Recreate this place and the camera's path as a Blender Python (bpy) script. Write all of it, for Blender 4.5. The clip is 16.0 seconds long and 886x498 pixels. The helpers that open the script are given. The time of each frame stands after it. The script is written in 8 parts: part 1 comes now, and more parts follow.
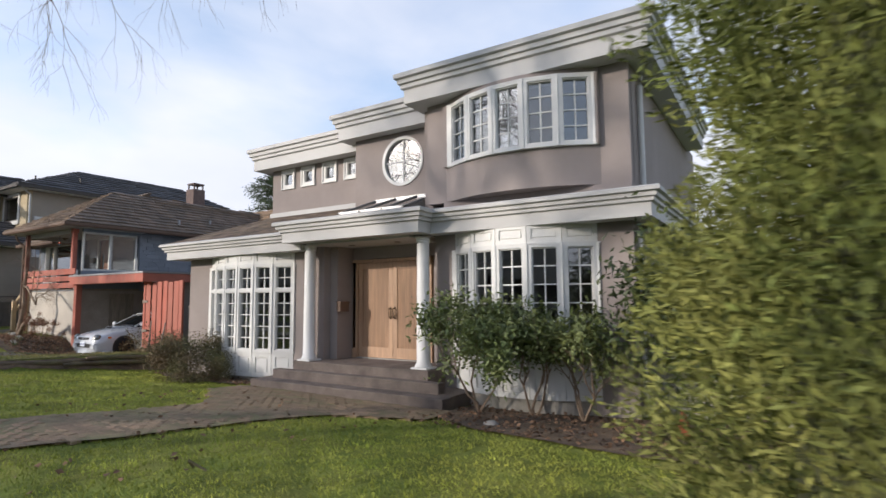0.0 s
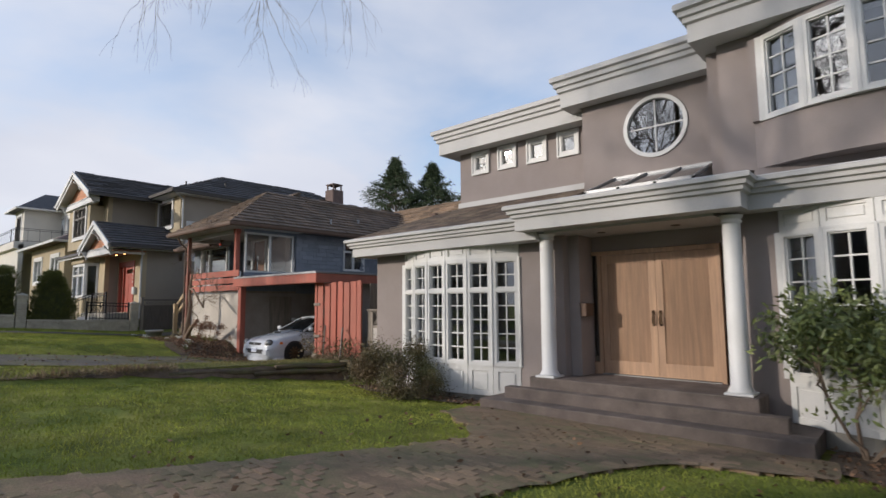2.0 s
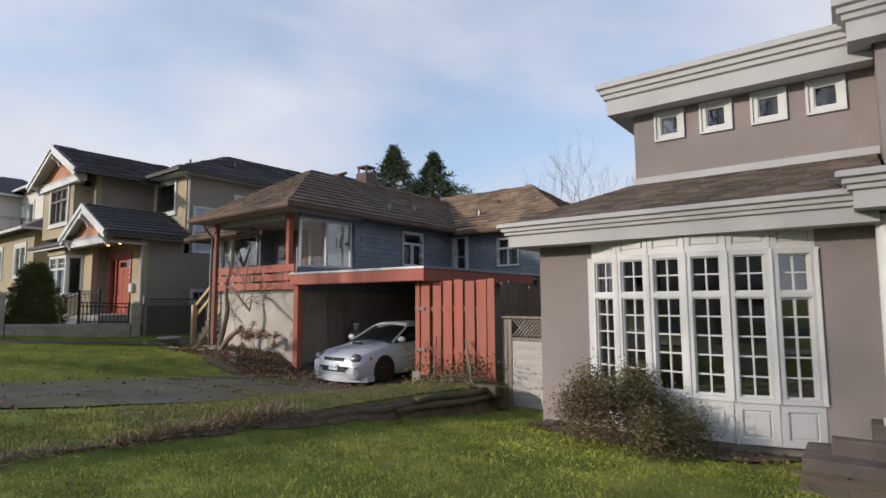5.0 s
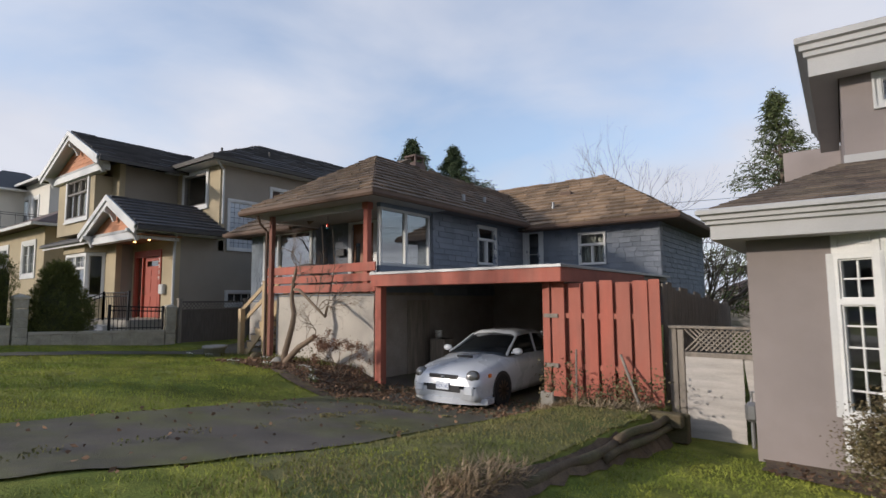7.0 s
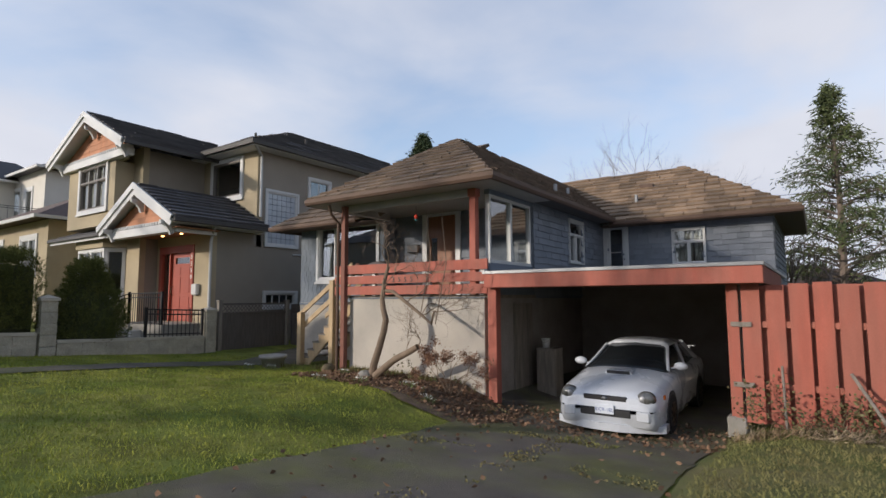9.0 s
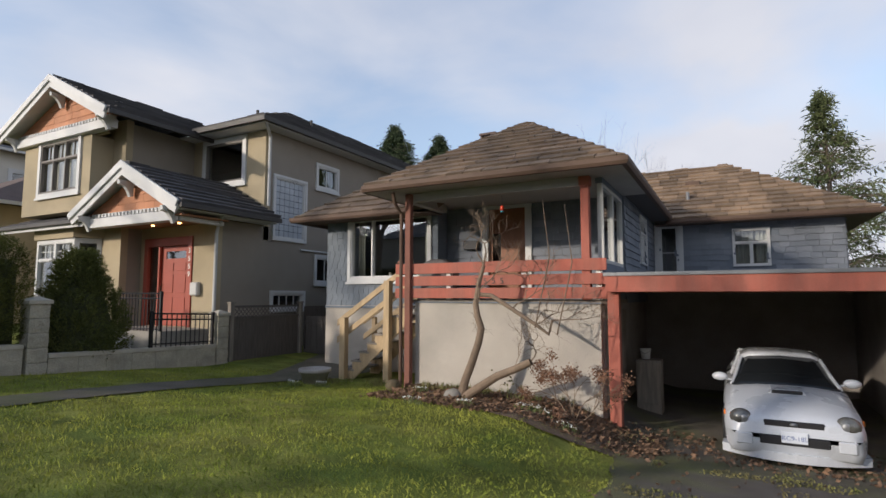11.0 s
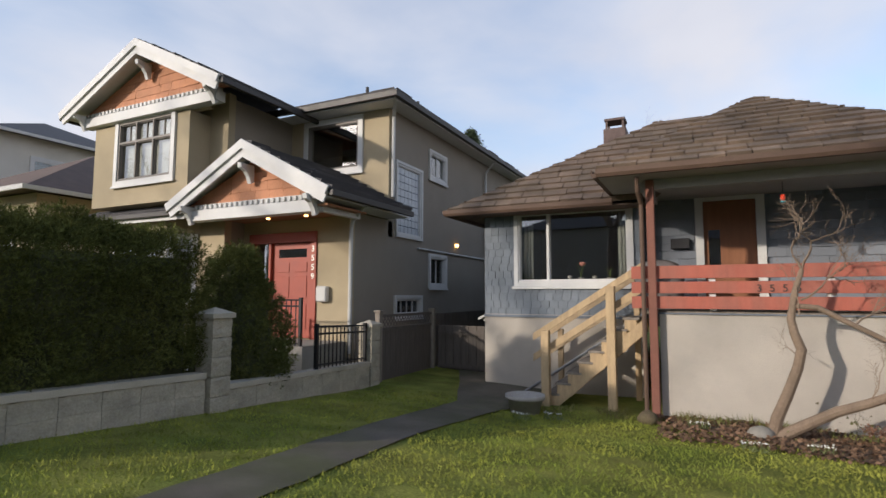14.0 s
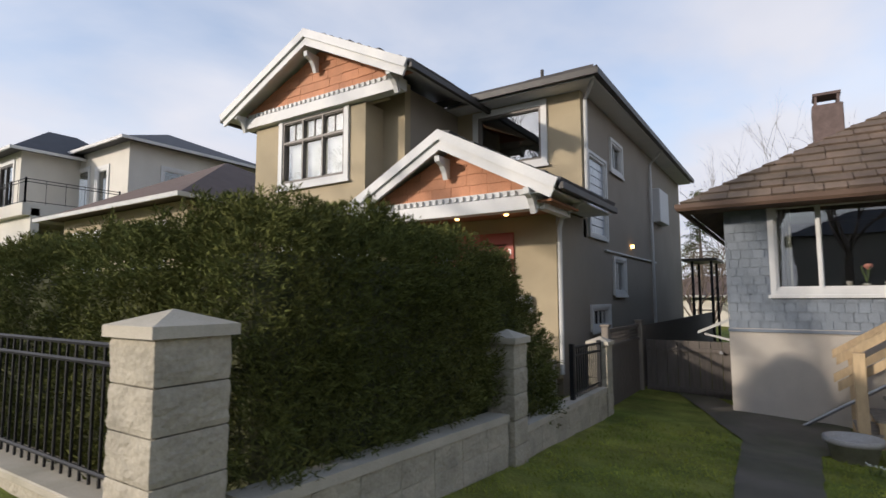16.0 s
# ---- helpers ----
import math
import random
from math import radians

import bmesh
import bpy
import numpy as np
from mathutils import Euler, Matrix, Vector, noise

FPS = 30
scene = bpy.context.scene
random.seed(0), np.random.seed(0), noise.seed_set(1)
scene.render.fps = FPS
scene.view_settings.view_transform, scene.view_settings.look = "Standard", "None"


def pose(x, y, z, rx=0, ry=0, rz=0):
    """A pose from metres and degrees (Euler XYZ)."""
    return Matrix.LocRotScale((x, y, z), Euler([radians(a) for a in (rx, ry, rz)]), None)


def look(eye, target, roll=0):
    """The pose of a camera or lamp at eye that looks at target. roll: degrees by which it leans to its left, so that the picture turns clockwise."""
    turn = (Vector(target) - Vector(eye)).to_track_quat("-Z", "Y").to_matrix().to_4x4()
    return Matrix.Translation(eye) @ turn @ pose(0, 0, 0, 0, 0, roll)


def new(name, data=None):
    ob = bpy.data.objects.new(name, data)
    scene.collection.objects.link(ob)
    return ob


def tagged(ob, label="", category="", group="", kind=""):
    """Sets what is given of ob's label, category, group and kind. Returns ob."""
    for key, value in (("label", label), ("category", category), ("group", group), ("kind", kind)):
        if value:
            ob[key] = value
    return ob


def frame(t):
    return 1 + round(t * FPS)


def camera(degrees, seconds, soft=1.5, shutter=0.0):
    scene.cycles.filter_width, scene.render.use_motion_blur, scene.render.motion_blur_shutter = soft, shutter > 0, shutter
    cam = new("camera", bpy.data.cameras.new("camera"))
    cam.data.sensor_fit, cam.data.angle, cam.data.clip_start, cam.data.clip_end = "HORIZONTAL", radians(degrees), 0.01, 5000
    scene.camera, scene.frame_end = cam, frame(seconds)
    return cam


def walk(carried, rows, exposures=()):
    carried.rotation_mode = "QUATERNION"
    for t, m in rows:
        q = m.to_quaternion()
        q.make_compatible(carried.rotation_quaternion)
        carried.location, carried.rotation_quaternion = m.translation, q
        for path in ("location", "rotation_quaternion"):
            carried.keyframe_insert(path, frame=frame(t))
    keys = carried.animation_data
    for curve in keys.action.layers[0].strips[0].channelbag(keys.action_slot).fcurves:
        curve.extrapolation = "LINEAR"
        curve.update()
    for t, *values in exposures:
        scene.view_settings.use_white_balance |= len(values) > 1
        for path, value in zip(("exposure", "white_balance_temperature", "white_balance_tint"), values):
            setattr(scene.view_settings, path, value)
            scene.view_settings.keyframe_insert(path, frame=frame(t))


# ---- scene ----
cam = camera(79.3, 16.0, soft=1.5, shutter=0.25)
METRES, EYE, TILT, LEAN, TURN = 26.8, 1.5, 0.0, 0.0, 32.1
ROWS = [
    (0.0, 0.0, 0.0, 0.0, 0.04, 5.22, 0.49),
    (0.5, -0.0278, 0.0218, -0.0014, 2.63, 5.46, 0.53),
    (1.0, -0.057, 0.0404, -0.0007, 5.21, 5.61, 0.53),
    (1.5, -0.0869, 0.0587, -0.0012, 7.26, 5.73, 0.46),
    (2.0, -0.1147, 0.0766, -0.0016, 9.53, 5.83, 0.45),
    (2.5, -0.1433, 0.0924, -0.0009, 10.64, 5.89, 0.42),
    (3.0, -0.1701, 0.1094, -0.0005, 10.79, 5.88, 0.36),
    (3.5, -0.1976, 0.1262, 0.0011, 9.26, 5.79, 0.29),
    (6.0, -0.3272, 0.2069, 0.0093, 4.79, 5.29, 0.36),
    (6.5, -0.3519, 0.2231, 0.0106, 4.9, 5.29, 0.37),
    (7.0, -0.3782, 0.2416, 0.0104, 4.65, 5.3, 0.4),
    (7.5, -0.4048, 0.2564, 0.0103, 4.23, 5.38, 0.33),
    (8.0, -0.4323, 0.2709, 0.0107, 3.95, 5.32, 0.31),
    (8.5, -0.4582, 0.2867, 0.0116, 3.67, 5.35, 0.26),
    (9.0, -0.4847, 0.3023, 0.0135, 2.69, 5.28, 0.27),
    (11.5, -0.6183, 0.3803, 0.0183, -5.32, 5.04, -0.17),
    (12.0, -0.6427, 0.3962, 0.0181, -6.22, 5.01, -0.24),
    (12.5, -0.6701, 0.412, 0.0191, -6.71, 4.99, -0.23),
    (13.0, -0.6955, 0.4274, 0.0203, -6.68, 5.12, -0.28),
    (13.5, -0.7224, 0.4412, 0.0231, -6.38, 5.02, -0.22),
    (14.0, -0.7481, 0.4553, 0.0242, -6.13, 4.96, -0.12),
    (14.5, -0.7747, 0.4693, 0.0261, -4.71, 4.93, -0.03),
    (15.0, -0.8, 0.4885, 0.0275, -1.93, 5.26, 0.14),
    (15.5, -0.8245, 0.5032, 0.0292, -0.27, 5.25, 0.27),
    (16.0, -0.8517, 0.5202, 0.0303, 1.03, 5.21, 0.22),
]
walk(cam, [(t, pose(0, 0, EYE, TILT, LEAN, TURN) @ pose(METRES * x, METRES * y, METRES * z, 90 + pitch, roll, yaw)) for t, x, y, z, yaw, pitch, roll in ROWS],
     exposures=((0.0, -0.16, 6180, 12), (0.6, -0.37, 6180, 12), (1.2, -0.46, 6180, 12), (3.0, -0.54, 6180, 12), (8.0, -0.54, 6180, 12), (11.5, -0.50, 6320, 12), (16.0, -0.42, 6320, 13)))

# ---- sky, sun, exposure ----
SUN = Vector((-0.55, -0.79, 0.282)).normalized()
world = bpy.data.worlds.new("sky")
scene.world = world
world.use_nodes = True
wn, wl = world.node_tree.nodes, world.node_tree.links
sky = wn.new("ShaderNodeTexSky")
sky.sky_type, sky.sun_disc = "NISHITA", False
sky.sun_elevation, sky.sun_rotation = math.asin(SUN.z), math.atan2(SUN.x, SUN.y)
sky.air_density, sky.dust_density, sky.ozone_density = 1.0, 1.2, 1.6
wc = wn.new("ShaderNodeTexCoord")
sep = wn.new("ShaderNodeSeparateXYZ")
wl.new(wc.outputs["Generated"], sep.inputs[0])


def wmath(op, a, b):
    n = wn.new("ShaderNodeMath")
    n.operation = op
    for i, v in enumerate((a, b)):
        if isinstance(v, (int, float)):
            n.inputs[i].default_value = v
        else:
            wl.new(v, n.inputs[i])
    return n.outputs[0]


height = wmath("ADD", wmath("MAXIMUM", sep.outputs[2], 0.0), 0.22)
flat = wn.new("ShaderNodeCombineXYZ")
wl.new(wmath("DIVIDE", sep.outputs[0], height), flat.inputs[0])
wl.new(wmath("DIVIDE", sep.outputs[1], height), flat.inputs[1])
cn = wn.new("ShaderNodeTexNoise")
cn.inputs["Scale"].default_value, cn.inputs["Detail"].default_value, cn.inputs["Roughness"].default_value = 1.05, 6, 0.5
cn.inputs["Distortion"].default_value = 0.25
shift = wn.new("ShaderNodeVectorMath")
shift.operation = "ADD"
shift.inputs[1].default_value = (3.4, 1.7, 0)
wl.new(flat.outputs[0], shift.inputs[0])
wl.new(shift.outputs[0], cn.inputs["Vector"])
cover_ramp = wn.new("ShaderNodeValToRGB")
cover_ramp.color_ramp.elements[0].position, cover_ramp.color_ramp.elements[1].position = 0.34, 0.62
# cloud thickens towards the horizon
low = wmath("SUBTRACT", 1.0, wmath("MINIMUM", wmath("DIVIDE", wmath("MAXIMUM", sep.outputs[2], 0.0), 0.30), 1.0))
high = wmath("MINIMUM", wmath("MAXIMUM", wmath("DIVIDE", wmath("SUBTRACT", sep.outputs[2], 0.5), 0.3), 0.0), 1.0)
amount = wmath("ADD", cn.outputs["Fac"], wmath("MULTIPLY", low, 0.24))
wl.new(wmath("SUBTRACT", amount, wmath("MULTIPLY", high, 0.22)), cover_ramp.inputs[0])
cn2 = wn.new("ShaderNodeTexNoise")
cn2.inputs["Scale"].default_value, cn2.inputs["Detail"].default_value = 0.8, 5
wl.new(flat.outputs[0], cn2.inputs["Vector"])
cloud_col = wn.new("ShaderNodeValToRGB")
cloud_col.color_ramp.elements[0].position, cloud_col.color_ramp.elements[1].position = 0.3, 0.68
cloud_col.color_ramp.elements[0].color, cloud_col.color_ramp.elements[1].color = (0.70, 0.735, 0.83, 1), (0.95, 0.955, 0.99, 1)
wl.new(cn2.outputs["Fac"], cloud_col.inputs[0])
bg_sky, bg_cloud, sky_mix = wn.new("ShaderNodeBackground"), wn.new("ShaderNodeBackground"), wn.new("ShaderNodeMixShader")
bg_sky.inputs["Strength"].default_value = 0.34
wl.new(sky.outputs[0], bg_sky.inputs["Color"])
wl.new(cloud_col.outputs[0], bg_cloud.inputs["Color"])
# thin cloud round the sun is brighter
toward = wn.new("ShaderNodeVectorMath")
toward.operation = "DOT_PRODUCT"
toward.inputs[1].default_value = SUN
wl.new(wc.outputs["Generated"], toward.inputs[0])
halo = wmath("MULTIPLY", wmath("POWER", wmath("MAXIMUM", toward.outputs["Value"], 0.0), 26.0), 5.0)
wl.new(wmath("ADD", 1.22, halo), bg_cloud.inputs["Strength"])
veil = wmath("ADD", 0.30, wmath("MULTIPLY", cover_ramp.outputs[0], 0.70))
wl.new(wmath("MULTIPLY", veil, wmath("SUBTRACT", 1.0, wmath("MULTIPLY", high, 0.55))), sky_mix.inputs[0])
wl.new(bg_sky.outputs[0], sky_mix.inputs[1])
wl.new(bg_cloud.outputs[0], sky_mix.inputs[2])
wl.new(sky_mix.outputs[0], wn["World Output"].inputs["Surface"])

sun = new("sun", bpy.data.lights.new("sun", "SUN"))
sun.data.energy, sun.data.angle, sun.data.color = 4.7, radians(1.4), (1.0, 0.88, 0.73)
sun.matrix_world = look(SUN * 80, (0, 0, 0))


# ---- building helpers ----
def bm_box(bm, x0, x1, y0, y1, z0, z1, bevel=0.0):
    vs = [bm.verts.new((x, y, z)) for x in (x0, x1) for y in (y0, y1) for z in (z0, z1)]
    fs = [bm.faces.new([vs[i] for i in q]) for q in ((0, 1, 3, 2), (4, 6, 7, 5), (0, 4, 5, 1), (2, 3, 7, 6), (0, 2, 6, 4), (1, 5, 7, 3))]
    if bevel:
        es = list({e for f in fs for e in f.edges})
        bmesh.ops.bevel(bm, geom=es, offset=bevel, segments=1, affect="EDGES")
    return bm


def box(x0, x1, y0, y1, z0, z1, bevel=0.0):
    return bm_box(bmesh.new(), x0, x1, y0, y1, z0, z1, bevel)


def bm_prism(bm, pts, d):
    """A polygon of points, pushed along d."""
    d = Vector(d)
    a = [bm.verts.new(p) for p in pts]
    b = [bm.verts.new(Vector(p) + d) for p in pts]
    n = len(a)
    bm.faces.new(a[::-1])
    bm.faces.new(b)
    for i in range(n):
        bm.faces.new((a[i], a[(i + 1) % n], b[(i + 1) % n], b[i]))
    return bm


def prism(pts, d):
    return bm_prism(bmesh.new(), pts, d)


def bm_tube(bm, pts, rads, n=8):
    rings = []
    pts = [Vector(p) for p in pts]
    if isinstance(rads, (int, float)):
        rads = [rads] * len(pts)
    for i, p in enumerate(pts):
        t = (pts[min(i + 1, len(pts) - 1)] - pts[max(i - 1, 0)]).normalized()
        u = t.cross(Vector((0.31, 0.12, 0.94)) if abs(t.z) < 0.9 else Vector((0, 1, 0.1))).normalized()
        w = t.cross(u)
        rings.append([bm.verts.new(p + (u * math.cos(k * math.tau / n) + w * math.sin(k * math.tau / n)) * rads[i]) for k in range(n)])
    for a, b in zip(rings, rings[1:]):
        for k in range(n):
            bm.faces.new((a[k], a[(k + 1) % n], b[(k + 1) % n], b[k]))
    bm.faces.new(rings[0][::-1])
    bm.faces.new(rings[-1])
    return bm


def tube(pts, rads, n=8):
    return bm_tube(bmesh.new(), pts, rads, n)


def bm_lathe(bm, profile, cx, cy, n=24):
    rings = [[bm.verts.new((cx + r * math.cos(k * math.tau / n), cy + r * math.sin(k * math.tau / n), z)) for k in range(n)] for r, z in profile]
    for a, b in zip(rings, rings[1:]):
        for k in range(n):
            f = bm.faces.new((a[k], a[(k + 1) % n], b[(k + 1) % n], b[k]))
            f.smooth = True
    bm.faces.new(rings[0][::-1])
    bm.faces.new(rings[-1])
    return bm


def sweep(profile, path):
    """A closed profile of (outward, height) run along a plan path with mitred corners; outward is to the path's right."""
    bm = bmesh.new()
    path = [Vector((*p, 0)) for p in path]
    rings = []
    for i, p in enumerate(path):
        d1 = (path[i] - path[i - 1]).normalized() if i else None
        d2 = (path[i + 1] - path[i]).normalized() if i < len(path) - 1 else None
        d1, d2 = d1 or d2, d2 or d1
        n1, n2 = Vector((d1.y, -d1.x, 0)), Vector((d2.y, -d2.x, 0))
        m = (n1 + n2).normalized()
        m = m / max(m.dot(n1), 0.2)
        rings.append([bm.verts.new(p + m * o + Vector((0, 0, z))) for o, z in profile])
    k = len(profile)
    for a, b in zip(rings, rings[1:]):
        for j in range(k):
            bm.faces.new((a[j], b[j], b[(j + 1) % k], a[(j + 1) % k]))
    bm.faces.new(rings[0])
    bm.faces.new(rings[-1][::-1])
    bmesh.ops.recalc_face_normals(bm, faces=bm.faces)
    return bm


def part(name, bm, material, parent=None, label="", smooth=False):
    me = bpy.data.meshes.new(name)
    if isinstance(bm, bmesh.types.BMesh):
        bmesh.ops.recalc_face_normals(bm, faces=bm.faces)
        if smooth:
            for f in bm.faces:
                f.smooth = True
        bm.to_mesh(me)
        bm.free()
    else:
        me = bm
    if not me.materials:
        me.materials.append(material)
    ob = new(name, me)
    if parent is not None:
        ob.parent = parent
        if parent.parent is None:
            ob.matrix_parent_inverse = Matrix.Translation(-parent.location)
    if label:
        ob["label"] = label
    return ob


def thing(name, label, category, at=(0, 0, 0), group="", kind=""):
    ob = new(name)
    ob.empty_display_size = 0.2
    ob.location = at
    return tagged(ob, label, category, group, kind)


def solid(name, bm, material, label, category, group="", kind="", smooth=False):
    return tagged(part(name, bm, material, smooth=smooth), label, category, group, kind)


def cloud_mesh(name, verts, faces, material):
    me = bpy.data.meshes.new(name)
    me.from_pydata(verts, [], faces)
    me.materials.append(material)
    return me


def holed(axis, at, thick, u0, u1, z0, z1, holes=()):
    """A wall across axis ('x' or 'y') at a place, with rectangular openings (u0, u1, z0, z1) right through it."""
    bm = bmesh.new()
    us = sorted({u0, u1, *(min(max(h[i], u0), u1) for h in holes for i in (0, 1))})
    zs = sorted({z0, z1, *(min(max(h[i], z0), z1) for h in holes for i in (2, 3))})
    nu, nz = len(us) - 1, len(zs) - 1

    def full(i, j):
        if not (0 <= i < nu and 0 <= j < nz):
            return False
        u, z = (us[i] + us[i + 1]) / 2, (zs[j] + zs[j + 1]) / 2
        return not any(h[0] < u < h[1] and h[2] < z < h[3] for h in holes)

    made = {}

    def vert(i, j, k):
        if (i, j, k) not in made:
            d = at + thick * k
            made[i, j, k] = bm.verts.new((us[i], d, zs[j]) if axis == "y" else (d, us[i], zs[j]))
        return made[i, j, k]

    for i in range(nu):
        for j in range(nz):
            if not full(i, j):
                continue
            for k in (0, 1):
                bm.faces.new([vert(i, j, k), vert(i + 1, j, k), vert(i + 1, j + 1, k), vert(i, j + 1, k)])
            for di, dj, a, b in ((-1, 0, (i, j), (i, j + 1)), (1, 0, (i + 1, j), (i + 1, j + 1)), (0, -1, (i, j), (i + 1, j)), (0, 1, (i, j + 1), (i + 1, j + 1))):
                if not full(i + di, j + dj):
                    bm.faces.new([vert(*a, 0), vert(*b, 0), vert(*b, 1), vert(*a, 1)])
    return bm


def clip_poly(poly, inside):
    """Cuts a flat polygon (u, v) by the convex polygon inside (counter-clockwise)."""
    for (ax, ay), (bx, by) in zip(inside, inside[1:] + inside[:1]):
        out = []
        for p, q in zip(poly, poly[1:] + poly[:1]):
            sp = (bx - ax) * (p[1] - ay) - (by - ay) * (p[0] - ax)
            sq = (bx - ax) * (q[1] - ay) - (by - ay) * (q[0] - ax)
            if sp >= 0:
                out.append(p)
            if sp * sq < 0:
                k = sp / (sp - sq)
                out.append((p[0] + (q[0] - p[0]) * k, p[1] + (q[1] - p[1]) * k))
        poly = out
        if len(poly) < 3:
            return []
    return poly


def covering(corners, w, h, thick, material, parent, name, separate=False, holes=(), lift=0.012, ragged=0.0, seed=1, stagger=0.5, gap=0.006):
    """Lays overlapping pieces in courses on a flat convex polygon; its first edge is the lower one. holes: (u0, u1, v0, v1)."""
    rnd = random.Random(seed)
    pts = [Vector(c) for c in corners]
    o = pts[0]
    ux = (pts[1] - pts[0]).normalized()
    nz = ux.cross(pts[2] - pts[1]).normalized()
    vx = nz.cross(ux)
    flat2 = [((p - o).dot(ux), (p - o).dot(vx)) for p in pts]
    umin, umax = min(p[0] for p in flat2), max(p[0] for p in flat2)
    vmax = max(p[1] for p in flat2)
    verts, faces = [], []
    for r in range(int(vmax / h) + 1):
        u = umin - w * rnd.random() * stagger - (w * 0.5 if r % 2 else 0)
        while u < umax:
            wide = w * (1 + ragged * rnd.uniform(-1, 1))
            drop = ragged * h * rnd.uniform(-0.25, 0.25)
            v0, v1 = r * h + (drop if r else 0), (r + 1) * h + 0.02
            piece = clip_poly([(u + gap, v0), (u + wide, v0), (u + wide, v1), (u + gap, v1)], flat2)
            u += wide
            if not piece:
                continue
            cu, cv = sum(p[0] for p in piece) / len(piece), sum(p[1] for p in piece) / len(piece)
            if any(a < cu < b and c < cv < d for a, b, c, d in holes):
                continue
            up = lift * rnd.uniform(0.7, 1.3)
            top = [o + ux * p[0] + vx * p[1] + nz * (thick + up * max(0.0, 1 - (p[1] - r * h) / h)) for p in piece]
            bot = [o + ux * p[0] + vx * p[1] + nz * 0.002 for p in piece]
            n = len(piece)
            fs = [tuple(range(n))] + [(n + i, n + (i + 1) % n, (i + 1) % n, i) for i in range(n)]
            vs = top + bot
            if separate:
                part(name, cloud_mesh(name, vs, fs, material), material, parent)
            else:
                k = len(verts)
                verts += vs
                faces += [tuple(k + i for i in f) for f in fs]
    if not separate:
        return tagged(part(name, cloud_mesh(name, verts, faces, material), material, parent), kind="stuff")

# ---- materials ----
def surface(name, color, rough=0.8, var=0.12, scale=6.0, fine=60.0, bump=0.15, metal=0.0, second=None, spread=0.5, island=0.0, stretch=(1, 1, 1), coat=0.0, spec=0.4, object_random=0.0, bump_scale=None):
    """A node material: a colour broken up at two scales, a second colour in patches, fine relief."""
    m = bpy.data.materials.new(name)
    m.use_nodes = True
    n, l = m.node_tree.nodes, m.node_tree.links
    b = n["Principled BSDF"]
    b.inputs["Metallic"].default_value = metal
    b.inputs["Specular IOR Level"].default_value = spec
    b.inputs["Coat Weight"].default_value = coat
    tc, mp = n.new("ShaderNodeTexCoord"), n.new("ShaderNodeMapping")
    mp.inputs["Scale"].default_value = stretch
    l.new(tc.outputs["Object"], mp.inputs[0])

    def noise_tex(s, detail=4, rough_=0.55):
        t = n.new("ShaderNodeTexNoise")
        t.inputs["Scale"].default_value, t.inputs["Detail"].default_value, t.inputs["Roughness"].default_value = s, detail, rough_
        l.new(mp.outputs[0], t.inputs["Vector"])
        return t.outputs["Fac"]

    def mix(fac, a, c, kind="MIX"):
        t = n.new("ShaderNodeMix")
        t.data_type, t.blend_type = "RGBA", kind
        for k, v in ((0, fac), (6, a), (7, c)):
            if isinstance(v, (int, float, tuple)):
                t.inputs[k].default_value = v
            else:
                l.new(v, t.inputs[k])
        return t.outputs[2]

    def ramp(fac, lo, hi, a=(0, 0, 0, 1), c=(1, 1, 1, 1)):
        t = n.new("ShaderNodeValToRGB")
        e = t.color_ramp.elements
        e[0].position, e[1].position, e[0].color, e[1].color = lo, hi, a, c
        l.new(fac, t.inputs[0])
        return t.outputs[0]

    big, small = noise_tex(scale), noise_tex(fine, 3)
    base = (*color, 1)
    col = base
    if second:
        col = mix(ramp(noise_tex(scale * 0.45, 6, 0.62), spread - 0.12, spread + 0.12), base, (*second, 1))
    lo, hi = 1 - var, 1 + var
    col = mix(1.0, col, ramp(big, 0.28, 0.72, (lo, lo, lo, 1), (hi, hi, hi, 1)), "MULTIPLY")
    lo, hi = 1 - var * 0.7, 1 + var * 0.7
    col = mix(1.0, col, ramp(small, 0.3, 0.7, (lo, lo, lo, 1), (hi, hi, hi, 1)), "MULTIPLY")
    if island or object_random:
        if island:
            g = n.new("ShaderNodeNewGeometry").outputs["Random Per Island"]
        else:
            g = n.new("ShaderNodeObjectInfo").outputs["Random"]
        k = island or object_random
        col = mix(1.0, col, ramp(g, 0.0, 1.0, (1 - k, 1 - k, 1 - k, 1), (1 + k, 1 + k * 0.9, 1 + k * 0.8, 1)), "MULTIPLY")
    if col is base:
        b.inputs["Base Color"].default_value = base
    else:
        l.new(col, b.inputs["Base Color"])
    r = n.new("ShaderNodeMapRange")
    r.inputs["To Min"].default_value, r.inputs["To Max"].default_value = max(0.02, rough - 0.1), min(1.0, rough + 0.1)
    l.new(big, r.inputs["Value"])
    l.new(r.outputs[0], b.inputs["Roughness"])
    if bump:
        bp = n.new("ShaderNodeBump")
        bp.inputs["Strength"].default_value, bp.inputs["Distance"].default_value = bump, 0.02
        l.new(noise_tex(bump_scale, 5) if bump_scale else small, bp.inputs["Height"])
        l.new(bp.outputs[0], b.inputs["Normal"])
    return m


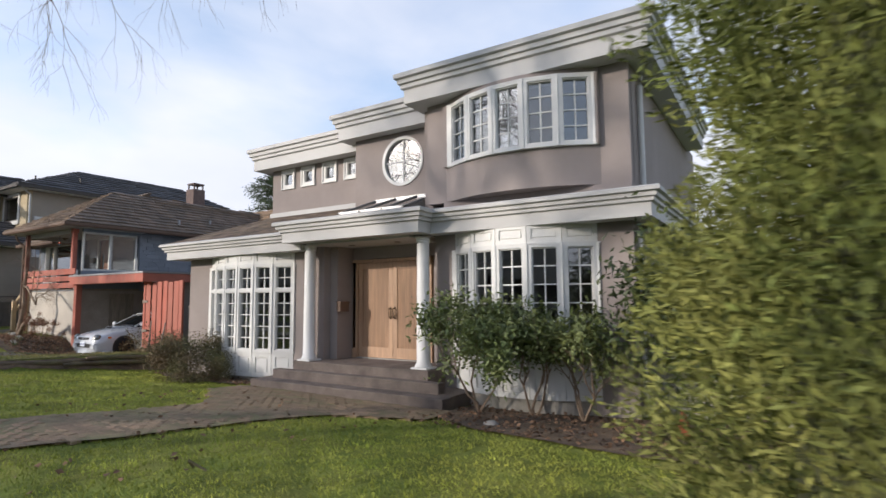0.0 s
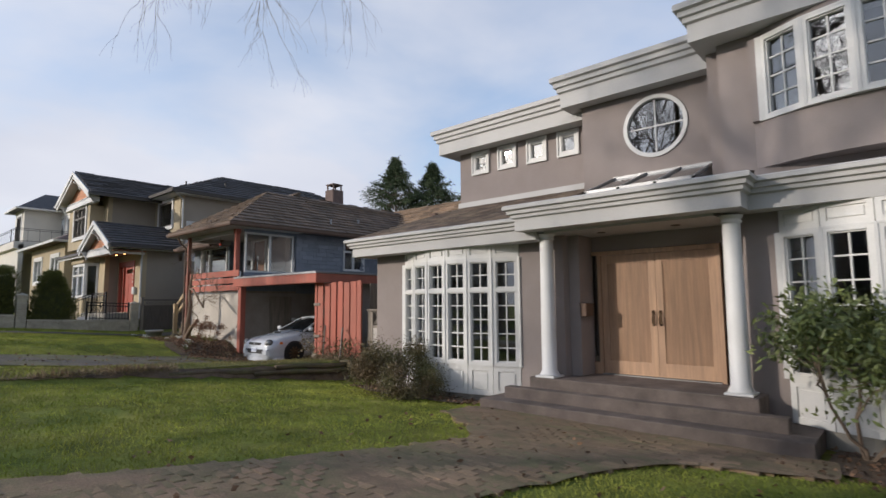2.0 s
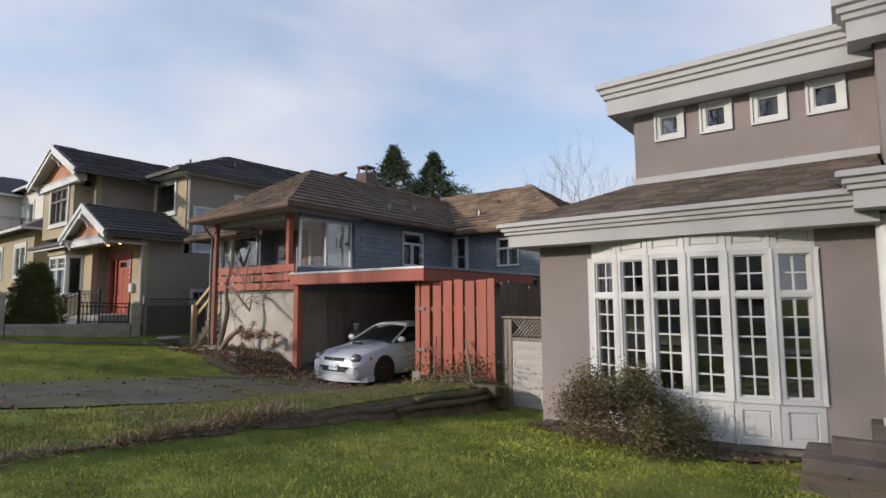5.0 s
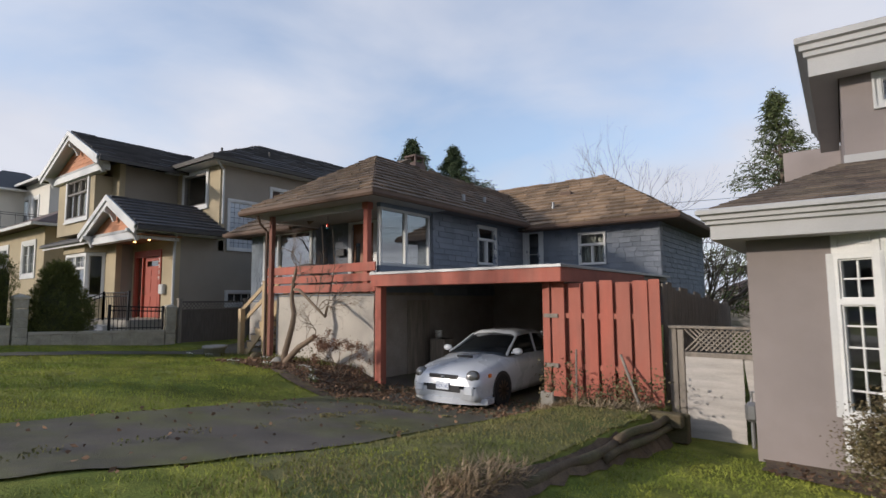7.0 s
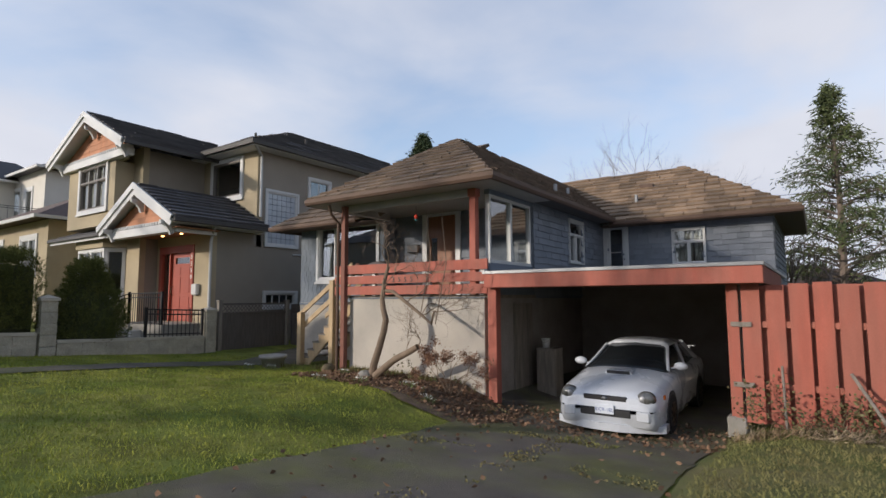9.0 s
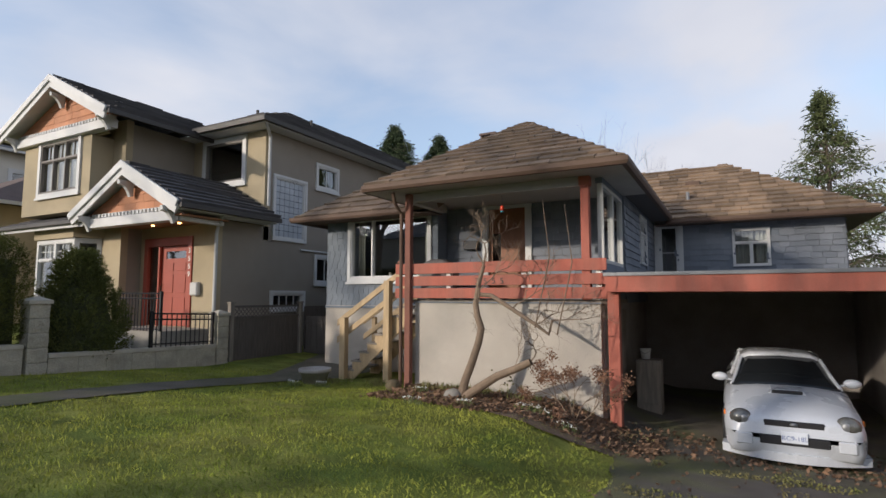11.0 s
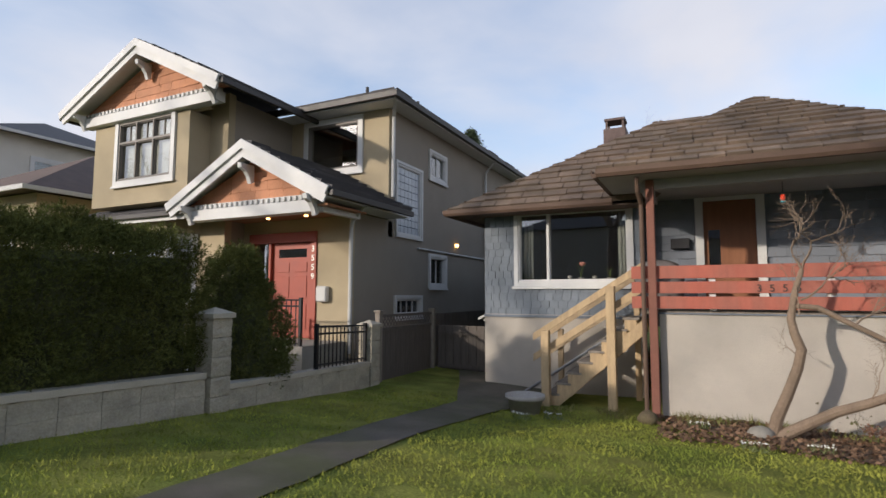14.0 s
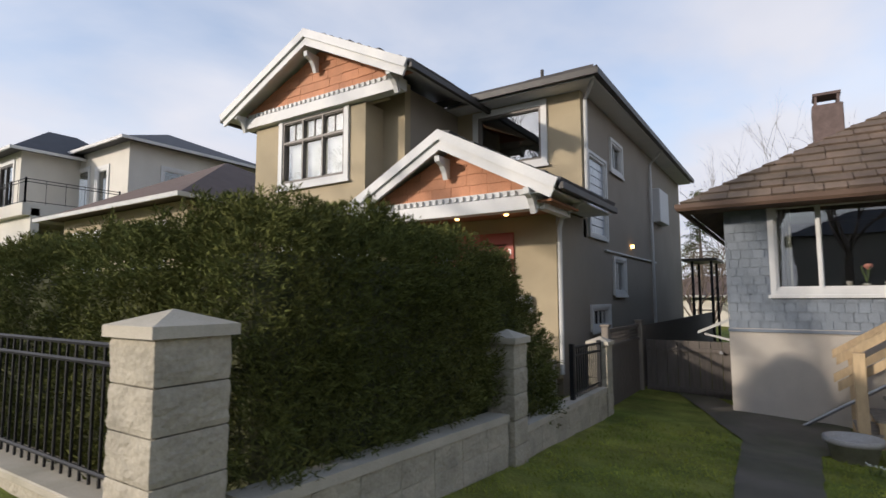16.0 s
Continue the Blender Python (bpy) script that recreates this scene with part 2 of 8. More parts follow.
def glass_material(name, tint=(0.80, 0.83, 0.84)):
    m = bpy.data.materials.new(name)
    m.use_nodes = True
    n, l = m.node_tree.nodes, m.node_tree.links
    n.remove(n["Principled BSDF"])
    t, g, f, x = n.new("ShaderNodeBsdfTransparent"), n.new("ShaderNodeBsdfGlossy"), n.new("ShaderNodeLayerWeight"), n.new("ShaderNodeMixShader")
    t.inputs["Color"].default_value = (*tint, 1)
    g.inputs["Roughness"].default_value = 0.0
    f.inputs["Blend"].default_value = 0.5
    power, mul = n.new("ShaderNodeMath"), n.new("ShaderNodeMath")
    power.operation, mul.operation = "POWER", "MULTIPLY_ADD"
    power.inputs[1].default_value, mul.inputs[1].default_value, mul.inputs[2].default_value = 3.5, 0.80, 0.15
    l.new(f.outputs["Facing"], power.inputs[0])
    l.new(power.outputs[0], mul.inputs[0])
    no, bp = n.new("ShaderNodeTexNoise"), n.new("ShaderNodeBump")
    no.inputs["Scale"].default_value = 1.6
    bp.inputs["Strength"].default_value, bp.inputs["Distance"].default_value = 0.05, 0.02
    l.new(no.outputs["Fac"], bp.inputs["Height"])
    l.new(bp.outputs[0], g.inputs["Normal"])
    l.new(mul.outputs[0], x.inputs[0])
    l.new(t.outputs[0], x.inputs[1])
    l.new(g.outputs[0], x.inputs[2])
    l.new(x.outputs[0], n["Material Output"].inputs["Surface"])
    return m


def lamp_material(name, color, strength):
    m = bpy.data.materials.new(name)
    m.use_nodes = True
    b = m.node_tree.nodes["Principled BSDF"]
    b.inputs["Base Color"].default_value = (*color, 1)
    b.inputs["Emission Color"].default_value, b.inputs["Emission Strength"].default_value = (*color, 1), strength
    return m


GLASS = glass_material("window_glass")
STUCCO_A = surface("taupe_stucco", (0.29, 0.25, 0.235), 0.92, 0.09, 0.9, 140, 0.25, second=(0.25, 0.215, 0.20))
WHITE = surface("white_paint", (0.60, 0.60, 0.585), 0.55, 0.05, 2.5, 50, 0.06, second=(0.68, 0.67, 0.63), spread=0.62)
CORNICE = surface("cornice_paint", (0.44, 0.435, 0.425), 0.6, 0.06, 1.5, 60, 0.08, second=(0.42, 0.42, 0.41), spread=0.66)
PEELED = surface("peeling_white_paint", (0.66, 0.655, 0.63), 0.65, 0.06, 3, 50, 0.1, second=(0.50, 0.38, 0.28), spread=0.74)
COLUMN = surface("column_paint", (0.68, 0.68, 0.67), 0.45, 0.04, 2, 60, 0.04)
SHINGLE_A = surface("dark_brown_shingle", (0.105, 0.08, 0.065), 0.95, 0.25, 4, 90, 0.4, island=0.35, second=(0.15, 0.12, 0.09))
SHINGLE_B = surface("weathered_brown_shingle", (0.205, 0.15, 0.108), 0.95, 0.2, 2.5, 90, 0.4, object_random=0.2, second=(0.14, 0.108, 0.08))
SHINGLE_B_FAR = surface("weathered_roof_shingle", (0.185, 0.135, 0.10), 0.95, 0.2, 2.5, 90, 0.4, island=0.14, second=(0.14, 0.108, 0.08))
ROOF_DARK = surface("dark_grey_roof_tile", (0.085, 0.082, 0.084), 0.65, 0.2, 2, 70, 0.3, island=0.18)
DOOR_WOOD = surface("varnished_fir", (0.37, 0.235, 0.15), 0.5, 0.16, 2.2, 30, 0.1, stretch=(14, 14, 0.8), second=(0.45, 0.285, 0.175), coat=0.15)
AGGREGATE = surface("exposed_aggregate", (0.185, 0.15, 0.13), 0.9, 0.3, 3, 160, 0.7, second=(0.14, 0.115, 0.10))
BRICK_PAVER = surface("mossy_paver", (0.275, 0.185, 0.118), 0.93, 0.25, 1.2, 80, 0.4, object_random=0.08, second=(0.14, 0.118, 0.06), spread=0.5)
BRICK_JOINT = surface("paver_bed", (0.25, 0.172, 0.11), 1.0, 0.3, 3, 60, 0.5, second=(0.17, 0.15, 0.075))
# moss tones, whose paler patches also stand in for sun on the lawn
GRASS = surface("mossy_sun_patch_lawn", (0.125, 0.155, 0.03), 1.0, 0.4, 1.8, 45, 0.9, second=(0.22, 0.22, 0.05), spread=0.5, spec=0.15)
# blade patches mix moss tone with painted sun and shade
BLADE = surface("grass_blade", (0.18, 0.225, 0.032), 0.8, 0.36, 1.6, 9, 0, island=0.2, second=(0.33, 0.345, 0.06), spread=0.5, spec=0.2)
DRY_BLADE = surface("dry_grass_blade", (0.22, 0.19, 0.08), 0.8, 0.3, 0.8, 9, 0, island=0.35, second=(0.13, 0.16, 0.04), spec=0.2)
MOSS = surface("dull_moss", (0.13, 0.14, 0.035), 0.95, 0.3, 2, 9, 0, island=0.3, second=(0.19, 0.16, 0.07))
SOIL = surface("leafy_soil", (0.115, 0.083, 0.058), 1.0, 0.4, 4, 60, 0.9, second=(0.15, 0.105, 0.065))
DRY_BANK = surface("dry_bank_grass", (0.16, 0.145, 0.055), 1.0, 0.3, 2, 60, 0.9, second=(0.10, 0.12, 0.03))
ASPHALT = surface("old_asphalt", (0.115, 0.10, 0.082), 0.92, 0.3, 1.4, 150, 0.6, second=(0.12, 0.122, 0.045), spread=0.54)
CONCRETE = surface("weathered_concrete", (0.30, 0.28, 0.25), 0.92, 0.15, 1.5, 110, 0.35, second=(0.22, 0.21, 0.17), spread=0.56)
ROAD = surface("street_asphalt", (0.06, 0.06, 0.06), 0.9, 0.2, 1, 120, 0.4)
PEBBLE = surface("cream_pebble_dash", (0.53, 0.485, 0.42), 0.95, 0.12, 1.2, 90, 1.0, second=(0.44, 0.41, 0.36), spread=0.6)
BLUE_SIDING = surface("grey_blue_shake", (0.19, 0.21, 0.24), 0.85, 0.06, 3, 70, 0.2, island=0.14, stretch=(1, 1, 0.35))
BLUE_SIDING_ONE = surface("grey_blue_shake_piece", (0.185, 0.212, 0.242), 0.85, 0.12, 3, 70, 0.2, object_random=0.1, stretch=(1, 1, 0.35))
BLUE_WALL = surface("grey_blue_board", (0.17, 0.195, 0.23), 0.9, 0.1, 3, 60, 0.1)
RED = surface("brick_red_paint", (0.40, 0.115, 0.078), 0.75, 0.12, 2.5, 60, 0.15, stretch=(3, 3, 0.5), second=(0.34, 0.12, 0.085))
RED_POST = surface("faded_red_post", (0.36, 0.13, 0.09), 0.8, 0.14, 3, 60, 0.15)
BROWN_TRIM = surface("brown_trim", (0.115, 0.072, 0.05), 0.7, 0.12, 3, 60, 0.1)
SOFFIT_B = surface("pale_soffit", (0.36, 0.34, 0.32), 0.85, 0.08, 2, 60, 0.1)
NEW_WOOD = surface("new_yellow_lumber", (0.50, 0.37, 0.215), 0.75, 0.14, 3, 40, 0.15, stretch=(6, 6, 1.2), second=(0.42, 0.305, 0.18))
GREY_WOOD = surface("weathered_grey_wood", (0.27, 0.235, 0.195), 0.95, 0.2, 3, 50, 0.35, stretch=(7, 7, 0.8), second=(0.20, 0.175, 0.15))
DARK_FENCE = surface("dark_stained_fence", (0.115, 0.10, 0.088), 0.9, 0.2, 3, 50, 0.3, stretch=(6, 6, 0.7))
PLYWOOD = surface("weathered_plywood", (0.40, 0.37, 0.34), 0.9, 0.15, 2, 40, 0.2, stretch=(0.8, 1, 7), second=(0.46, 0.43, 0.40))
LOG = surface("old_timber_log", (0.115, 0.082, 0.055), 0.95, 0.3, 3, 50, 0.5, second=(0.10, 0.09, 0.045))
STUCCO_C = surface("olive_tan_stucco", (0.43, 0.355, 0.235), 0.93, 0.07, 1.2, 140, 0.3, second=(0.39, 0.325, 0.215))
# the tan house's stucco again, with its sunless side's shade put into the colour
STUCCO_C_SHADE = surface("shade_toned_stucco", (0.285, 0.25, 0.205), 0.93, 0.07, 1.2, 140, 0.3)
CEDAR_SHAKE = surface("cedar_shake", (0.50, 0.235, 0.13), 0.8, 0.12, 3, 50, 0.2, stretch=(1, 1, 0.4), island=0.1)
RED_DOOR = surface("red_painted_door", (0.33, 0.065, 0.038), 0.5, 0.08, 3, 50, 0.05)
BLOCK = surface("split_face_block", (0.44, 0.40, 0.315), 0.95, 0.14, 5, 40, 1.0, object_random=0.07, second=(0.36, 0.33, 0.26), bump_scale=22)
BLOCK_CAP = surface("cast_block_cap", (0.46, 0.42, 0.34), 0.9, 0.1, 3, 80, 0.2, second=(0.36, 0.33, 0.25), spread=0.62)
IRON = surface("black_iron", (0.018, 0.018, 0.02), 0.5, 0.15, 5, 60, 0.05, metal=0.3)
TAUPE_FRAME = surface("taupe_window_frame", (0.17, 0.15, 0.13), 0.5, 0.08, 5, 60, 0.03)
DARK_FRAME = surface("dark_window_frame", (0.05, 0.045, 0.04), 0.5, 0.08, 5, 60, 0.03)
GREY_METAL = surface("galvanised_metal", (0.27, 0.275, 0.28), 0.45, 0.1, 3, 60, 0.05, metal=0.7)
DOWNSPOUT = surface("downspout_paint", (0.52, 0.52, 0.50), 0.5, 0.06, 3, 60, 0.03)
BRONZE = surface("dark_bronze", (0.10, 0.065, 0.04), 0.4, 0.1, 8, 60, 0.05, metal=0.8)
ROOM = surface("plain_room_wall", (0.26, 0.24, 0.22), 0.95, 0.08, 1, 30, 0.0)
# missing light put into the colour: dark tone for unlit insides and an eave
SHADE_TONE = surface("shade_toned_wall", (0.11, 0.10, 0.095), 0.95, 0.08, 1, 30, 0.0)
CURTAIN = surface("pale_curtain", (0.62, 0.60, 0.52), 0.95, 0.08, 4, 60, 0.1)
BLACK = surface("black_plastic", (0.02, 0.02, 0.022), 0.5, 0.1, 5, 60, 0.03)
BARK = surface("grey_brown_bark", (0.16, 0.125, 0.10), 0.95, 0.25, 5, 60, 0.6, stretch=(1, 1, 0.4))
PALE_BARK = surface("pale_fruit_tree_bark", (0.21, 0.155, 0.11), 0.92, 0.2, 5, 60, 0.5, stretch=(1, 1, 0.5))
LEAF_DARK = surface("dark_evergreen_leaf", (0.04, 0.06, 0.024), 0.5, 0.2, 3, 20, 0, island=0.4, second=(0.075, 0.095, 0.032))
LEAF_RHODO = surface("rhododendron_leaf", (0.115, 0.15, 0.045), 0.5, 0.2, 3, 20, 0, island=0.35, second=(0.17, 0.20, 0.07))
LEAF_BROWN = surface("bronze_shrub_leaf", (0.13, 0.09, 0.045), 0.6, 0.2, 3, 20, 0, island=0.4, second=(0.11, 0.115, 0.045))
CEDAR = surface("cedar_foliage", (0.125, 0.155, 0.035), 0.8, 0.3, 2, 14, 0, island=0.3, second=(0.22, 0.225, 0.06), spread=0.56)
HEDGE = surface("hedge_foliage", (0.098, 0.112, 0.034), 0.85, 0.25, 2, 14, 0, island=0.35, second=(0.125, 0.13, 0.04), spread=0.55, spec=0.08)
# shade inside the foliage, put into the colour of a solid filling body
HEDGE_INNER_SHADE = surface("hedge_inner_shade", (0.06, 0.065, 0.028), 1.0, 0.2, 3, 20, 0.5)
PINE = surface("pine_needles", (0.055, 0.08, 0.035), 0.8, 0.25, 2, 14, 0, island=0.4)
FALLEN = surface("fallen_leaf", (0.17, 0.105, 0.065), 0.9, 0.2, 3, 20, 0, island=0.5)
WALKWAY = surface("dark_worn_concrete", (0.125, 0.108, 0.085), 0.92, 0.25, 1.5, 110, 0.35, second=(0.085, 0.088, 0.045), spread=0.52)
CONIFER = surface("conifer_needles", (0.055, 0.08, 0.03), 0.8, 0.25, 1, 14, 0, island=0.4, second=(0.115, 0.135, 0.05))


# ---- ground ----
def walk_height(x):
    return float(np.interp(x, [-200, -60, -27, -21, -15.3, -12, -6.3, 0, 60, 200], [3.0, 2.0, 0.82, 0.52, 0.37, 0.28, 0.04, 0.0, -0.5, -0.8]))


def lot_height(x):
    return float(np.interp(x, [-40, -30, -26, -23, -21.2, -20.0, -16.6, -15.6, -14.42, -14.18, 0, 30], [0.9, 0.42, 0.22, 0.27, 0.22, -0.2, -0.22, 0.05, 0.08, -0.36, -0.38, -0.5]))


def gz(x, y):
    k = min(max((y - 0.8) / 7.4, 0.0), 1.0)
    s, h = walk_height(x), lot_height(x)
    road = -0.13 if y < -5.0 else 0.0
    far = -0.012 * max(y - 30, 0)
    return s + (h - s) * (k * k * 0.25 + k * 0.75) + road + far


def ground_sheet(name, xs, ys, material, lift=0.0, rough_edges=0.0, seed=2):
    verts = [(x, y, gz(x, y) + lift + 0.012 * noise.noise(Vector((x * 1.7, y * 1.7, 0)))) for y in ys for x in xs]
    nx = len(xs)
    faces = [(j * nx + i, j * nx + i + 1, (j + 1) * nx + i + 1, (j + 1) * nx + i) for j in range(len(ys) - 1) for i in range(nx - 1)]
    ob = part(name, cloud_mesh(name, verts, faces, material), material)
    for f in ob.data.polygons:
        f.use_smooth = True
    return tagged(ob, kind="structure")


def spaced(*spans):
    out = []
    for a, b, step in spans:
        n = max(1, round((b - a) / step))
        out += [a + (b - a) * i / n for i in range(n)]
    return out + [spans[-1][1]]


tagged(ground_sheet("ground", spaced((-600, -60, 60), (-60, -32, 2), (-32, -14.6, 0.4), (-14.6, -14.0, 0.1), (-14.0, 4, 0.4), (4, 60, 4), (60, 600, 60)),
                    spaced((-600, -60, 60), (-60, -5.2, 4), (-5.2, -4.8, 0.2), (-4.8, 0.8, 0.7), (0.8, 10, 0.35), (10, 40, 3), (40, 600, 70)), GRASS),
       "mossy green lawn sloping gently between the houses", "lawn")
tagged(ground_sheet("pavement", spaced((-60, 20, 1.0)), spaced((-1.0, 0.75, 0.4)), CONCRETE, 0.03), "plain concrete sidewalk along the lawns", "sidewalk")
tagged(ground_sheet("road", spaced((-200, 200, 5.0)), spaced((-14, -5.3, 1.5)), ROAD, 0.02), "grey asphalt street behind the sidewalk", "road")


def blob_sheet(name, outline, material, lift, label, category, step=0.35, rag=0.10):
    """A patch of ground inside a plan outline, laid just over the lawn, with a ragged rim."""
    rim = []
    for (ax, ay), (bx, by) in zip(outline, outline[1:] + outline[:1]):
        k = max(1, round(math.dist((ax, ay), (bx, by)) / 0.25))
        for i in range(k):
            px, py = ax + (bx - ax) * i / k, ay + (by - ay) * i / k
            rim.append((px + rag * noise.noise(Vector((px * 2.3, py * 2.3, 1))), py + rag * noise.noise(Vector((px * 2.3, py * 2.3, 7)))))
    bm = bmesh.new()
    face = bm.faces.new([bm.verts.new((px, py, 0)) for px, py in rim])
    bmesh.ops.triangulate(bm, faces=[face])
    xs, ys = [p[0] for p in rim], [p[1] for p in rim]
    for axis, lo, hi in ((0, min(xs), max(xs)), (1, min(ys), max(ys))):
        for i in range(1, int((hi - lo) / step) + 1):
            co, no = [0, 0, 0], [0, 0, 0]
            co[axis], no[axis] = lo + i * step, 1
            bmesh.ops.bisect_plane(bm, geom=bm.verts[:] + bm.edges[:] + bm.faces[:], plane_co=co, plane_no=no, dist=1e-5)
    for v in bm.verts:
        v.co.z = gz(v.co.x, v.co.y) + lift + 0.012 * noise.noise(Vector((v.co.x * 1.7, v.co.y * 1.7, 0)))
    for f in bm.faces:
        f.smooth = True
        if f.normal.z < 0:
            f.normal_flip()
    me = bpy.data.meshes.new(name)
    bm.to_mesh(me)
    bm.free()
    me.materials.append(material)
    ob = part(name, me, material)
    return tagged(ob, label, category, kind="structure")


blob_sheet("driveway", [(-19.75, 0.75), (-17.6, 0.75), (-17.3, 1.8), (-16.85, 3.0), (-16.5, 4.6), (-16.6, 6.7), (-16.45, 8.9), (-16.25, 16), (-20.5, 16), (-20.5, 9.0), (-20.1, 7.2), (-19.85, 5.9), (-19.75, 4.2)], ASPHALT, 0.022, "cracked dark asphalt driveway with moss along its seams", "driveway")
blob_sheet("flower_bed", [(-24.0, 8.3), (-22.6, 7.5), (-21.0, 6.8), (-20.0, 6.9), (-19.95, 7.8), (-20.4, 8.95), (-24.3, 8.95)], SOIL, 0.03, "leaf-littered soil bed below the porch wall", "flower bed")
blob_sheet("planting_bed", [(-4.6, 6.9), (-3.4, 6.3), (0.6, 6.0), (0.6, 8.5), (-4.6, 8.5)], SOIL, 0.03, "dark soil bed with dead leaves under the bow window", "flower bed")
blob_sheet("shrub_bed", [(-12.9, 7.6), (-11.9, 7.05), (-9.9, 7.3), (-9.2, 8.5), (-13.0, 8.4)], SOIL, 0.03, "thin soil bed under the white bow window", "flower bed")
blob_sheet("grass_bank", [(-16.75, 3.2), (-15.2, 2.6), (-14.55, 3.0), (-14.4, 9.0), (-16.45, 9.0), (-16.6, 6.7), (-16.45, 4.7)], DRY_BANK, 0.008, "dry straw-coloured bank in front of the red fence", "grass bank")
blob_sheet("soil_edge", [(-14.72, 1.3), (-14.45, 1.6), (-14.22, 4.4), (-14.08, 8.4), (-14.3, 8.5), (-14.45, 4.6)], SOIL, 0.02, "crumbling earth edge along the old logs", "soil", rag=0.12)
blob_sheet("side_walkway", [(-26.95, 0.75), (-26.3, 0.75), (-26.42, 3.2), (-26.6, 5.4), (-26.55, 8.2), (-26.1, 9.0), (-26.1, 10.4), (-27.75, 10.9), (-28.6, 12.4), (-29.2, 12.4), (-28.2, 10.2), (-27.45, 8.4), (-27.3, 5.4), (-27.08, 3.0)], WALKWAY, 0.022, "narrow grey concrete path to the back gate", "path", rag=0.03)
blob_sheet("path_bed", [(-9.0, 0.75), (-7.3, 0.75), (-6.94, 1.87), (-6.49, 3.14), (-6.14, 4.81), (-5.75, 5.9), (-4.4, 6.45), (-4.5, 7.4), (-9.4, 7.4), (-9.25, 6.4), (-8.2, 5.65), (-7.78, 5.15), (-7.98, 4.0), (-8.45, 2.3)], BRICK_JOINT, 0.036, "earth and moss between worn path bricks", "path")


# ---- windows ----
def window(parent, p0, p1, z0, z1, lights, material=None, proud=0.03, depth=0.12, bar=0.022, label="", trim=0.0, sill=0.0, trim_mat=None, at=0.05):
    """A window in the plan line p0 to p1 (left to right from outside). lights: (u0, u1, z0, z1, columns, rows) in metres from p0."""
    material = material or WHITE
    a, b = Vector((*p0, 0)), Vector((*p1, 0))
    d = (b - a).normalized()
    m = Matrix(((d.x, -d.y, 0, a.x), (d.y, d.x, 0, a.y), (0, 0, 1, 0), (0, 0, 0, 1)))
    length = (b - a).length
    bm = holed("y", -proud, depth, 0, length, z0, z1, [h[:4] for h in lights])
    bm.transform(m)
    frame_ob = part("window", bm, material, parent, label)
    for u0, u1, v0, v1, cols, rows in lights:
        rim = bmesh.new()
        for q in ((u0, u0 + 0.02, v0, v1), (u1 - 0.02, u1, v0, v1), (u0 + 0.02, u1 - 0.02, v0, v0 + 0.02), (u0 + 0.02, u1 - 0.02, v1 - 0.02, v1)):
            bm_box(rim, q[0], q[1], 0.0, 0.07, q[2], q[3])
        rim.transform(m)
        part("sash", rim, material, frame_ob)
        pane = box(u0 + 0.005, u1 - 0.005, at, at + 0.006, v0 + 0.005, v1 - 0.005)
        pane.transform(m)
        ob = part("pane", pane, GLASS, frame_ob)
        ob.visible_shadow = False
        for i in range(1, cols):
            u = u0 + (u1 - u0) * i / cols
            rod = box(u - bar / 2, u + bar / 2, at - 0.02, at + 0.015, v0, v1)
            rod.transform(m)
            part("glazing_bar", rod, material, frame_ob)
        for j in range(1, rows):
            v = v0 + (v1 - v0) * j / rows
            rod = box(u0, u1, at - 0.018, at + 0.013, v - bar / 2, v + bar / 2)
            rod.transform(m)
            part("glazing_bar", rod, material, frame_ob)
    if trim:
        t = bmesh.new()
        for q in ((-trim, 0, z0 - trim, z1 + trim), (length, length + trim, z0 - trim, z1 + trim), (0, length, z1, z1 + trim), (0, length, z0 - trim, z0)):
            bm_box(t, q[0], q[1], -proud - 0.025, 0.0, q[2], q[3])
        t.transform(m)
        part("casing", t, trim_mat or material, frame_ob)
    if sill:
        s = box(-trim - 0.04, length + trim + 0.04, -proud - sill, -proud - 0.026 if trim else -proud, z0 - trim - 0.05, z0 - trim + 0.01, 0.006)
        s.transform(m)
        part("sill", s, trim_mat or material, frame_ob)
    return frame_ob


def arc(x0, x1, y, sag, n):
    half = (x1 - x0) / 2
    r = (half * half + sag * sag) / (2 * sag)
    cx, cy = (x0 + x1) / 2, y - sag + r
    lim = math.asin(half / r)
    return [(cx + r * math.sin(-lim + 2 * lim * i / n), cy - r * math.cos(-lim + 2 * lim * i / n)) for i in range(n + 1)]


def plan_prism(pts, z0, z1):
    return prism([(x, y, z0) for x, y in pts], (0, 0, z1 - z0))


def cornice(b, t, o):
    h = t - b
    return [(0, b), (o - 0.15, b), (o - 0.15, b + 0.46 * h), (o - 0.10, b + 0.50 * h), (o - 0.10, b + 0.62 * h), (o - 0.055, b + 0.65 * h), (o - 0.055, b + 0.78 * h), (o, b + 0.82 * h), (o, t - 0.02), (o - 0.03, t), (0, t)]


def panel_piece(parent, p0, p1, z0, z1, material, name="panel", rail=0.07):
    """A painted board with a sunk middle."""
    a, b = Vector((*p0, 0)), Vector((*p1, 0))
    d = (b - a).normalized()
    m = Matrix(((d.x, -d.y, 0, a.x), (d.y, d.x, 0, a.y), (0, 0, 1, 0), (0, 0, 0, 1)))
    ln = (b - a).length
    bm = holed("y", -0.012, 0.03, 0.004, ln - 0.004, z0, z1, [(rail, ln - rail, z0 + rail, z1 - rail)])
    bm_box(bm, 0.003, ln - 0.003, 0.012, 0.05, z0, z1)
    bm_box(bm, rail + 0.03, ln - rail - 0.03, -0.004, 0.012, z0 + rail + 0.03, z1 - rail - 0.03)
    bm.transform(m)
    return part(name, bm, material, parent)


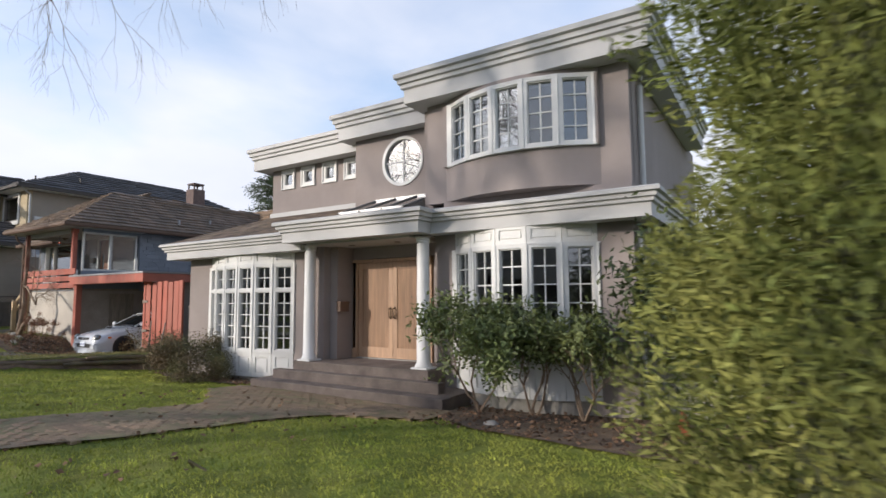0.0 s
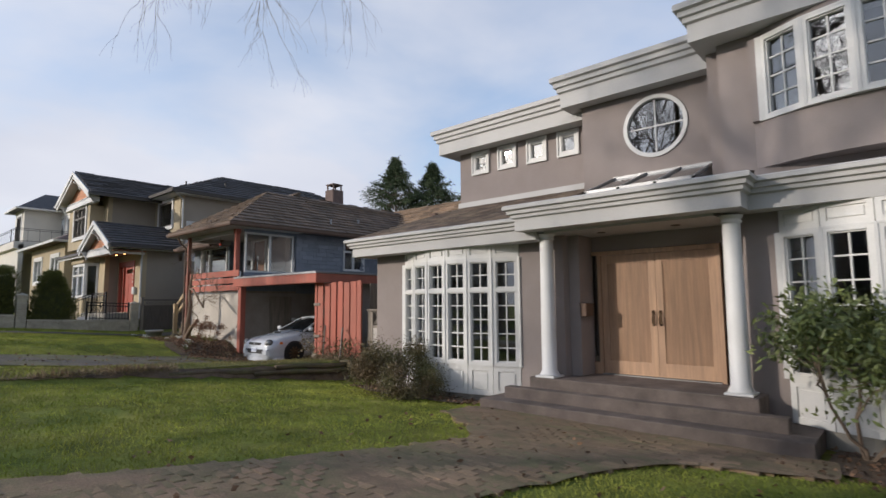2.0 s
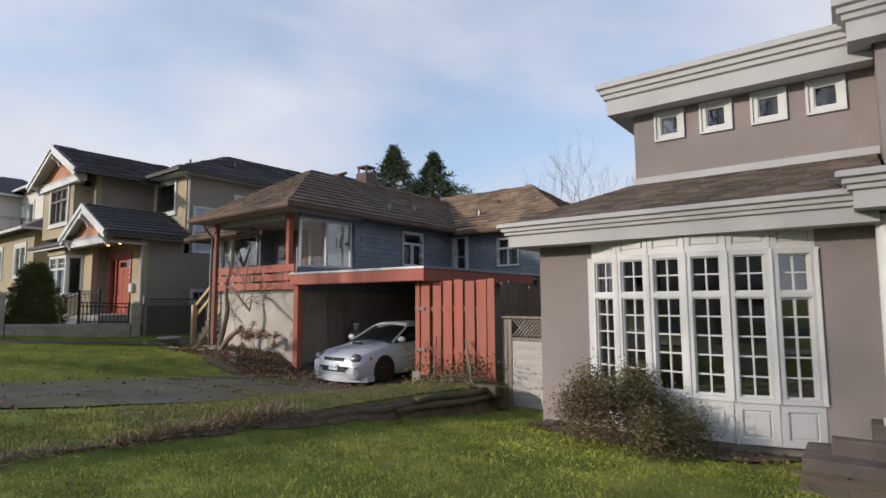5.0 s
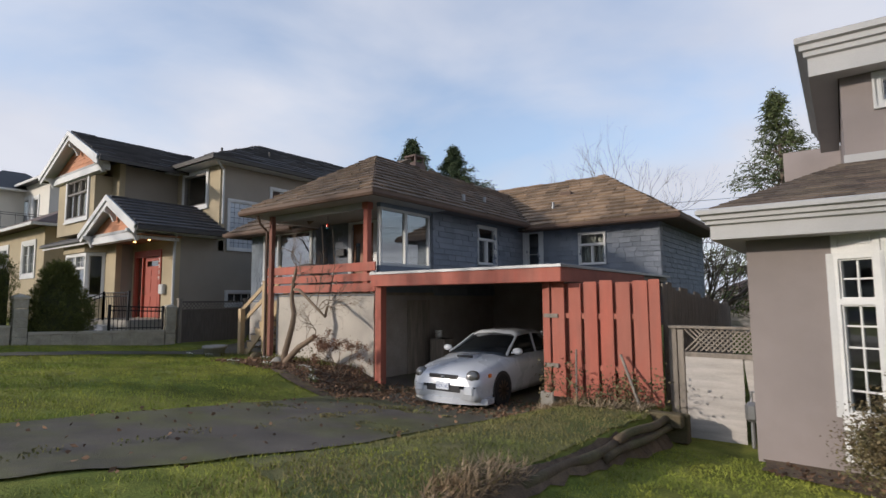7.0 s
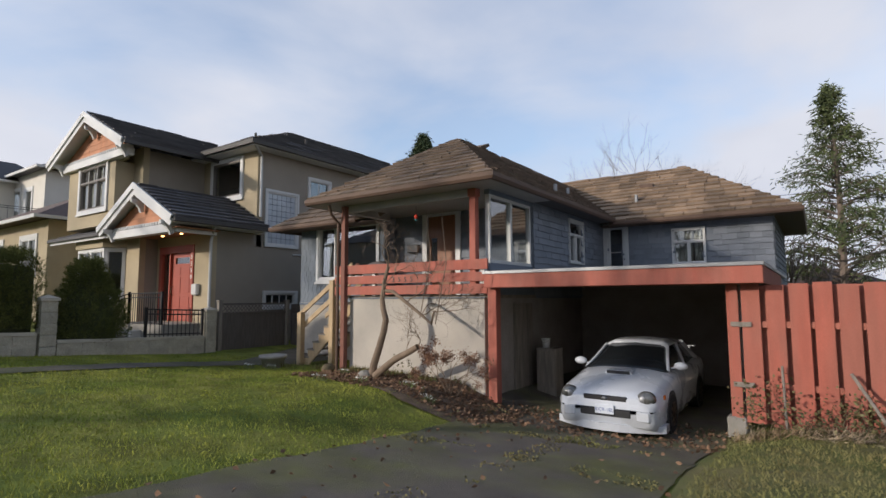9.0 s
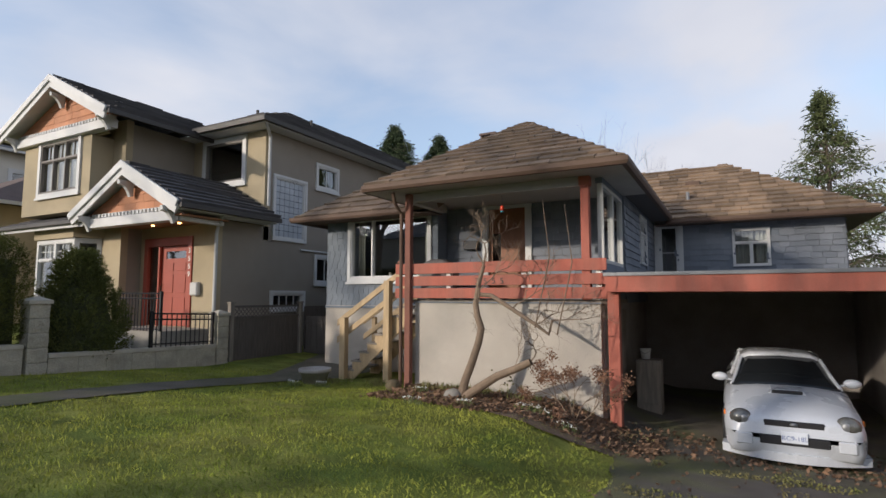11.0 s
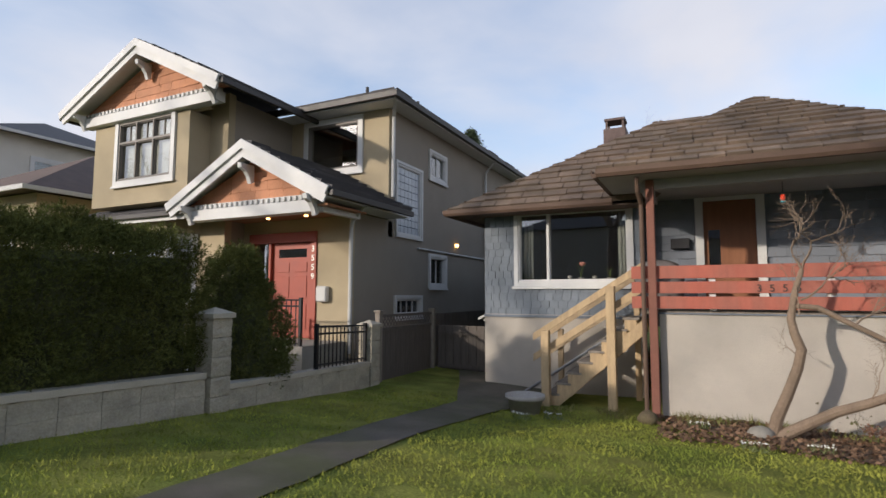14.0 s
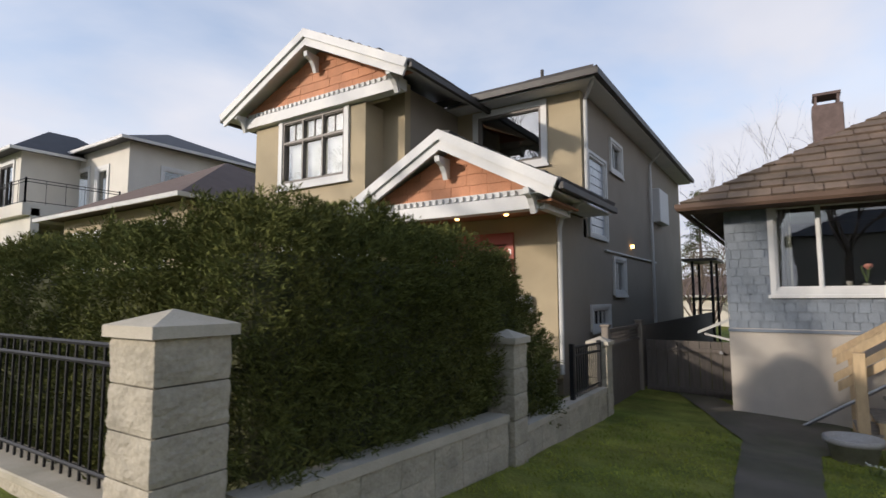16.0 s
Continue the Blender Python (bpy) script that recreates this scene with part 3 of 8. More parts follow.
def stucco_shell(parent, spans, material):
    for ax, at, th, u0, u1, z0, z1, holes in spans:
        part("wall", holed(ax, at, th, u0, u1, z0, z1, holes), material, parent)


# ---- the taupe stucco house ----
villa = thing("house", "two-storey taupe stucco house with white stepped cornices and columned porch", "house", (-7.5, 12, -0.4))
GA = -0.55
stucco_shell(villa, [
    ("y", 8.35, 0.2, -13.05, -8.25, GA, 2.75, [(-12.12, -9.15, -0.2, 2.64)]),
    ("x", -13.05, 0.2, 8.55, 16.0, GA, 2.75, []),
    ("x", -8.25, 0.2, 8.55, 9.05, GA, 2.75, []),
    ("y", 9.05, 0.2, -8.25, -5.3, 0.0, 2.75, [(-8.14, -5.9, 0.2, 2.36)]),
    ("x", -5.5, 0.2, 8.5, 9.05, GA, 2.75, []),
    ("y", 8.5, 0.2, -5.3, -1.86, GA, 3.3, [(-5.05, -2.42, -0.15, 2.68)]),
    ("x", -2.06, 0.2, 8.7, 16.0, GA, 5.4, []),
    ("y", 10.0, 0.2, -11.88, -8.35, 2.75, 5.2, [(-11.47, -11.03, 4.53, 5.01), (-10.71, -10.27, 4.53, 5.01), (-9.93, -9.49, 4.53, 5.01), (-9.17, -8.73, 4.53, 5.01)]),
    ("x", -11.88, 0.2, 10.2, 16.0, 2.75, 5.2, []),
    ("x", -8.35, 0.2, 9.45, 10.0, 3.2, 5.35, []),
    ("x", -5.9, 0.2, 8.75, 9.45, 3.0, 5.4, []),
    ("y", 8.55, 0.2, -5.7, -1.86, 3.3, 5.4, [(-5.27, -2.33, 3.35, 5.3)]),
    ("y", 16.0, 0.2, -13.05, -1.86, GA, 5.4, []),
], STUCCO_A)
# wall of the round window: a plate with a round hole
ROUND = Vector((-6.97, 9.45, 4.55))
bm = bmesh.new()
n = 40
ring = [(ROUND.x + 0.55 * math.cos(k * math.tau / n), ROUND.z + 0.55 * math.sin(k * math.tau / n)) for k in range(n)]
rect = []
for k in range(n):
    c, s = math.cos(k * math.tau / n), math.sin(k * math.tau / n)
    kx = (1.22 if c > 0 else 1.18) / max(abs(c), 1e-6)
    kz = (0.80 if s > 0 else 1.3) / max(abs(s), 1e-6)
    q = min(kx, kz)
    rect.append((ROUND.x + c * q, ROUND.z + s * q))
for y in (9.45, 9.65):
    a = [bm.verts.new((x, y, z)) for x, z in ring]
    b = [bm.verts.new((x, y, z)) for x, z in rect]
    for k in range(n):
        bm.faces.new((a[k], a[(k + 1) % n], b[(k + 1) % n], b[k]))
    if y == 9.45:
        a0 = a
for k in range(n):
    bm.faces.new((a0[k], a0[(k + 1) % n], a[(k + 1) % n], a[k]))
bm_box(bm, -8.15, -5.7, 9.452, 9.648, 5.3, 5.40)
bm_box(bm, -8.15, -8.1, 9.451, 9.649, 3.2, 5.3)
for x, z in ((-8.1, 5.0), (-5.80, 5.0), (-8.1, 3.2), (-5.80, 3.2)):
    bm_box(bm, x, x + 0.10, 9.453, 9.647, z, z + 0.35)
part("wall", bm, STUCCO_A, villa)
bm = bmesh.new()
prof = [(0.56, -0.03), (0.49, -0.03), (0.49, 0.07), (0.56, 0.07)]
rings = [[bm.verts.new((ROUND.x + r * math.cos(k * math.tau / 48), 9.45 + dy, ROUND.z + r * math.sin(k * math.tau / 48))) for r, dy in prof] for k in range(48)]
for k in range(48):
    for j in range(4):
        bm.faces.new((rings[k][j], rings[k][(j + 1) % 4], rings[(k + 1) % 48][(j + 1) % 4], rings[(k + 1) % 48][j]))
round_window = part("window", bm, WHITE, villa, "round window with a white rim")
pane = bmesh.new()
bm_prism(pane, [(ROUND.x + 0.495 * math.cos(k * math.tau / 40), 9.49, ROUND.z + 0.495 * math.sin(k * math.tau / 40)) for k in range(40)], (0, 0.006, 0))
part("pane", pane, GLASS, round_window).visible_shadow = False
cross = box(ROUND.x - 0.011, ROUND.x + 0.011, 9.472, 9.486, ROUND.z - 0.49, ROUND.z + 0.49)
bm_box(cross, ROUND.x - 0.49, ROUND.x + 0.49, 9.474, 9.486, ROUND.z - 0.011, ROUND.z + 0.011)
part("glazing_cross", cross, WHITE, round_window)
# inside: floors, a plain partition, dim rooms
for x0, x1, y0, y1, z in ((-12.85, -8.05, 8.3, 16, 0.2), (-5.29, -2.07, 8.45, 16, 0.19), (-11.68, -2.06, 9.25, 16, 3.0), (-8.05, -5.3, 9.25, 16, 0.2)):
    part("floor", box(x0, x1, y0 + 0.3, y1, z - 0.2, z), ROOM, villa)
for x0, x1, y in ((-12.85, -8.05, 12.2), (-5.3, -2.06, 12.0)):
    part("partition", box(x0, x1, y, y + 0.1, 0.2, 2.75), ROOM, villa)
part("partition", box(-11.68, -2.06, 13.0, 13.1, 3.0, 5.3), ROOM, villa)
for x0, x1, y0, z in ((-12.85, -8.06, 8.6, 2.70), (-8.04, -5.31, 9.26, 2.70), (-5.29, -2.06, 8.75, 2.70), (-11.68, -8.36, 10.21, 5.30), (-8.14, -5.71, 9.66, 5.30), (-5.69, -2.06, 8.76, 5.30)):
    part("ceiling", box(x0, x1, y0, 16, z, z + 0.06), ROOM, villa)


def bow(parent, x0, x1, y, sag, n, zlow, zw0, zw1, ztop, rows, split=None, label="", cols=2, head=PEELED, foot=WHITE):
    """A bow window of n lights with panels over and under it."""
    pts = arc(x0, x1, y, sag, n)
    for p, q in zip(pts, pts[1:]):
        ln = math.dist(p, q)
        lights = [(0.075, ln - 0.075, zw0 + 0.06, (split or zw1) - (0.03 if split else 0.06), cols, rows)]
        if split:
            lights.append((0.075, ln - 0.075, split + 0.04, zw1 - 0.06, cols, 2))
        window(parent, p, q, zw0, zw1, lights, label=label)
        if ztop:
            panel_piece(parent, p, q, zw1 + 0.012, ztop, head)
        if zlow is not None:
            panel_piece(parent, p, q, zlow, zw0 - 0.012, foot, rail=0.09)
    for p in pts[1:-1]:
        part("mullion", box(p[0] - 0.02, p[0] + 0.02, p[1] - 0.045, p[1] + 0.06, zw0, zw1), WHITE, parent)
    rim = [(x0 - 0.05, y + 0.05)] + [(x0 - 0.05, y - 0.02)] + [(px, py - 0.035) for px, py in pts] + [(x1 + 0.05, y - 0.02), (x1 + 0.05, y + 0.05)]
    for z in (zw0, zw1):
        part("ledge", plan_prism(rim, z - 0.012, z + 0.014), WHITE, parent)
    for x in (x0, x1):
        part("jamb", box(x - 0.06, x + 0.03, y - 0.04, y + 0.06, zw0 - 0.01, zw1 + 0.01), WHITE, parent)
    return pts


pts = bow(villa, -12.12, -9.15, 8.35, 0.36, 6, -0.22, 0.32, 2.29, 2.64, 5, split=1.70, label="white bow window with small panes")
part("cap", plan_prism(pts, 2.64, 2.70), WHITE, villa)
part("plinth", plan_prism([(x, y + 0.06) for x, y in arc(-12.12, -9.15, 8.35, 0.36, 6)], GA, -0.222), CONCRETE, villa)
pts = bow(villa, -5.05, -2.42, 8.5, 0.45, 5, -0.12, 0.45, 2.36, 2.68, 6, label="white bow window with tall narrow lights")
part("cap", plan_prism(pts, 2.68, 2.72), WHITE, villa)
part("plinth", plan_prism([(x, y + 0.06) for x, y in arc(-5.05, -2.42, 8.5, 0.45, 6)], GA, -0.122), CONCRETE, villa)
# upper bow: swelling stucco with the window set in it
outer = arc(-5.27, -2.33, 8.55, 0.42, 20)
inner_a = arc(-5.27, -2.33, 8.70, 0.42, 20)
for z0, z1 in ((3.30, 3.96), (5.14, 5.255)):
    part("bay", plan_prism(outer + inner_a[::-1], z0, z1), STUCCO_A, villa)
part("bay_floor", plan_prism([(x, y + 0.02) for x, y in outer] + [(-2.33, 8.75), (-5.27, 8.75)], 3.302, 3.36), STUCCO_A, villa)
bow(villa, -5.12, -2.40, 8.47, 0.40, 5, None, 3.96, 5.14, None, 4, label="white bow window reflecting the sky")
for x0, x1 in ((-5.27, -5.12), (-2.40, -2.33)):
    part("wall", box(x0, x1, 8.44, 8.70, 3.96, 5.14), STUCCO_A, villa)
for i, x in enumerate((-11.47, -10.71, -9.93, -9.17)):
    window(villa, (x, 10.0), (x + 0.44, 10.0), 4.53, 5.01, [(0.07, 0.37, 4.60, 4.94, 1, 1)], trim=0.035, proud=0.02, label="small square window with a white frame")
# cornices and roofs
for b, t, o, path in ((2.53, 2.93, 0.55, [(-13.0, 15), (-13.0, 8.3), (-8.5, 8.3)]),
                      (2.66, 3.09, 0.5, [(-8.38, 9.0), (-8.38, 7.95), (-8.0, 7.95), (-7.9, 7.96), (-5.66, 7.99), (-5.66, 8.4), (-1.85, 8.4), (-1.85, 15)]),
                      (5.06, 5.66, 0.5, [(-11.9, 15), (-11.9, 9.98), (-8.36, 9.98)]),
                      (5.21, 5.82, 0.42, [(-8.38, 10.2), (-8.38, 9.43), (-5.75, 9.43)]),
                      (5.25, 5.84, 0.53, [(-5.6, 10.2), (-5.6, 8.53), (-1.85, 8.53), (-1.85, 15)])):
    part("cornice", sweep(cornice(b, t, o), path), CORNICE, villa)
part("soffit", box(-8.38, -5.72, 7.95, 9.05, 2.62, 2.70), CORNICE, villa)
part("roof", box(-13.0, -1.85, 8.5, 16.1, 2.80, 2.86), SHINGLE_A, villa)
for x0, x1, y0, z in ((-11.9, -8.3, 10.0, 5.5), (-8.4, -5.7, 9.4, 5.62), (-5.7, -1.85, 8.5, 5.7)):
    part("roof", box(x0, x1, y0, 16.1, z, z + 0.05), SHINGLE_A, villa)
E1, T1 = 2.94, 3.75
part("roof", prism([(-13.4, 7.9, E1), (-8.4, 7.9, E1), (-8.4, 10.0, T1), (-11.9, 10.0, T1)], (0, 0, -0.06)), SHINGLE_A, villa)
part("roof", prism([(-13.4, 7.9, E1), (-11.9, 10.0, T1), (-11.9, 15, T1), (-13.4, 15, E1)], (0, 0, -0.06)), SHINGLE_A, villa)
covering([(-13.4, 7.9, E1), (-8.4, 7.9, E1), (-8.4, 10.0, T1), (-11.9, 10.0, T1)], 0.30, 0.15, 0.012, SHINGLE_A, villa, "roof_shingling", ragged=0.15, seed=3)
part("flashing", box(-11.9, -8.36, 9.93, 9.998, 3.74, 3.86), CORNICE, villa)
# sloping glass over the porch
sky_frame = bmesh.new()
for x in (-7.75, -7.18, -6.6, -6.05):
    bm_prism(sky_frame, [(x, 8.2, 3.24), (x + 0.05, 8.2, 3.24), (x + 0.05, 9.44, 3.70), (x, 9.44, 3.70)], (0, 0, 0.04))
for y, z in ((8.2, 3.24), (9.40, 3.685)):
    bm_box(sky_frame, -7.75, -6.0, y, y + 0.05, z + 0.002, z + 0.05)
skylight = part("skylight", sky_frame, GREY_METAL, villa, "sloping glazed skylight")
part("pane", prism([(-7.74, 8.21, 3.25), (-6.01, 8.21, 3.25), (-6.01, 9.44, 3.70), (-7.74, 9.44, 3.70)], (0, 0, 0.01)), GLASS, skylight)
part("curb", prism([(-7.75, 8.2, 3.08), (-7.75, 9.45, 3.08), (-7.75, 9.45, 3.69), (-7.75, 8.2, 3.23)], (1.75, 0, 0)), ROOM, villa)
part("porch_roof", box(-8.38, -5.72, 7.95, 9.45, 3.0, 3.07), SHINGLE_A, villa)
# porch: steps, columns, doors
for i, (x0, x1, y0, z) in enumerate(((-9.37, -4.68, 7.40, -0.13), (-9.10, -4.97, 7.74, 0.05), (-8.72, -5.31, 8.0 - 0.06, 0.22))):
    part("step", box(x0, x1, y0, 9.05 if i == 2 else (7.74 if i == 0 else 7.94), GA, z, 0.012), AGGREGATE, villa, "exposed-aggregate concrete step")
part("step", box(-9.36, -8.73, 7.75, 8.34, GA, -0.131), AGGREGATE, villa)
part("step", box(-5.30, -4.69, 7.75, 8.49, GA, -0.131), AGGREGATE, villa)
for cx, cy in ((-8.43, 8.12), (-5.56, 8.17)):
    bm = bm_lathe(bmesh.new(), [(0.165, 0.25), (0.165, 0.275), (0.15, 0.29), (0.145, 0.31), (0.128, 0.33), (0.125, 0.9), (0.112, 2.5), (0.115, 2.52), (0.135, 2.53), (0.135, 2.55), (0.118, 2.56), (0.14, 2.60), (0.155, 2.625)], cx, cy, 28)
    bm_box(bm, cx - 0.175, cx + 0.175, cy - 0.175, cy + 0.175, 0.22, 0.252, 0.006)
    part("column", bm, COLUMN, villa, "round white tapered column")
sur = bmesh.new()
for q in ((-7.95, -7.89, 0.22, 2.35), (-6.0, -5.94, 0.22, 2.35), (-7.89, -6.0, 2.275, 2.35), (-8.14, -8.10, 0.22, 2.35), (-8.10, -7.95, 0.22, 0.42), (-8.10, -7.95, 2.29, 2.35)):
    bm_box(sur, q[0], q[1], 9.02, 9.16, q[2], q[3])
part("door_frame", sur, DOOR_WOOD, villa, "varnished wood door frame with sidelight")
part("sidelight", box(-8.10, -7.95, 9.09, 9.096, 0.42, 2.29), GLASS, villa)
part("threshold", box(-7.89, -6.0, 8.98, 9.1, 0.205, 0.235), GREY_METAL, villa)
for i, (x0, x1) in enumerate(((-7.885, -6.948), (-6.942, -6.005))):
    leaf = holed("y", 9.06, 0.045, x0, x1, 0.24, 2.27, [(x0 + 0.11, x1 - 0.11, 0.46, 2.13)])
    door = part("door", leaf, DOOR_WOOD, villa, "tall fir double door with a reeded panel")
    k = 34
    for j in range(k):
        u0 = x0 + 0.11 + (x1 - x0 - 0.22) * j / k
        u1 = x0 + 0.11 + (x1 - x0 - 0.22) * (j + 1) / k
        part("reed", prism([(u0, 9.092, 0.46), (u0 + 0.004, 9.078, 0.46), (u1 - 0.004, 9.078, 0.46), (u1, 9.092, 0.46)], (0, 0, 1.67)), DOOR_WOOD, door)
    hx = x1 - 0.055 if i == 0 else x0 + 0.055
    hb = box(hx - 0.022, hx + 0.022, 9.05, 9.062, 1.06, 1.32, 0.005)
    bm_tube(hb, [(hx, 9.05, 1.08), (hx, 9.0, 1.10), (hx, 8.995, 1.2), (hx, 9.0, 1.28), (hx, 9.05, 1.30)], 0.011, 8)
    part("door_handle", hb, BRONZE, door, "dark bronze door pull")
part("porch_light", tube([(-7.6, 8.5, 2.612), (-7.6, 8.5, 2.625)], 0.07, 16), DARK_FRAME, villa)
part("porch_light", tube([(-6.4, 8.5, 2.612), (-6.4, 8.5, 2.625)], 0.07, 16), DARK_FRAME, villa)
box_ = box(-8.05, -7.93, 8.52, 8.80, 1.22, 1.42, 0.01)
bm_prism(box_, [(-8.05, 8.51, 1.42), (-7.92, 8.51, 1.405), (-7.92, 8.81, 1.405), (-8.05, 8.81, 1.42)], (0, 0, 0.03))
solid("mailbox", box_, BROWN_TRIM, "small reddish-brown mailbox on the porch wall", "mailbox")
for x, y in ((-1.80, 9.2),):
    part("downspout", tube([(x, y, 5.2), (x, y - 0.1, 5.0), (x, y - 0.1, 3.2), (x + 0.05, y - 0.3, 3.1)], 0.045, 8), DOWNSPOUT, villa)
part("downspout", tube([(-1.80, 8.75, 2.7), (-1.80, 8.65, 2.5), (-1.80, 8.65, -0.3)], 0.04, 8), DOWNSPOUT, villa)
# base course of blocks
part("foundation", box(-13.03, -9.2, 8.37, 8.5, -0.7, -0.5), CONCRETE, villa)


# ---- the grey-blue bungalow ----
bungalow = thing("house", "grey-blue shake bungalow with brown hipped roof and red porch rail", "house", (-23, 13, 0.2))
stucco_shell(bungalow, [
    ("y", 8.9, 0.2, -24.12, -20.55, -0.3, 1.86, []),
    ("x", -24.12, 0.2, 9.1, 11.0, -0.2, 1.86, []),
    ("x", -20.75, 0.2, 9.1, 15.9, -0.4, 1.86, []),
    ("y", 10.5, 0.2, -27.73, -24.5, 0.0, 1.76, []),
    ("x", -27.73, 0.2, 10.7, 20.0, 0.0, 1.76, []),
], PEBBLE)
stucco_shell(bungalow, [
    ("y", 10.53, 0.15, -27.70, -24.5, 1.76, 4.05, [(-26.97, -24.75, 2.42, 3.88)]),
    ("x", -27.70, 0.15, 10.68, 20.0, 1.76, 4.05, []),
    ("x", -24.65, 0.15, 10.68, 11.0, 1.76, 4.05, []),
    ("y", 11.0, 0.15, -24.65, -20.5, 1.86, 4.05, [(-23.44, -22.56, 1.9, 3.95)]),
    ("x", -20.65, 0.15, 11.15, 15.9, 1.86, 4.10, [(13.15, 14.15, 2.78, 3.9)]),
    ("y", 15.9, 0.15, -20.65, -16.1, 1.0, 4.05, [(-20.35, -19.85, 2.45, 3.95), (-18.52, -17.70, 2.80, 3.76)]),
    ("x", -16.25, 0.15, 16.05, 21.5, 1.0, 4.05, []),
    ("y", 21.5, 0.15, -27.7, -16.1, 1.0, 4.05, []),
], BLUE_WALL)
# insides of the bungalow, some toned dark in place of shade
part("partition", box(-27.5, -20.7, 14.2, 14.3, 1.9, 4.0), SHADE_TONE, bungalow)
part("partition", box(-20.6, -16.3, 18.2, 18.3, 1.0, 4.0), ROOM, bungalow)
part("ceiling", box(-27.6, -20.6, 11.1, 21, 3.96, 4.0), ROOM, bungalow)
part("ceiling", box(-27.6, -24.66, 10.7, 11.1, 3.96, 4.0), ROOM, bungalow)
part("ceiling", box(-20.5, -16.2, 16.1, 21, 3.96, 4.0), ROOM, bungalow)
part("floor", box(-27.6, -20.7, 11.2, 21.4, 1.80, 1.9), SHADE_TONE, bungalow)
part("floor", box(-27.6, -24.3, 10.7, 11.2, 1.80, 1.9), SHADE_TONE, bungalow)
part("floor", box(-24.4, -20.45, 8.92, 11.0, 1.862, 1.93), GREY_WOOD, bungalow, "worn porch deck")
# shake siding
covering([(-27.73, 10.526, 1.74), (-24.5, 10.526, 1.74), (-24.5, 10.526, 4.05), (-27.73, 10.526, 4.05)], 0.17, 0.155, 0.008, BLUE_SIDING_ONE, bungalow, "shake", separate=True, holes=[(0.66, 3.08, 0.58, 2.25)], lift=0.016, ragged=0.12, seed=11, gap=0.009)
covering([(-24.65, 10.995, 1.93), (-20.5, 10.995, 1.93), (-20.5, 10.995, 4.05), (-24.65, 10.995, 4.05)], 0.40, 0.155, 0.008, BLUE_SIDING, bungalow, "shake_siding", holes=[(1.05, 2.25, -1, 2.15)], lift=0.026, ragged=0.2, seed=12)
covering([(-20.495, 11.0, 1.9), (-20.495, 15.9, 1.9), (-20.495, 15.9, 4.1), (-20.495, 11.0, 4.1)], 0.42, 0.15, 0.008, BLUE_SIDING, bungalow, "shake_siding", holes=[(2.1, 3.2, 0.8, 2.1)], lift=0.026, ragged=0.25, seed=13)
covering([(-20.5, 15.895, 2.2), (-16.1, 15.895, 2.2), (-16.1, 15.895, 4.05), (-20.5, 15.895, 4.05)], 0.30, 0.15, 0.008, BLUE_SIDING, bungalow, "shake_siding", holes=[(0.1, 0.72, 0.2, 1.85), (1.9, 2.88, 0.5, 1.7)], lift=0.026, ragged=0.3, seed=14)
covering([(-16.095, 15.9, 1.0), (-16.095, 21.5, 1.0), (-16.095, 21.5, 4.05), (-16.095, 15.9, 4.05)], 0.35, 0.15, 0.008, BLUE_SIDING, bungalow, "shake_siding", lift=0.026, ragged=0.3, seed=15)
part("water_table", box(-27.74, -24.45, 10.47, 10.525, 1.70, 1.75), BLUE_WALL, bungalow)
# windows and doors
big = window(bungalow, (-26.97, 10.53), (-24.75, 10.53), 2.42, 3.88, [(0.03, 0.62, 2.46, 3.84, 1, 1), (0.66, 2.19, 2.46, 3.84, 1, 1)], trim=0.09, sill=0.05, label="wide white-framed front window with flowers on its sill")
window(bungalow, (-20.5, 13.15), (-20.5, 14.15), 2.78, 3.9, [(0.04, 0.48, 2.82, 3.5, 1, 1), (0.52, 0.96, 2.82, 3.5, 1, 1), (0.04, 0.96, 3.54, 3.86, 1, 1)], trim=0.025)
window(bungalow, (-18.52, 15.9), (-17.70, 15.9), 2.80, 3.76, [(0.03, 0.39, 2.83, 3.38, 1, 1), (0.43, 0.79, 2.83, 3.38, 1, 1), (0.03, 0.79, 3.42, 3.73, 1, 1)], trim=0.02, label="white window with pale curtains")
window(bungalow, (-20.35, 15.9), (-19.85, 15.9), 2.45, 3.95, [(0.05, 0.45, 2.5, 3.9, 1, 2)], trim=0.12)
# glazed wind screen at the end of the porch
window(bungalow, (-20.5, 9.05), (-20.5, 10.9), 2.56, 3.92, [(0.03, 0.90, 2.60, 3.88, 1, 1), (0.94, 1.82, 2.60, 3.88, 1, 1)], material=DOWNSPOUT, depth=0.1, label="large glazed side screen of the porch", proud=0.0)
part("screen_base", box(-20.62, -20.5, 9.05, 10.98, 1.93, 2.556), BLUE_WALL, bungalow)
part("screen_head", box(-20.62, -20.5, 9.05, 10.98, 3.925, 4.2), BLUE_WALL, bungalow)


def folds(x0, x1, y, z0, z1, n, depth=0.03, along="y"):
    bm = bmesh.new()
    k = n * 6
    rows = []
    for z in (z0, z1):
        rows.append([bm.verts.new((x0 + (x1 - x0) * i / k, y + depth * math.sin(i * math.tau / 6), z)) for i in range(k + 1)])
    for i in range(k):
        bm.faces.new((rows[0][i], rows[0][i + 1], rows[1][i + 1], rows[1][i]))
    return bm


def curtain(x0, x1, y, z0, z1, n, label="pale hanging window curtain"):
    ob = solid("curtain", folds(x0, x1, y, z0, z1, n), CURTAIN, label, "curtain", smooth=True)
    mod = ob.modifiers.new("thick", "SOLIDIFY")
    mod.thickness = 0.006
    return ob


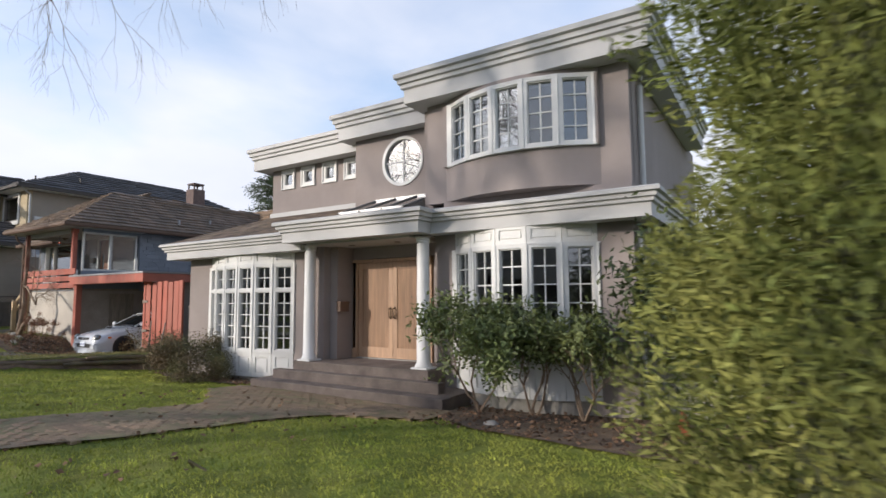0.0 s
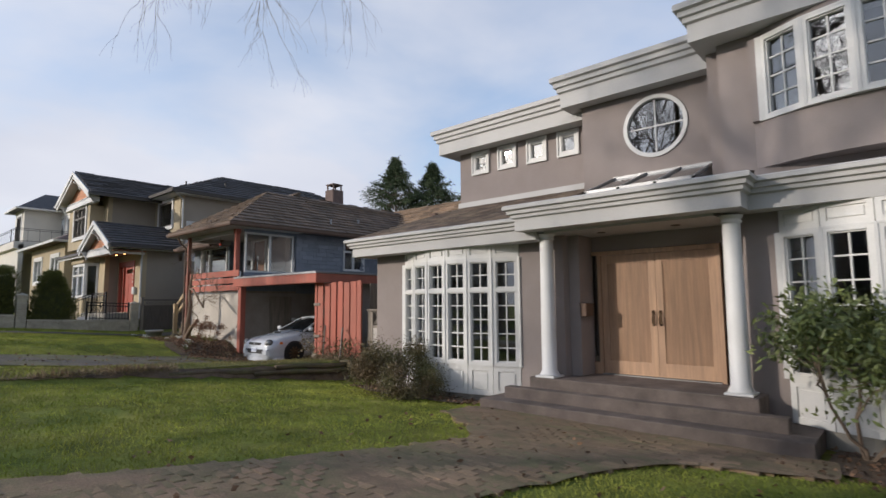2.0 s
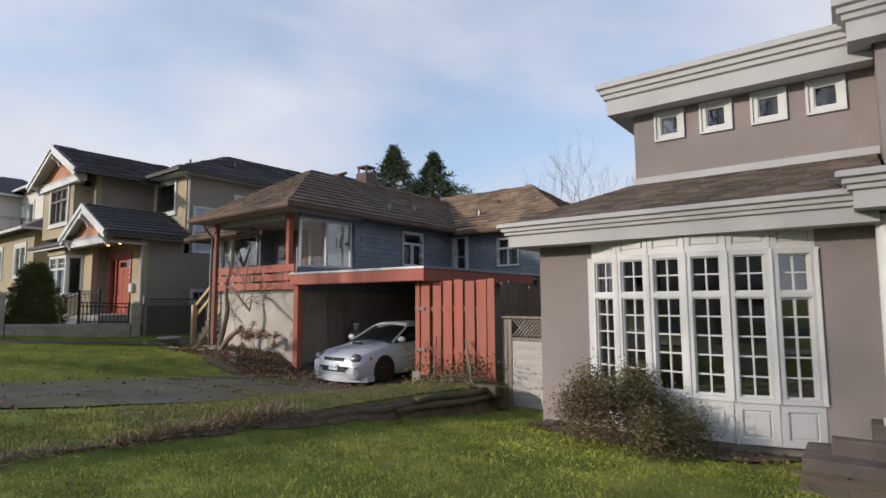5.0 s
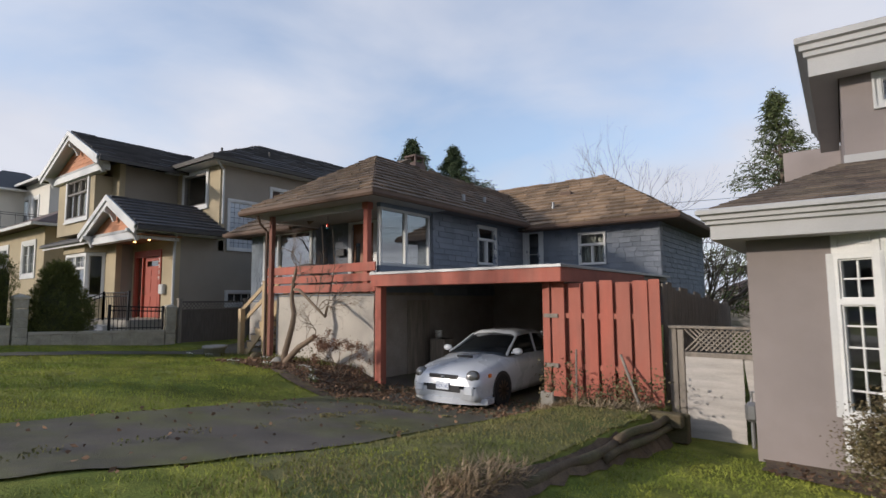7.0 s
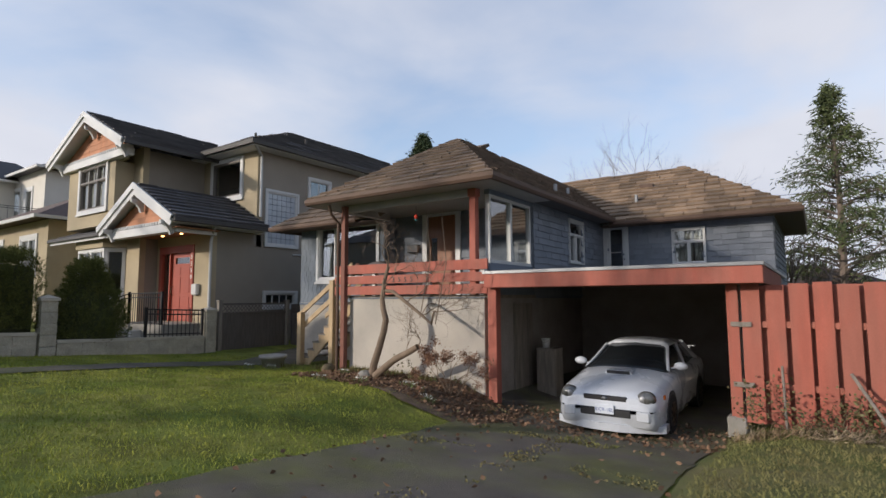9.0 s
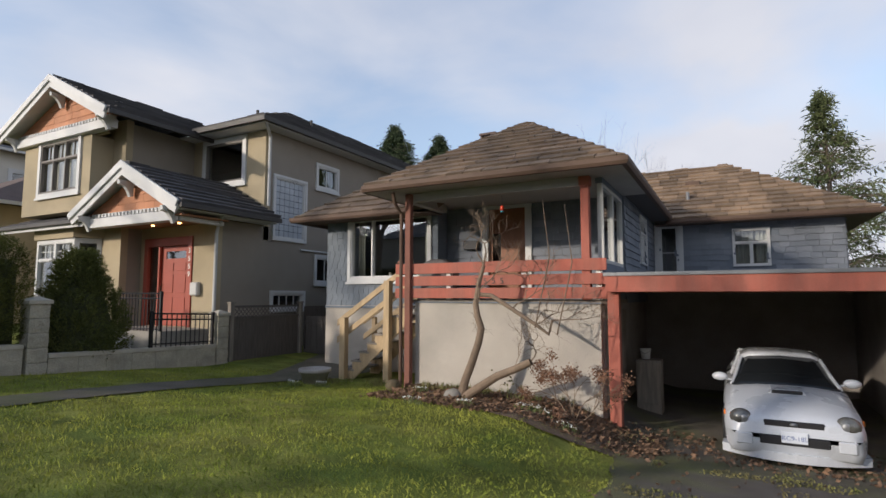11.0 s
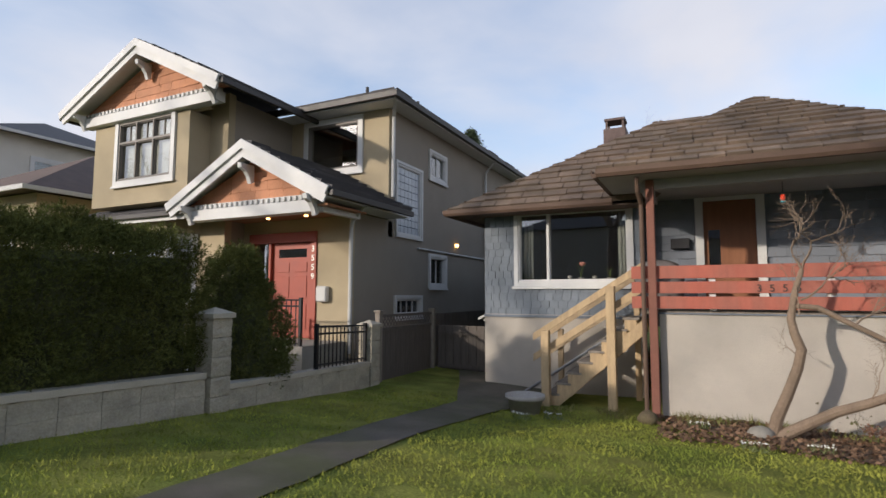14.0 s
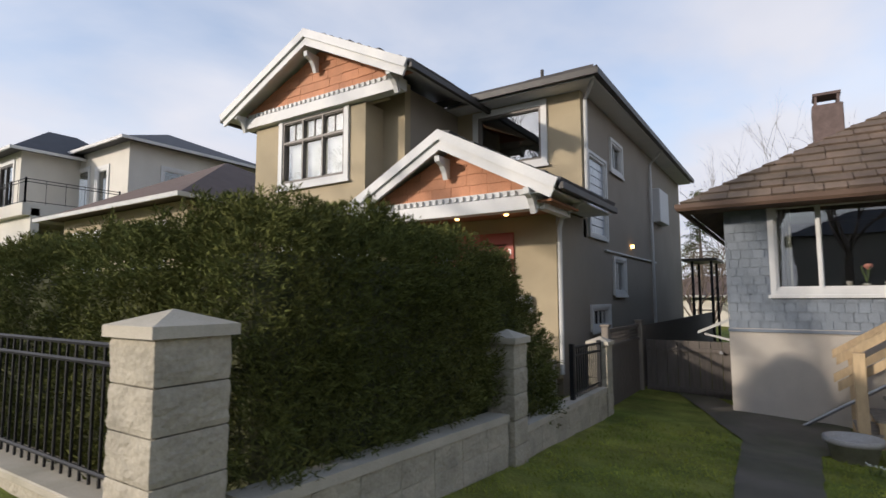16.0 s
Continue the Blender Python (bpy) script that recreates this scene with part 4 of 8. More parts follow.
curtain(-18.5, -18.05, 16.12, 2.8, 3.74, 4)
curtain(-18.0, -17.72, 16.12, 2.8, 3.74, 3)
curtain(-26.93, -26.72, 10.78, 2.44, 3.86, 3, "white curtain drawn to the side of the front window")
curtain(-24.98, -24.78, 10.78, 2.44, 3.86, 3, "white curtain drawn to the side of the front window")
fr = bmesh.new()
for q in ((-23.58, -23.44, 1.93, 3.95), (-22.56, -22.42, 1.93, 3.95), (-23.58, -22.42, 3.95, 4.08)):
    bm_box(fr, q[0], q[1], 10.94, 11.0, q[2], q[3])
part("door_frame", fr, WHITE, bungalow)
DOOR_BROWN = surface("worn_brown_door", (0.25, 0.105, 0.05), 0.5, 0.14, 2, 40, 0.08, stretch=(5, 5, 0.6), coat=0.1)
leaf = holed("y", 11.02, 0.045, -23.44, -22.56, 1.93, 3.95, [(-23.36, -23.16, 2.7, 3.4)])
bdoor = part("door", leaf, DOOR_BROWN, bungalow, "warm brown wooden front door with a narrow light")
part("pane", box(-23.36, -23.16, 11.04, 11.046, 2.7, 3.4), GLASS, bdoor)
part("door_handle", tube([(-23.36, 11.02, 2.52), (-23.36, 10.96, 2.52)], 0.028, 12), BRONZE, bdoor)


# hipped roofs: planes of shingles with fascia and soffit
SHINGLE_GOLD = surface("golden_brown_shingle", (0.27, 0.195, 0.13), 0.95, 0.18, 2.0, 90, 0.4, island=0.28, second=(0.20, 0.145, 0.10))


def roof_planes(parent, planes, separate=(), seed=20, w=0.30, h=0.19, rest=SHINGLE_B_FAR, lift=0.03):
    for i, pl in enumerate(planes):
        a, b, c = (Vector(p) for p in pl[:3])
        nrm = (b - a).cross(c - b).normalized()
        part("roof", prism(pl, nrm * -0.06), SHINGLE_B_FAR, parent)
        sep_ = i in separate
        covering(pl, w, h, 0.015, SHINGLE_B if sep_ else rest, parent, "shingle" if sep_ else "roof_shingling", separate=sep_, lift=lift, ragged=0.28, seed=seed + i, gap=0.014)


PK, PE = 5.86, 4.15
roof_planes(bungalow, [
    [(-24.95, 8.3, PE), (-20.03, 8.3, PE), (-22.5, 11.0, PK)],
    [(-20.03, 8.3, PE), (-20.03, 15.4, PE), (-22.5, 18.5, PK), (-22.5, 11.0, PK)],
    [(-24.95, 10.2, PE), (-24.95, 8.3, PE), (-22.5, 11.0, PK), (-22.5, 14.0, PK)],
    [(-28.35, 9.95, 3.96), (-24.2, 9.95, 3.96), (-22.4, 12.4, 6.05), (-24.25, 12.4, 6.05)],
    [(-28.35, 21.5, 3.96), (-28.35, 9.95, 3.96), (-24.25, 12.4, 6.05), (-24.25, 18.5, 6.05)],
    [(-24.25, 18.4, 6.05), (-24.25, 12.4, 6.05), (-22.0, 12.4, 5.6), (-22.0, 18.4, 5.6)],
], separate=(0,), w=0.40, h=0.25, lift=0.042)
roof_planes(bungalow, [
    [(-20.4, 15.4, 4.06), (-15.5, 15.4, 4.06), (-18.56, 18.5, 6.06), (-23.0, 18.5, 6.06)],
    [(-15.5, 15.4, 4.06), (-15.5, 21.7, 4.06), (-18.56, 18.5, 6.06)],
    [(-15.5, 21.7, 4.06), (-28.3, 21.7, 4.0), (-24.0, 18.5, 6.06), (-18.56, 18.5, 6.06)],
], seed=40, w=0.42, h=0.27, rest=SHINGLE_GOLD, lift=0.055)
for pts3 in ([(-24.95, 8.3), (-20.03, 8.3), (-20.03, 15.4)], [(-28.35, 20), (-28.35, 9.95), (-24.95, 9.95)], [(-24.95, 9.95), (-24.95, 8.3)], [(-20.1, 15.4), (-15.5, 15.4), (-15.5, 21.5)]):
    z = 4.15 if pts3[0][0] > -25 and pts3[0][1] < 15 else (4.06 if pts3[0][1] > 15 and pts3[0][0] > -25 else 3.96)
    part("gutter", sweep([(-0.02, z - 0.13), (0.06, z - 0.13), (0.09, z - 0.08), (0.09, z - 0.005), (0.07, z - 0.005), (0.07, z - 0.06), (-0.02, z - 0.06)], pts3), BROWN_TRIM, bungalow, "brown gutter")
part("soffit", box(-24.93, -20.05, 8.32, 11.0, 4.02, 4.045), SOFFIT_B, bungalow)
# the side eave's shade is put into this soffit's dark colour
part("soffit", box(-20.49, -20.05, 11.0, 15.4, 4.03, 4.055), SHADE_TONE, bungalow)
part("soffit", box(-28.33, -24.4, 9.97, 10.53, 3.84, 3.86), BROWN_TRIM, bungalow)
part("soffit", box(-20.4, -15.52, 15.42, 15.9, 3.93, 3.95), BROWN_TRIM, bungalow)
part("soffit", box(-16.09, -15.52, 15.9, 21.5, 3.93, 3.95), BROWN_TRIM, bungalow)
part("beam", box(-24.3, -20.7, 8.83, 8.99, 3.86, 4.018), SOFFIT_B, bungalow)
part("beam", box(-24.35, -24.2, 8.99, 10.4, 3.86, 4.018), SOFFIT_B, bungalow)
# porch posts and rail
POST_BROWN = surface("red_brown_post", (0.21, 0.09, 0.065), 0.8, 0.14, 3, 60, 0.15)
part("post", box(-24.26, -24.14, 8.72, 8.84, 0.1, 4.0, 0.006), POST_BROWN, bungalow, "faded red-brown porch post")
bp_ = box(-20.83, -20.69, 8.82, 8.96, 1.93, 3.86, 0.008)
bm_box(bp_, -20.85, -20.67, 8.80, 8.98, 3.86, 4.015)
part("post", bp_, RED, bungalow, "red-painted porch post")
part("downpipe", tube([(-24.36, 8.42, 4.0), (-24.36, 8.5, 3.8), (-24.33, 8.70, 3.6), (-24.33, 8.70, 0.2)], 0.035, 8), BROWN_TRIM, bungalow)
for i, (z0, z1) in enumerate(((2.42, 2.62), (2.19, 2.37), (1.95, 2.14))):
    part("rail_board", box(-24.52, -20.42, 8.795 - 0.002 * i, 8.835, z0, z1, 0.004), RED, bungalow, "brick-red horizontal rail board")
for x in (-23.4, -21.9, -20.6):
    part("rail_post", box(x, x + 0.09, 8.84, 8.93, 1.93, 2.58), WHITE, bungalow)
part("flashing", box(-24.14, -20.53, 8.87, 8.92, 1.862, 1.885), BLUE_WALL, bungalow)


def letters(text, at, size, material, parent, rot=(90, 0, 0), extrude=0.004):
    cu = bpy.data.curves.new("number", "FONT")
    cu.body, cu.size, cu.extrude, cu.align_x = text, size, extrude, "CENTER"
    tmp = bpy.data.objects.new("number", cu)
    me = bpy.data.meshes.new_from_object(tmp)
    bpy.data.objects.remove(tmp)
    me.transform(pose(*at, *rot))
    me.materials.clear()
    me.materials.append(material)
    return part("number", me, material, parent)


for i, ch in enumerate("3555"):
    letters(ch, (-22.74 + 0.163 * i, 8.785, 2.215), 0.15, DARK_FRAME, bungalow)
COVER = surface("weathered_grill_cover", (0.13, 0.115, 0.11), 0.8, 0.15, 4, 40, 0.4, bump_scale=9)
bm = bmesh.new()
prof_ = [(0.30, 1.935), (0.31, 2.2), (0.33, 2.45), (0.31, 2.6), (0.24, 2.72), (0.12, 2.78), (0.03, 2.79)]
rings = []
for k_, z_ in prof_:
    rings.append([bm.verts.new((-24.18 + 1.25 * k_ * math.copysign(abs(math.cos(q * math.tau / 28)) ** 0.6, math.cos(q * math.tau / 28)) + 0.012 * math.sin(q * 2.7 + z_ * 9), 9.98 + 0.85 * k_ * math.copysign(abs(math.sin(q * math.tau / 28)) ** 0.6, math.sin(q * math.tau / 28)), z_)) for q in range(28)])
for a_, b_ in zip(rings, rings[1:]):
    for q in range(28):
        bm.faces.new((a_[q], a_[(q + 1) % 28], b_[(q + 1) % 28], b_[q]))
bm.faces.new(rings[0][::-1])
bm.faces.new(rings[-1])
solid("barbecue", bm, COVER, "barbecue under a creased dark grey cover on the porch", "barbecue", smooth=True)
# chimney
cx, cy = -25.75, 16.6
ch_ = box(cx - 0.33, cx + 0.33, cy - 0.33, cy + 0.33, 4.5, 7.25, 0.02)
CHIM = surface("dark_brick", (0.13, 0.095, 0.085), 0.95, 0.2, 6, 60, 0.3)
chim = part("chimney", ch_, CHIM, bungalow, "dark brick chimney with a raised cap")
cap_ = box(cx - 0.3, cx + 0.3, cy - 0.3, cy + 0.3, 7.50, 7.57)
for dx in (-0.27, 0.21):
    for dy in (-0.27, 0.21):
        bm_box(cap_, cx + dx, cx + dx + 0.06, cy + dy, cy + dy + 0.06, 7.25, 7.502)
part("cap", cap_, CHIM, chim)
for x, y, z, h in ((-20.9, 14.2, 4.7, 0.35), (-19.6, 16.4, 4.7, 0.35), (-20.6, 12.6, 4.55, 0.3)):
    part("vent_pipe", tube([(x, y, z - 0.4), (x, y, z + h - 0.1)], 0.05, 10), GREY_METAL, bungalow)
part("roof_vent", box(-19.7, -19.3, 17.2, 17.5, 5.2, 5.42, 0.02), BROWN_TRIM, bungalow)
# mailbox, hooks, bird feeder, plants on the sill
solid("mailbox", box(-24.02, -23.68, 10.86, 10.972, 3.05, 3.25, 0.01), BLACK, "small black mailbox beside the brown door", "mailbox")
feeder = thing("bird_feeder", "red and blue glass hummingbird feeder hanging under the eave", "bird feeder", (-22.35, 9.0, 3.6))
FEED_RED = surface("red_glass", (0.6, 0.06, 0.03), 0.2, 0.05, 5, 40, 0)
FEED_BLUE = surface("blue_glass", (0.05, 0.3, 0.38), 0.2, 0.05, 5, 40, 0)
part("reservoir", bm_lathe(bmesh.new(), [(0.012, 3.68), (0.03, 3.67), (0.038, 3.62), (0.026, 3.58)], -22.35, 9.08, 14), FEED_RED, feeder)
part("base", bm_lathe(bmesh.new(), [(0.018, 3.55), (0.036, 3.56), (0.036, 3.572), (0.025, 3.582)], -22.35, 9.08, 14), FEED_BLUE, feeder)
part("wire", tube([(-22.35, 9.08, 3.67), (-22.35, 9.08, 4.03)], 0.005, 5), BLACK, feeder)
POT = surface("sill_pot", (0.5, 0.45, 0.38), 0.6, 0.08, 5, 40, 0)
FLOWER = surface("pink_petal", (0.75, 0.28, 0.2), 0.6, 0.1, 5, 40, 0)
part("sill_board", box(-26.9, -24.8, 10.66, 10.9, 2.36, 2.42), WHITE, bungalow)
for i, (x, r, h) in enumerate(((-25.95, 0.05, 0.14), (-25.72, 0.06, 0.1), (-25.45, 0.05, 0.13), (-25.15, 0.07, 0.09), (-24.95, 0.04, 0.11))):
    p_ = thing("flower_pot", "small pale pot on the front window sill", "flower pot", (x, 10.77, 2.42), group="pots on the window sill")
    part("pot", bm_lathe(bmesh.new(), [(r * 0.7, 2.42), (r, 2.42 + h), (r * 0.8, 2.42 + h)], x, 10.77, 12), POT, p_)
    if i in (1, 3):
        st = bmesh.new()
        for k in range(5):
            a = k * 1.3
            bm_tube(st, [(x, 10.77, 2.42 + h), (x + 0.03 * math.cos(a), 10.77 + 0.03 * math.sin(a), 2.55 + h), (x + 0.09 * math.cos(a), 10.77 + 0.06 * math.sin(a), 2.6 + h + (0.1 if i == 1 else 0))], 0.008, 5)
        part("stem", st, LEAF_RHODO, p_)
        if i == 1:
            part("flower", bm_lathe(bmesh.new(), [(0.015, 2.74), (0.07, 2.80), (0.05, 2.84)], x + 0.03, 10.77, 9), FLOWER, p_)
# front stairs of new lumber
stair = thing("staircase", "new yellow lumber porch stairs with slanting hand rails", "stairs", (-25.3, 9.2, 0.4))
SX0, SX1, SY0, SY1 = -26.05, -24.5, 9.12, 10.2
n = 8
for i in range(n):
    x = SX0 + (SX1 - SX0) * i / n
    z = 0.24 + (1.90 - 0.24) * (i + 1) / (n + 0.6)
    part("tread", box(x - 0.03, x + 0.24, SY0 + 0.05, SY1 - 0.05, z - 0.04, z, 0.004), GREY_WOOD, stair, "weathered stair tread")
for y in (SY0 + 0.06, SY1 - 0.1):
    st = bmesh.new()
    for i in range(n):
        x = SX0 + (SX1 - SX0) * i / n
        z = 0.24 + (1.90 - 0.24) * (i + 1) / (n + 0.6) - 0.042
        bm_box(st, x, x + (SX1 - SX0) / n, y, y + 0.04, z - 0.18, z)
    bm_prism(st, [(SX0 - 0.05, y - 0.002, 0.20), (SX0 + 0.2, y - 0.002, 0.20), (SX1 + 0.1, y - 0.002, 1.50), (SX1 + 0.1, y - 0.002, 1.75)], (0, 0.042, 0))
    part("stringer", st, NEW_WOOD, stair)
for x, z0, z1 in ((-26.03, 0.08, 1.53), (-24.90, 0.08, 2.31)):
    part("newel_post", box(x - 0.07, x + 0.07, SY0 - 0.09, SY0 + 0.05, z0, z1, 0.006), NEW_WOOD, stair, "square yellow newel post")
for x, z0, z1 in ((-26.03, 0.08, 1.5), (-24.6, 0.2, 2.5)):
    part("newel_post", box(x - 0.05, x + 0.05, SY1 - 0.02, SY1 + 0.07, z0, z1, 0.006), NEW_WOOD, stair)
for y in (SY0 + 0.054, SY1 - 0.065):
    for dz, hgt in ((0.0, 0.13), (-0.37, 0.13)):
        part("hand_rail", prism([(-26.28, y, 1.34 + dz), (-26.28, y, 1.34 + dz + hgt), (-24.36, y, 2.60 + dz + hgt), (-24.36, y, 2.60 + dz)], (0, 0.04, 0)), NEW_WOOD, stair, "pale slanting rail board")
part("cable", tube([(-26.75, SY1 - 0.12, 0.24), (-25.6, SY1 - 0.14, 1.02), (-24.6, SY1 - 0.16, 1.72)], 0.028, 8), GREY_METAL, stair, "grey conduit along the stair")
PLANTER = surface("faded_grey_planter", (0.36, 0.34, 0.31), 0.85, 0.15, 4, 50, 0.2)
solid("planter", bm_lathe(bmesh.new(), [(0.23, 0.20), (0.29, 0.45), (0.33, 0.45), (0.33, 0.52), (0.29, 0.52), (0.27, 0.44), (0.0001, 0.42)], -26.2, 8.4, 24), PLANTER, "shallow grey planter tub at the stair foot", "planter")

# ---- carport and fences ----
# inside boards, coloured lighter as a fill for haze over the dark carport
CARPORT_FILL = surface("haze_fill_board", (0.30, 0.27, 0.24), 0.95, 0.15, 2, 40, 0.2)
carport = thing("carport", "flat-roofed carport with a brick-red fascia", "carport", (-18.2, 12, 0))
part("fascia", box(-20.42, -15.90, 8.66, 8.72, 2.06, 2.31, 0.004), RED, carport, "brick-red fascia board")
part("fascia", box(-15.96, -15.90, 8.721, 13.5, 2.06, 2.31), RED_POST, carport)
part("roof", box(-20.45, -15.88, 8.64, 15.88, 2.312, 2.37, 0.004), GREY_METAL, carport, "grey flat roof with metal edge")
part("ceiling", box(-20.40, -15.97, 8.73, 15.88, 2.20, 2.305), CARPORT_FILL, carport)
part("post", box(-20.42, -20.24, 8.80, 8.98, -0.3, 2.2, 0.006), RED, carport, "brick-red carport post")
part("post", box(-16.42, -16.28, 9.0, 9.14, 0.1, 2.2, 0.006), RED, carport)
part("post_block", box(-16.48, -16.22, 8.94, 9.20, -0.4, 0.12, 0.02), CONCRETE, carport, "concrete post block")
part("beam", box(-20.4, -15.97, 8.82, 8.94, 2.05, 2.199), RED_POST, carport)
part("back_wall", box(-20.55, -16.0, 14.0, 14.1, -0.4, 2.2), CARPORT_FILL, carport)
part("side_wall", box(-16.35, -16.27, 9.25, 14.0, -0.4, 2.2), CARPORT_FILL, carport)
# panel added over the house wall, to grey it as its shade does
part("inner_wall", box(-20.56, -20.51, 9.03, 13.99, -0.4, 2.19), CARPORT_FILL, carport, "grey panel added for the shaded inner wall")
part("door", box(-20.505, -20.47, 10.0, 10.85, -0.2, 1.75), GREY_WOOD, carport, "dim grey side door")
cabinet = thing("cabinet", "low grey storage cabinet inside the carport", "cabinet", (-20.05, 10.75, -0.2))
part("body", box(-20.28, -19.84, 10.6, 11.0, gz(-20.0, 10.8), 0.80, 0.01), GREY_WOOD, cabinet)
part("door", box(-20.26, -19.86, 10.58, 10.598, 0.0, 0.76, 0.004), GREY_WOOD, cabinet)
pail = thing("bucket", "small white plastic bucket on the cabinet", "bucket", (-20.12, 10.75, 0.80))
part("pail", bm_lathe(bmesh.new(), [(0.075, 0.802), (0.095, 0.98), (0.10, 0.985), (0.10, 1.0), (0.085, 1.0), (0.07, 0.83)], -20.12, 10.75, 18), WHITE, pail)
part("handle", tube([(-20.22, 10.75, 0.985), (-20.17, 10.66, 0.93), (-20.12, 10.64, 0.91), (-20.07, 10.66, 0.93), (-20.02, 10.75, 0.985)], 0.006, 6), GREY_METAL, pail)
red_fence = thing("fence", "tall brick-red board fence with staggered boards", "fence", (-15.4, 9, 0.1))
bx = [(-16.36, 0.10), (-16.22, 0.24), (-15.90, 0.22), (-15.62, 0.23), (-15.34, 0.22), (-15.06, 0.23), (-14.78, 0.23), (-14.53, 0.17)]
for i, (x, w) in enumerate(bx):
    y = 8.955 if i not in (2, 4) else 8.965
    top = 2.05 + 0.02 * math.sin(i * 2.1)
    part("board", box(x, x + w, y, y + 0.025, 0.03 + 0.03 * (i % 2), top, 0.003), RED, red_fence, "brick-red vertical board")
for i in range(6):
    x = -16.20 + 0.28 * i
    part("board", box(x + 0.14, x + 0.36, 9.045, 9.07, 0.05, 2.03, 0.003), RED_POST, red_fence)
for z in (0.55, 1.42):
    part("rail", box(-16.36, -14.40, 8.982, 9.042, z, z + 0.09), RED_POST, red_fence, "faded red rail")
    part("cleat", box(-16.37, -16.10, 8.93, 8.954, z + 0.01, z + 0.08), GREY_WOOD, red_fence)
solid("stick", tube([(-14.98, 8.86, 0.85), (-14.55, 8.45, 0.05)], 0.022, 6), GREY_WOOD, "pale stick leaning on the red fence", "stick")
solid("stick", tube([(-15.75, 8.88, 0.9), (-15.73, 8.80, 0.05)], 0.018, 6), GREY_WOOD, "thin stick leaning on the red fence", "stick")
gate = thing("gate", "weathered plywood side gate with a lattice top", "gate", (-13.7, 9.2, -0.3))
part("gate_post", box(-14.30, -14.18, 9.12, 9.24, -0.4, 1.29, 0.005), GREY_WOOD, gate)
part("gate_post", box(-14.16, -14.07, 9.10, 9.2, -0.4, 1.27, 0.005), GREY_WOOD, gate)
part("top_rail", box(-14.30, -13.02, 9.08, 9.26, 1.292, 1.33), GREY_WOOD, gate)
part("mid_rail", box(-14.06, -13.02, 9.10, 9.17, 0.86, 0.93), GREY_WOOD, gate)
part("plywood", box(-14.06, -13.27, 9.11, 9.13, -0.42, 0.858), PLYWOOD, gate, "bare grey plywood sheet")
part("board", prism([(-13.27, 9.135, 0.86), (-13.14, 9.135, 0.86), (-13.04, 9.135, 0.1), (-13.18, 9.135, 0.1)], (0, 0.02, 0)), PLYWOOD, gate)
for k in range(15):
    x = -14.06 + k * 0.075
    for s in (1, -1):
        x0, x1 = (x, x + 0.32) if s > 0 else (x + 0.32, x)
        a, b = max(min(x0, -13.03), -14.06), max(min(x1, -13.03), -14.06)
        if abs(a - b) < 0.03:
            continue
        za = 0.95 + 0.33 * (a - x0) / (x1 - x0)
        zb = 0.95 + 0.33 * (b - x0) / (x1 - x0)
        part("lattice_slat", prism([(a - 0.016, 9.12 + 0.012 * (s < 0), za), (a + 0.016, 9.12 + 0.012 * (s < 0), za), (b + 0.016, 9.12 + 0.012 * (s < 0), zb), (b - 0.016, 9.12 + 0.012 * (s < 0), zb)], (0, 0.008, 0)), GREY_WOOD, gate)
side_fence = thing("fence", "old grey board fence with torn tops", "fence", (-14.4, 12, -0.2))
for i in range(22):
    y = 9.3 + i * 0.29
    h = 2.0 - 0.02 * i + 0.05 * math.sin(i * 1.7)
    part("board", box(-14.42, -14.395, y, y + 0.275, -0.3, h, 0.002), GREY_WOOD, side_fence)
meter = thing("gas_meter", "grey gas meter on the stucco corner", "gas meter", (-13.2, 8.9, 0))
part("meter_body", box(-13.26, -13.08, 8.9, 9.05, 0.0, 0.28, 0.05), GREY_METAL, meter)
part("pipe", tube([(-13.17, 8.97, -0.5), (-13.17, 8.97, 0.0)], 0.025, 8), GREY_METAL, meter)
part("pipe", tube([(-13.17, 8.97, 0.28), (-13.17, 8.97, 0.42), (-13.10, 8.97, 0.42)], 0.02, 8), GREY_METAL, meter)
edge = thing("log_edging", "old round timber logs stepping the lawn down", "log edging", (-14.2, 6, 0))
for k, (y0, y1, x0, x1, lift, r) in enumerate(((2.0, 4.4, -14.50, -14.34, -0.14, 0.05), (4.3, 6.6, -14.36, -14.28, -0.09, 0.052), (6.5, 8.5, -14.28, -14.18, -0.05, 0.055), (6.0, 8.6, -14.24, -14.14, -0.16, 0.05))):
    pts_ = [(x0 + (x1 - x0) * j / 5 + 0.02 * math.sin(j * 2 + k), y0 + (y1 - y0) * j / 5, gz(-14.6, y0 + (y1 - y0) * j / 5) + lift + 0.015 * math.sin(j * 1.3)) for j in range(6)]
    part("log", tube(pts_, [r * (1 + 0.06 * math.sin(j * 2.2 + k)) for j in range(6)], 14), LOG, edge, smooth=True)
part("block", box(-14.5, -13.98, 8.35, 8.55, -0.1, 0.10, 0.02), LOG, edge)
part("block", box(-14.45, -13.94, 8.56, 8.74, -0.35, 0.06, 0.02), LOG, edge)


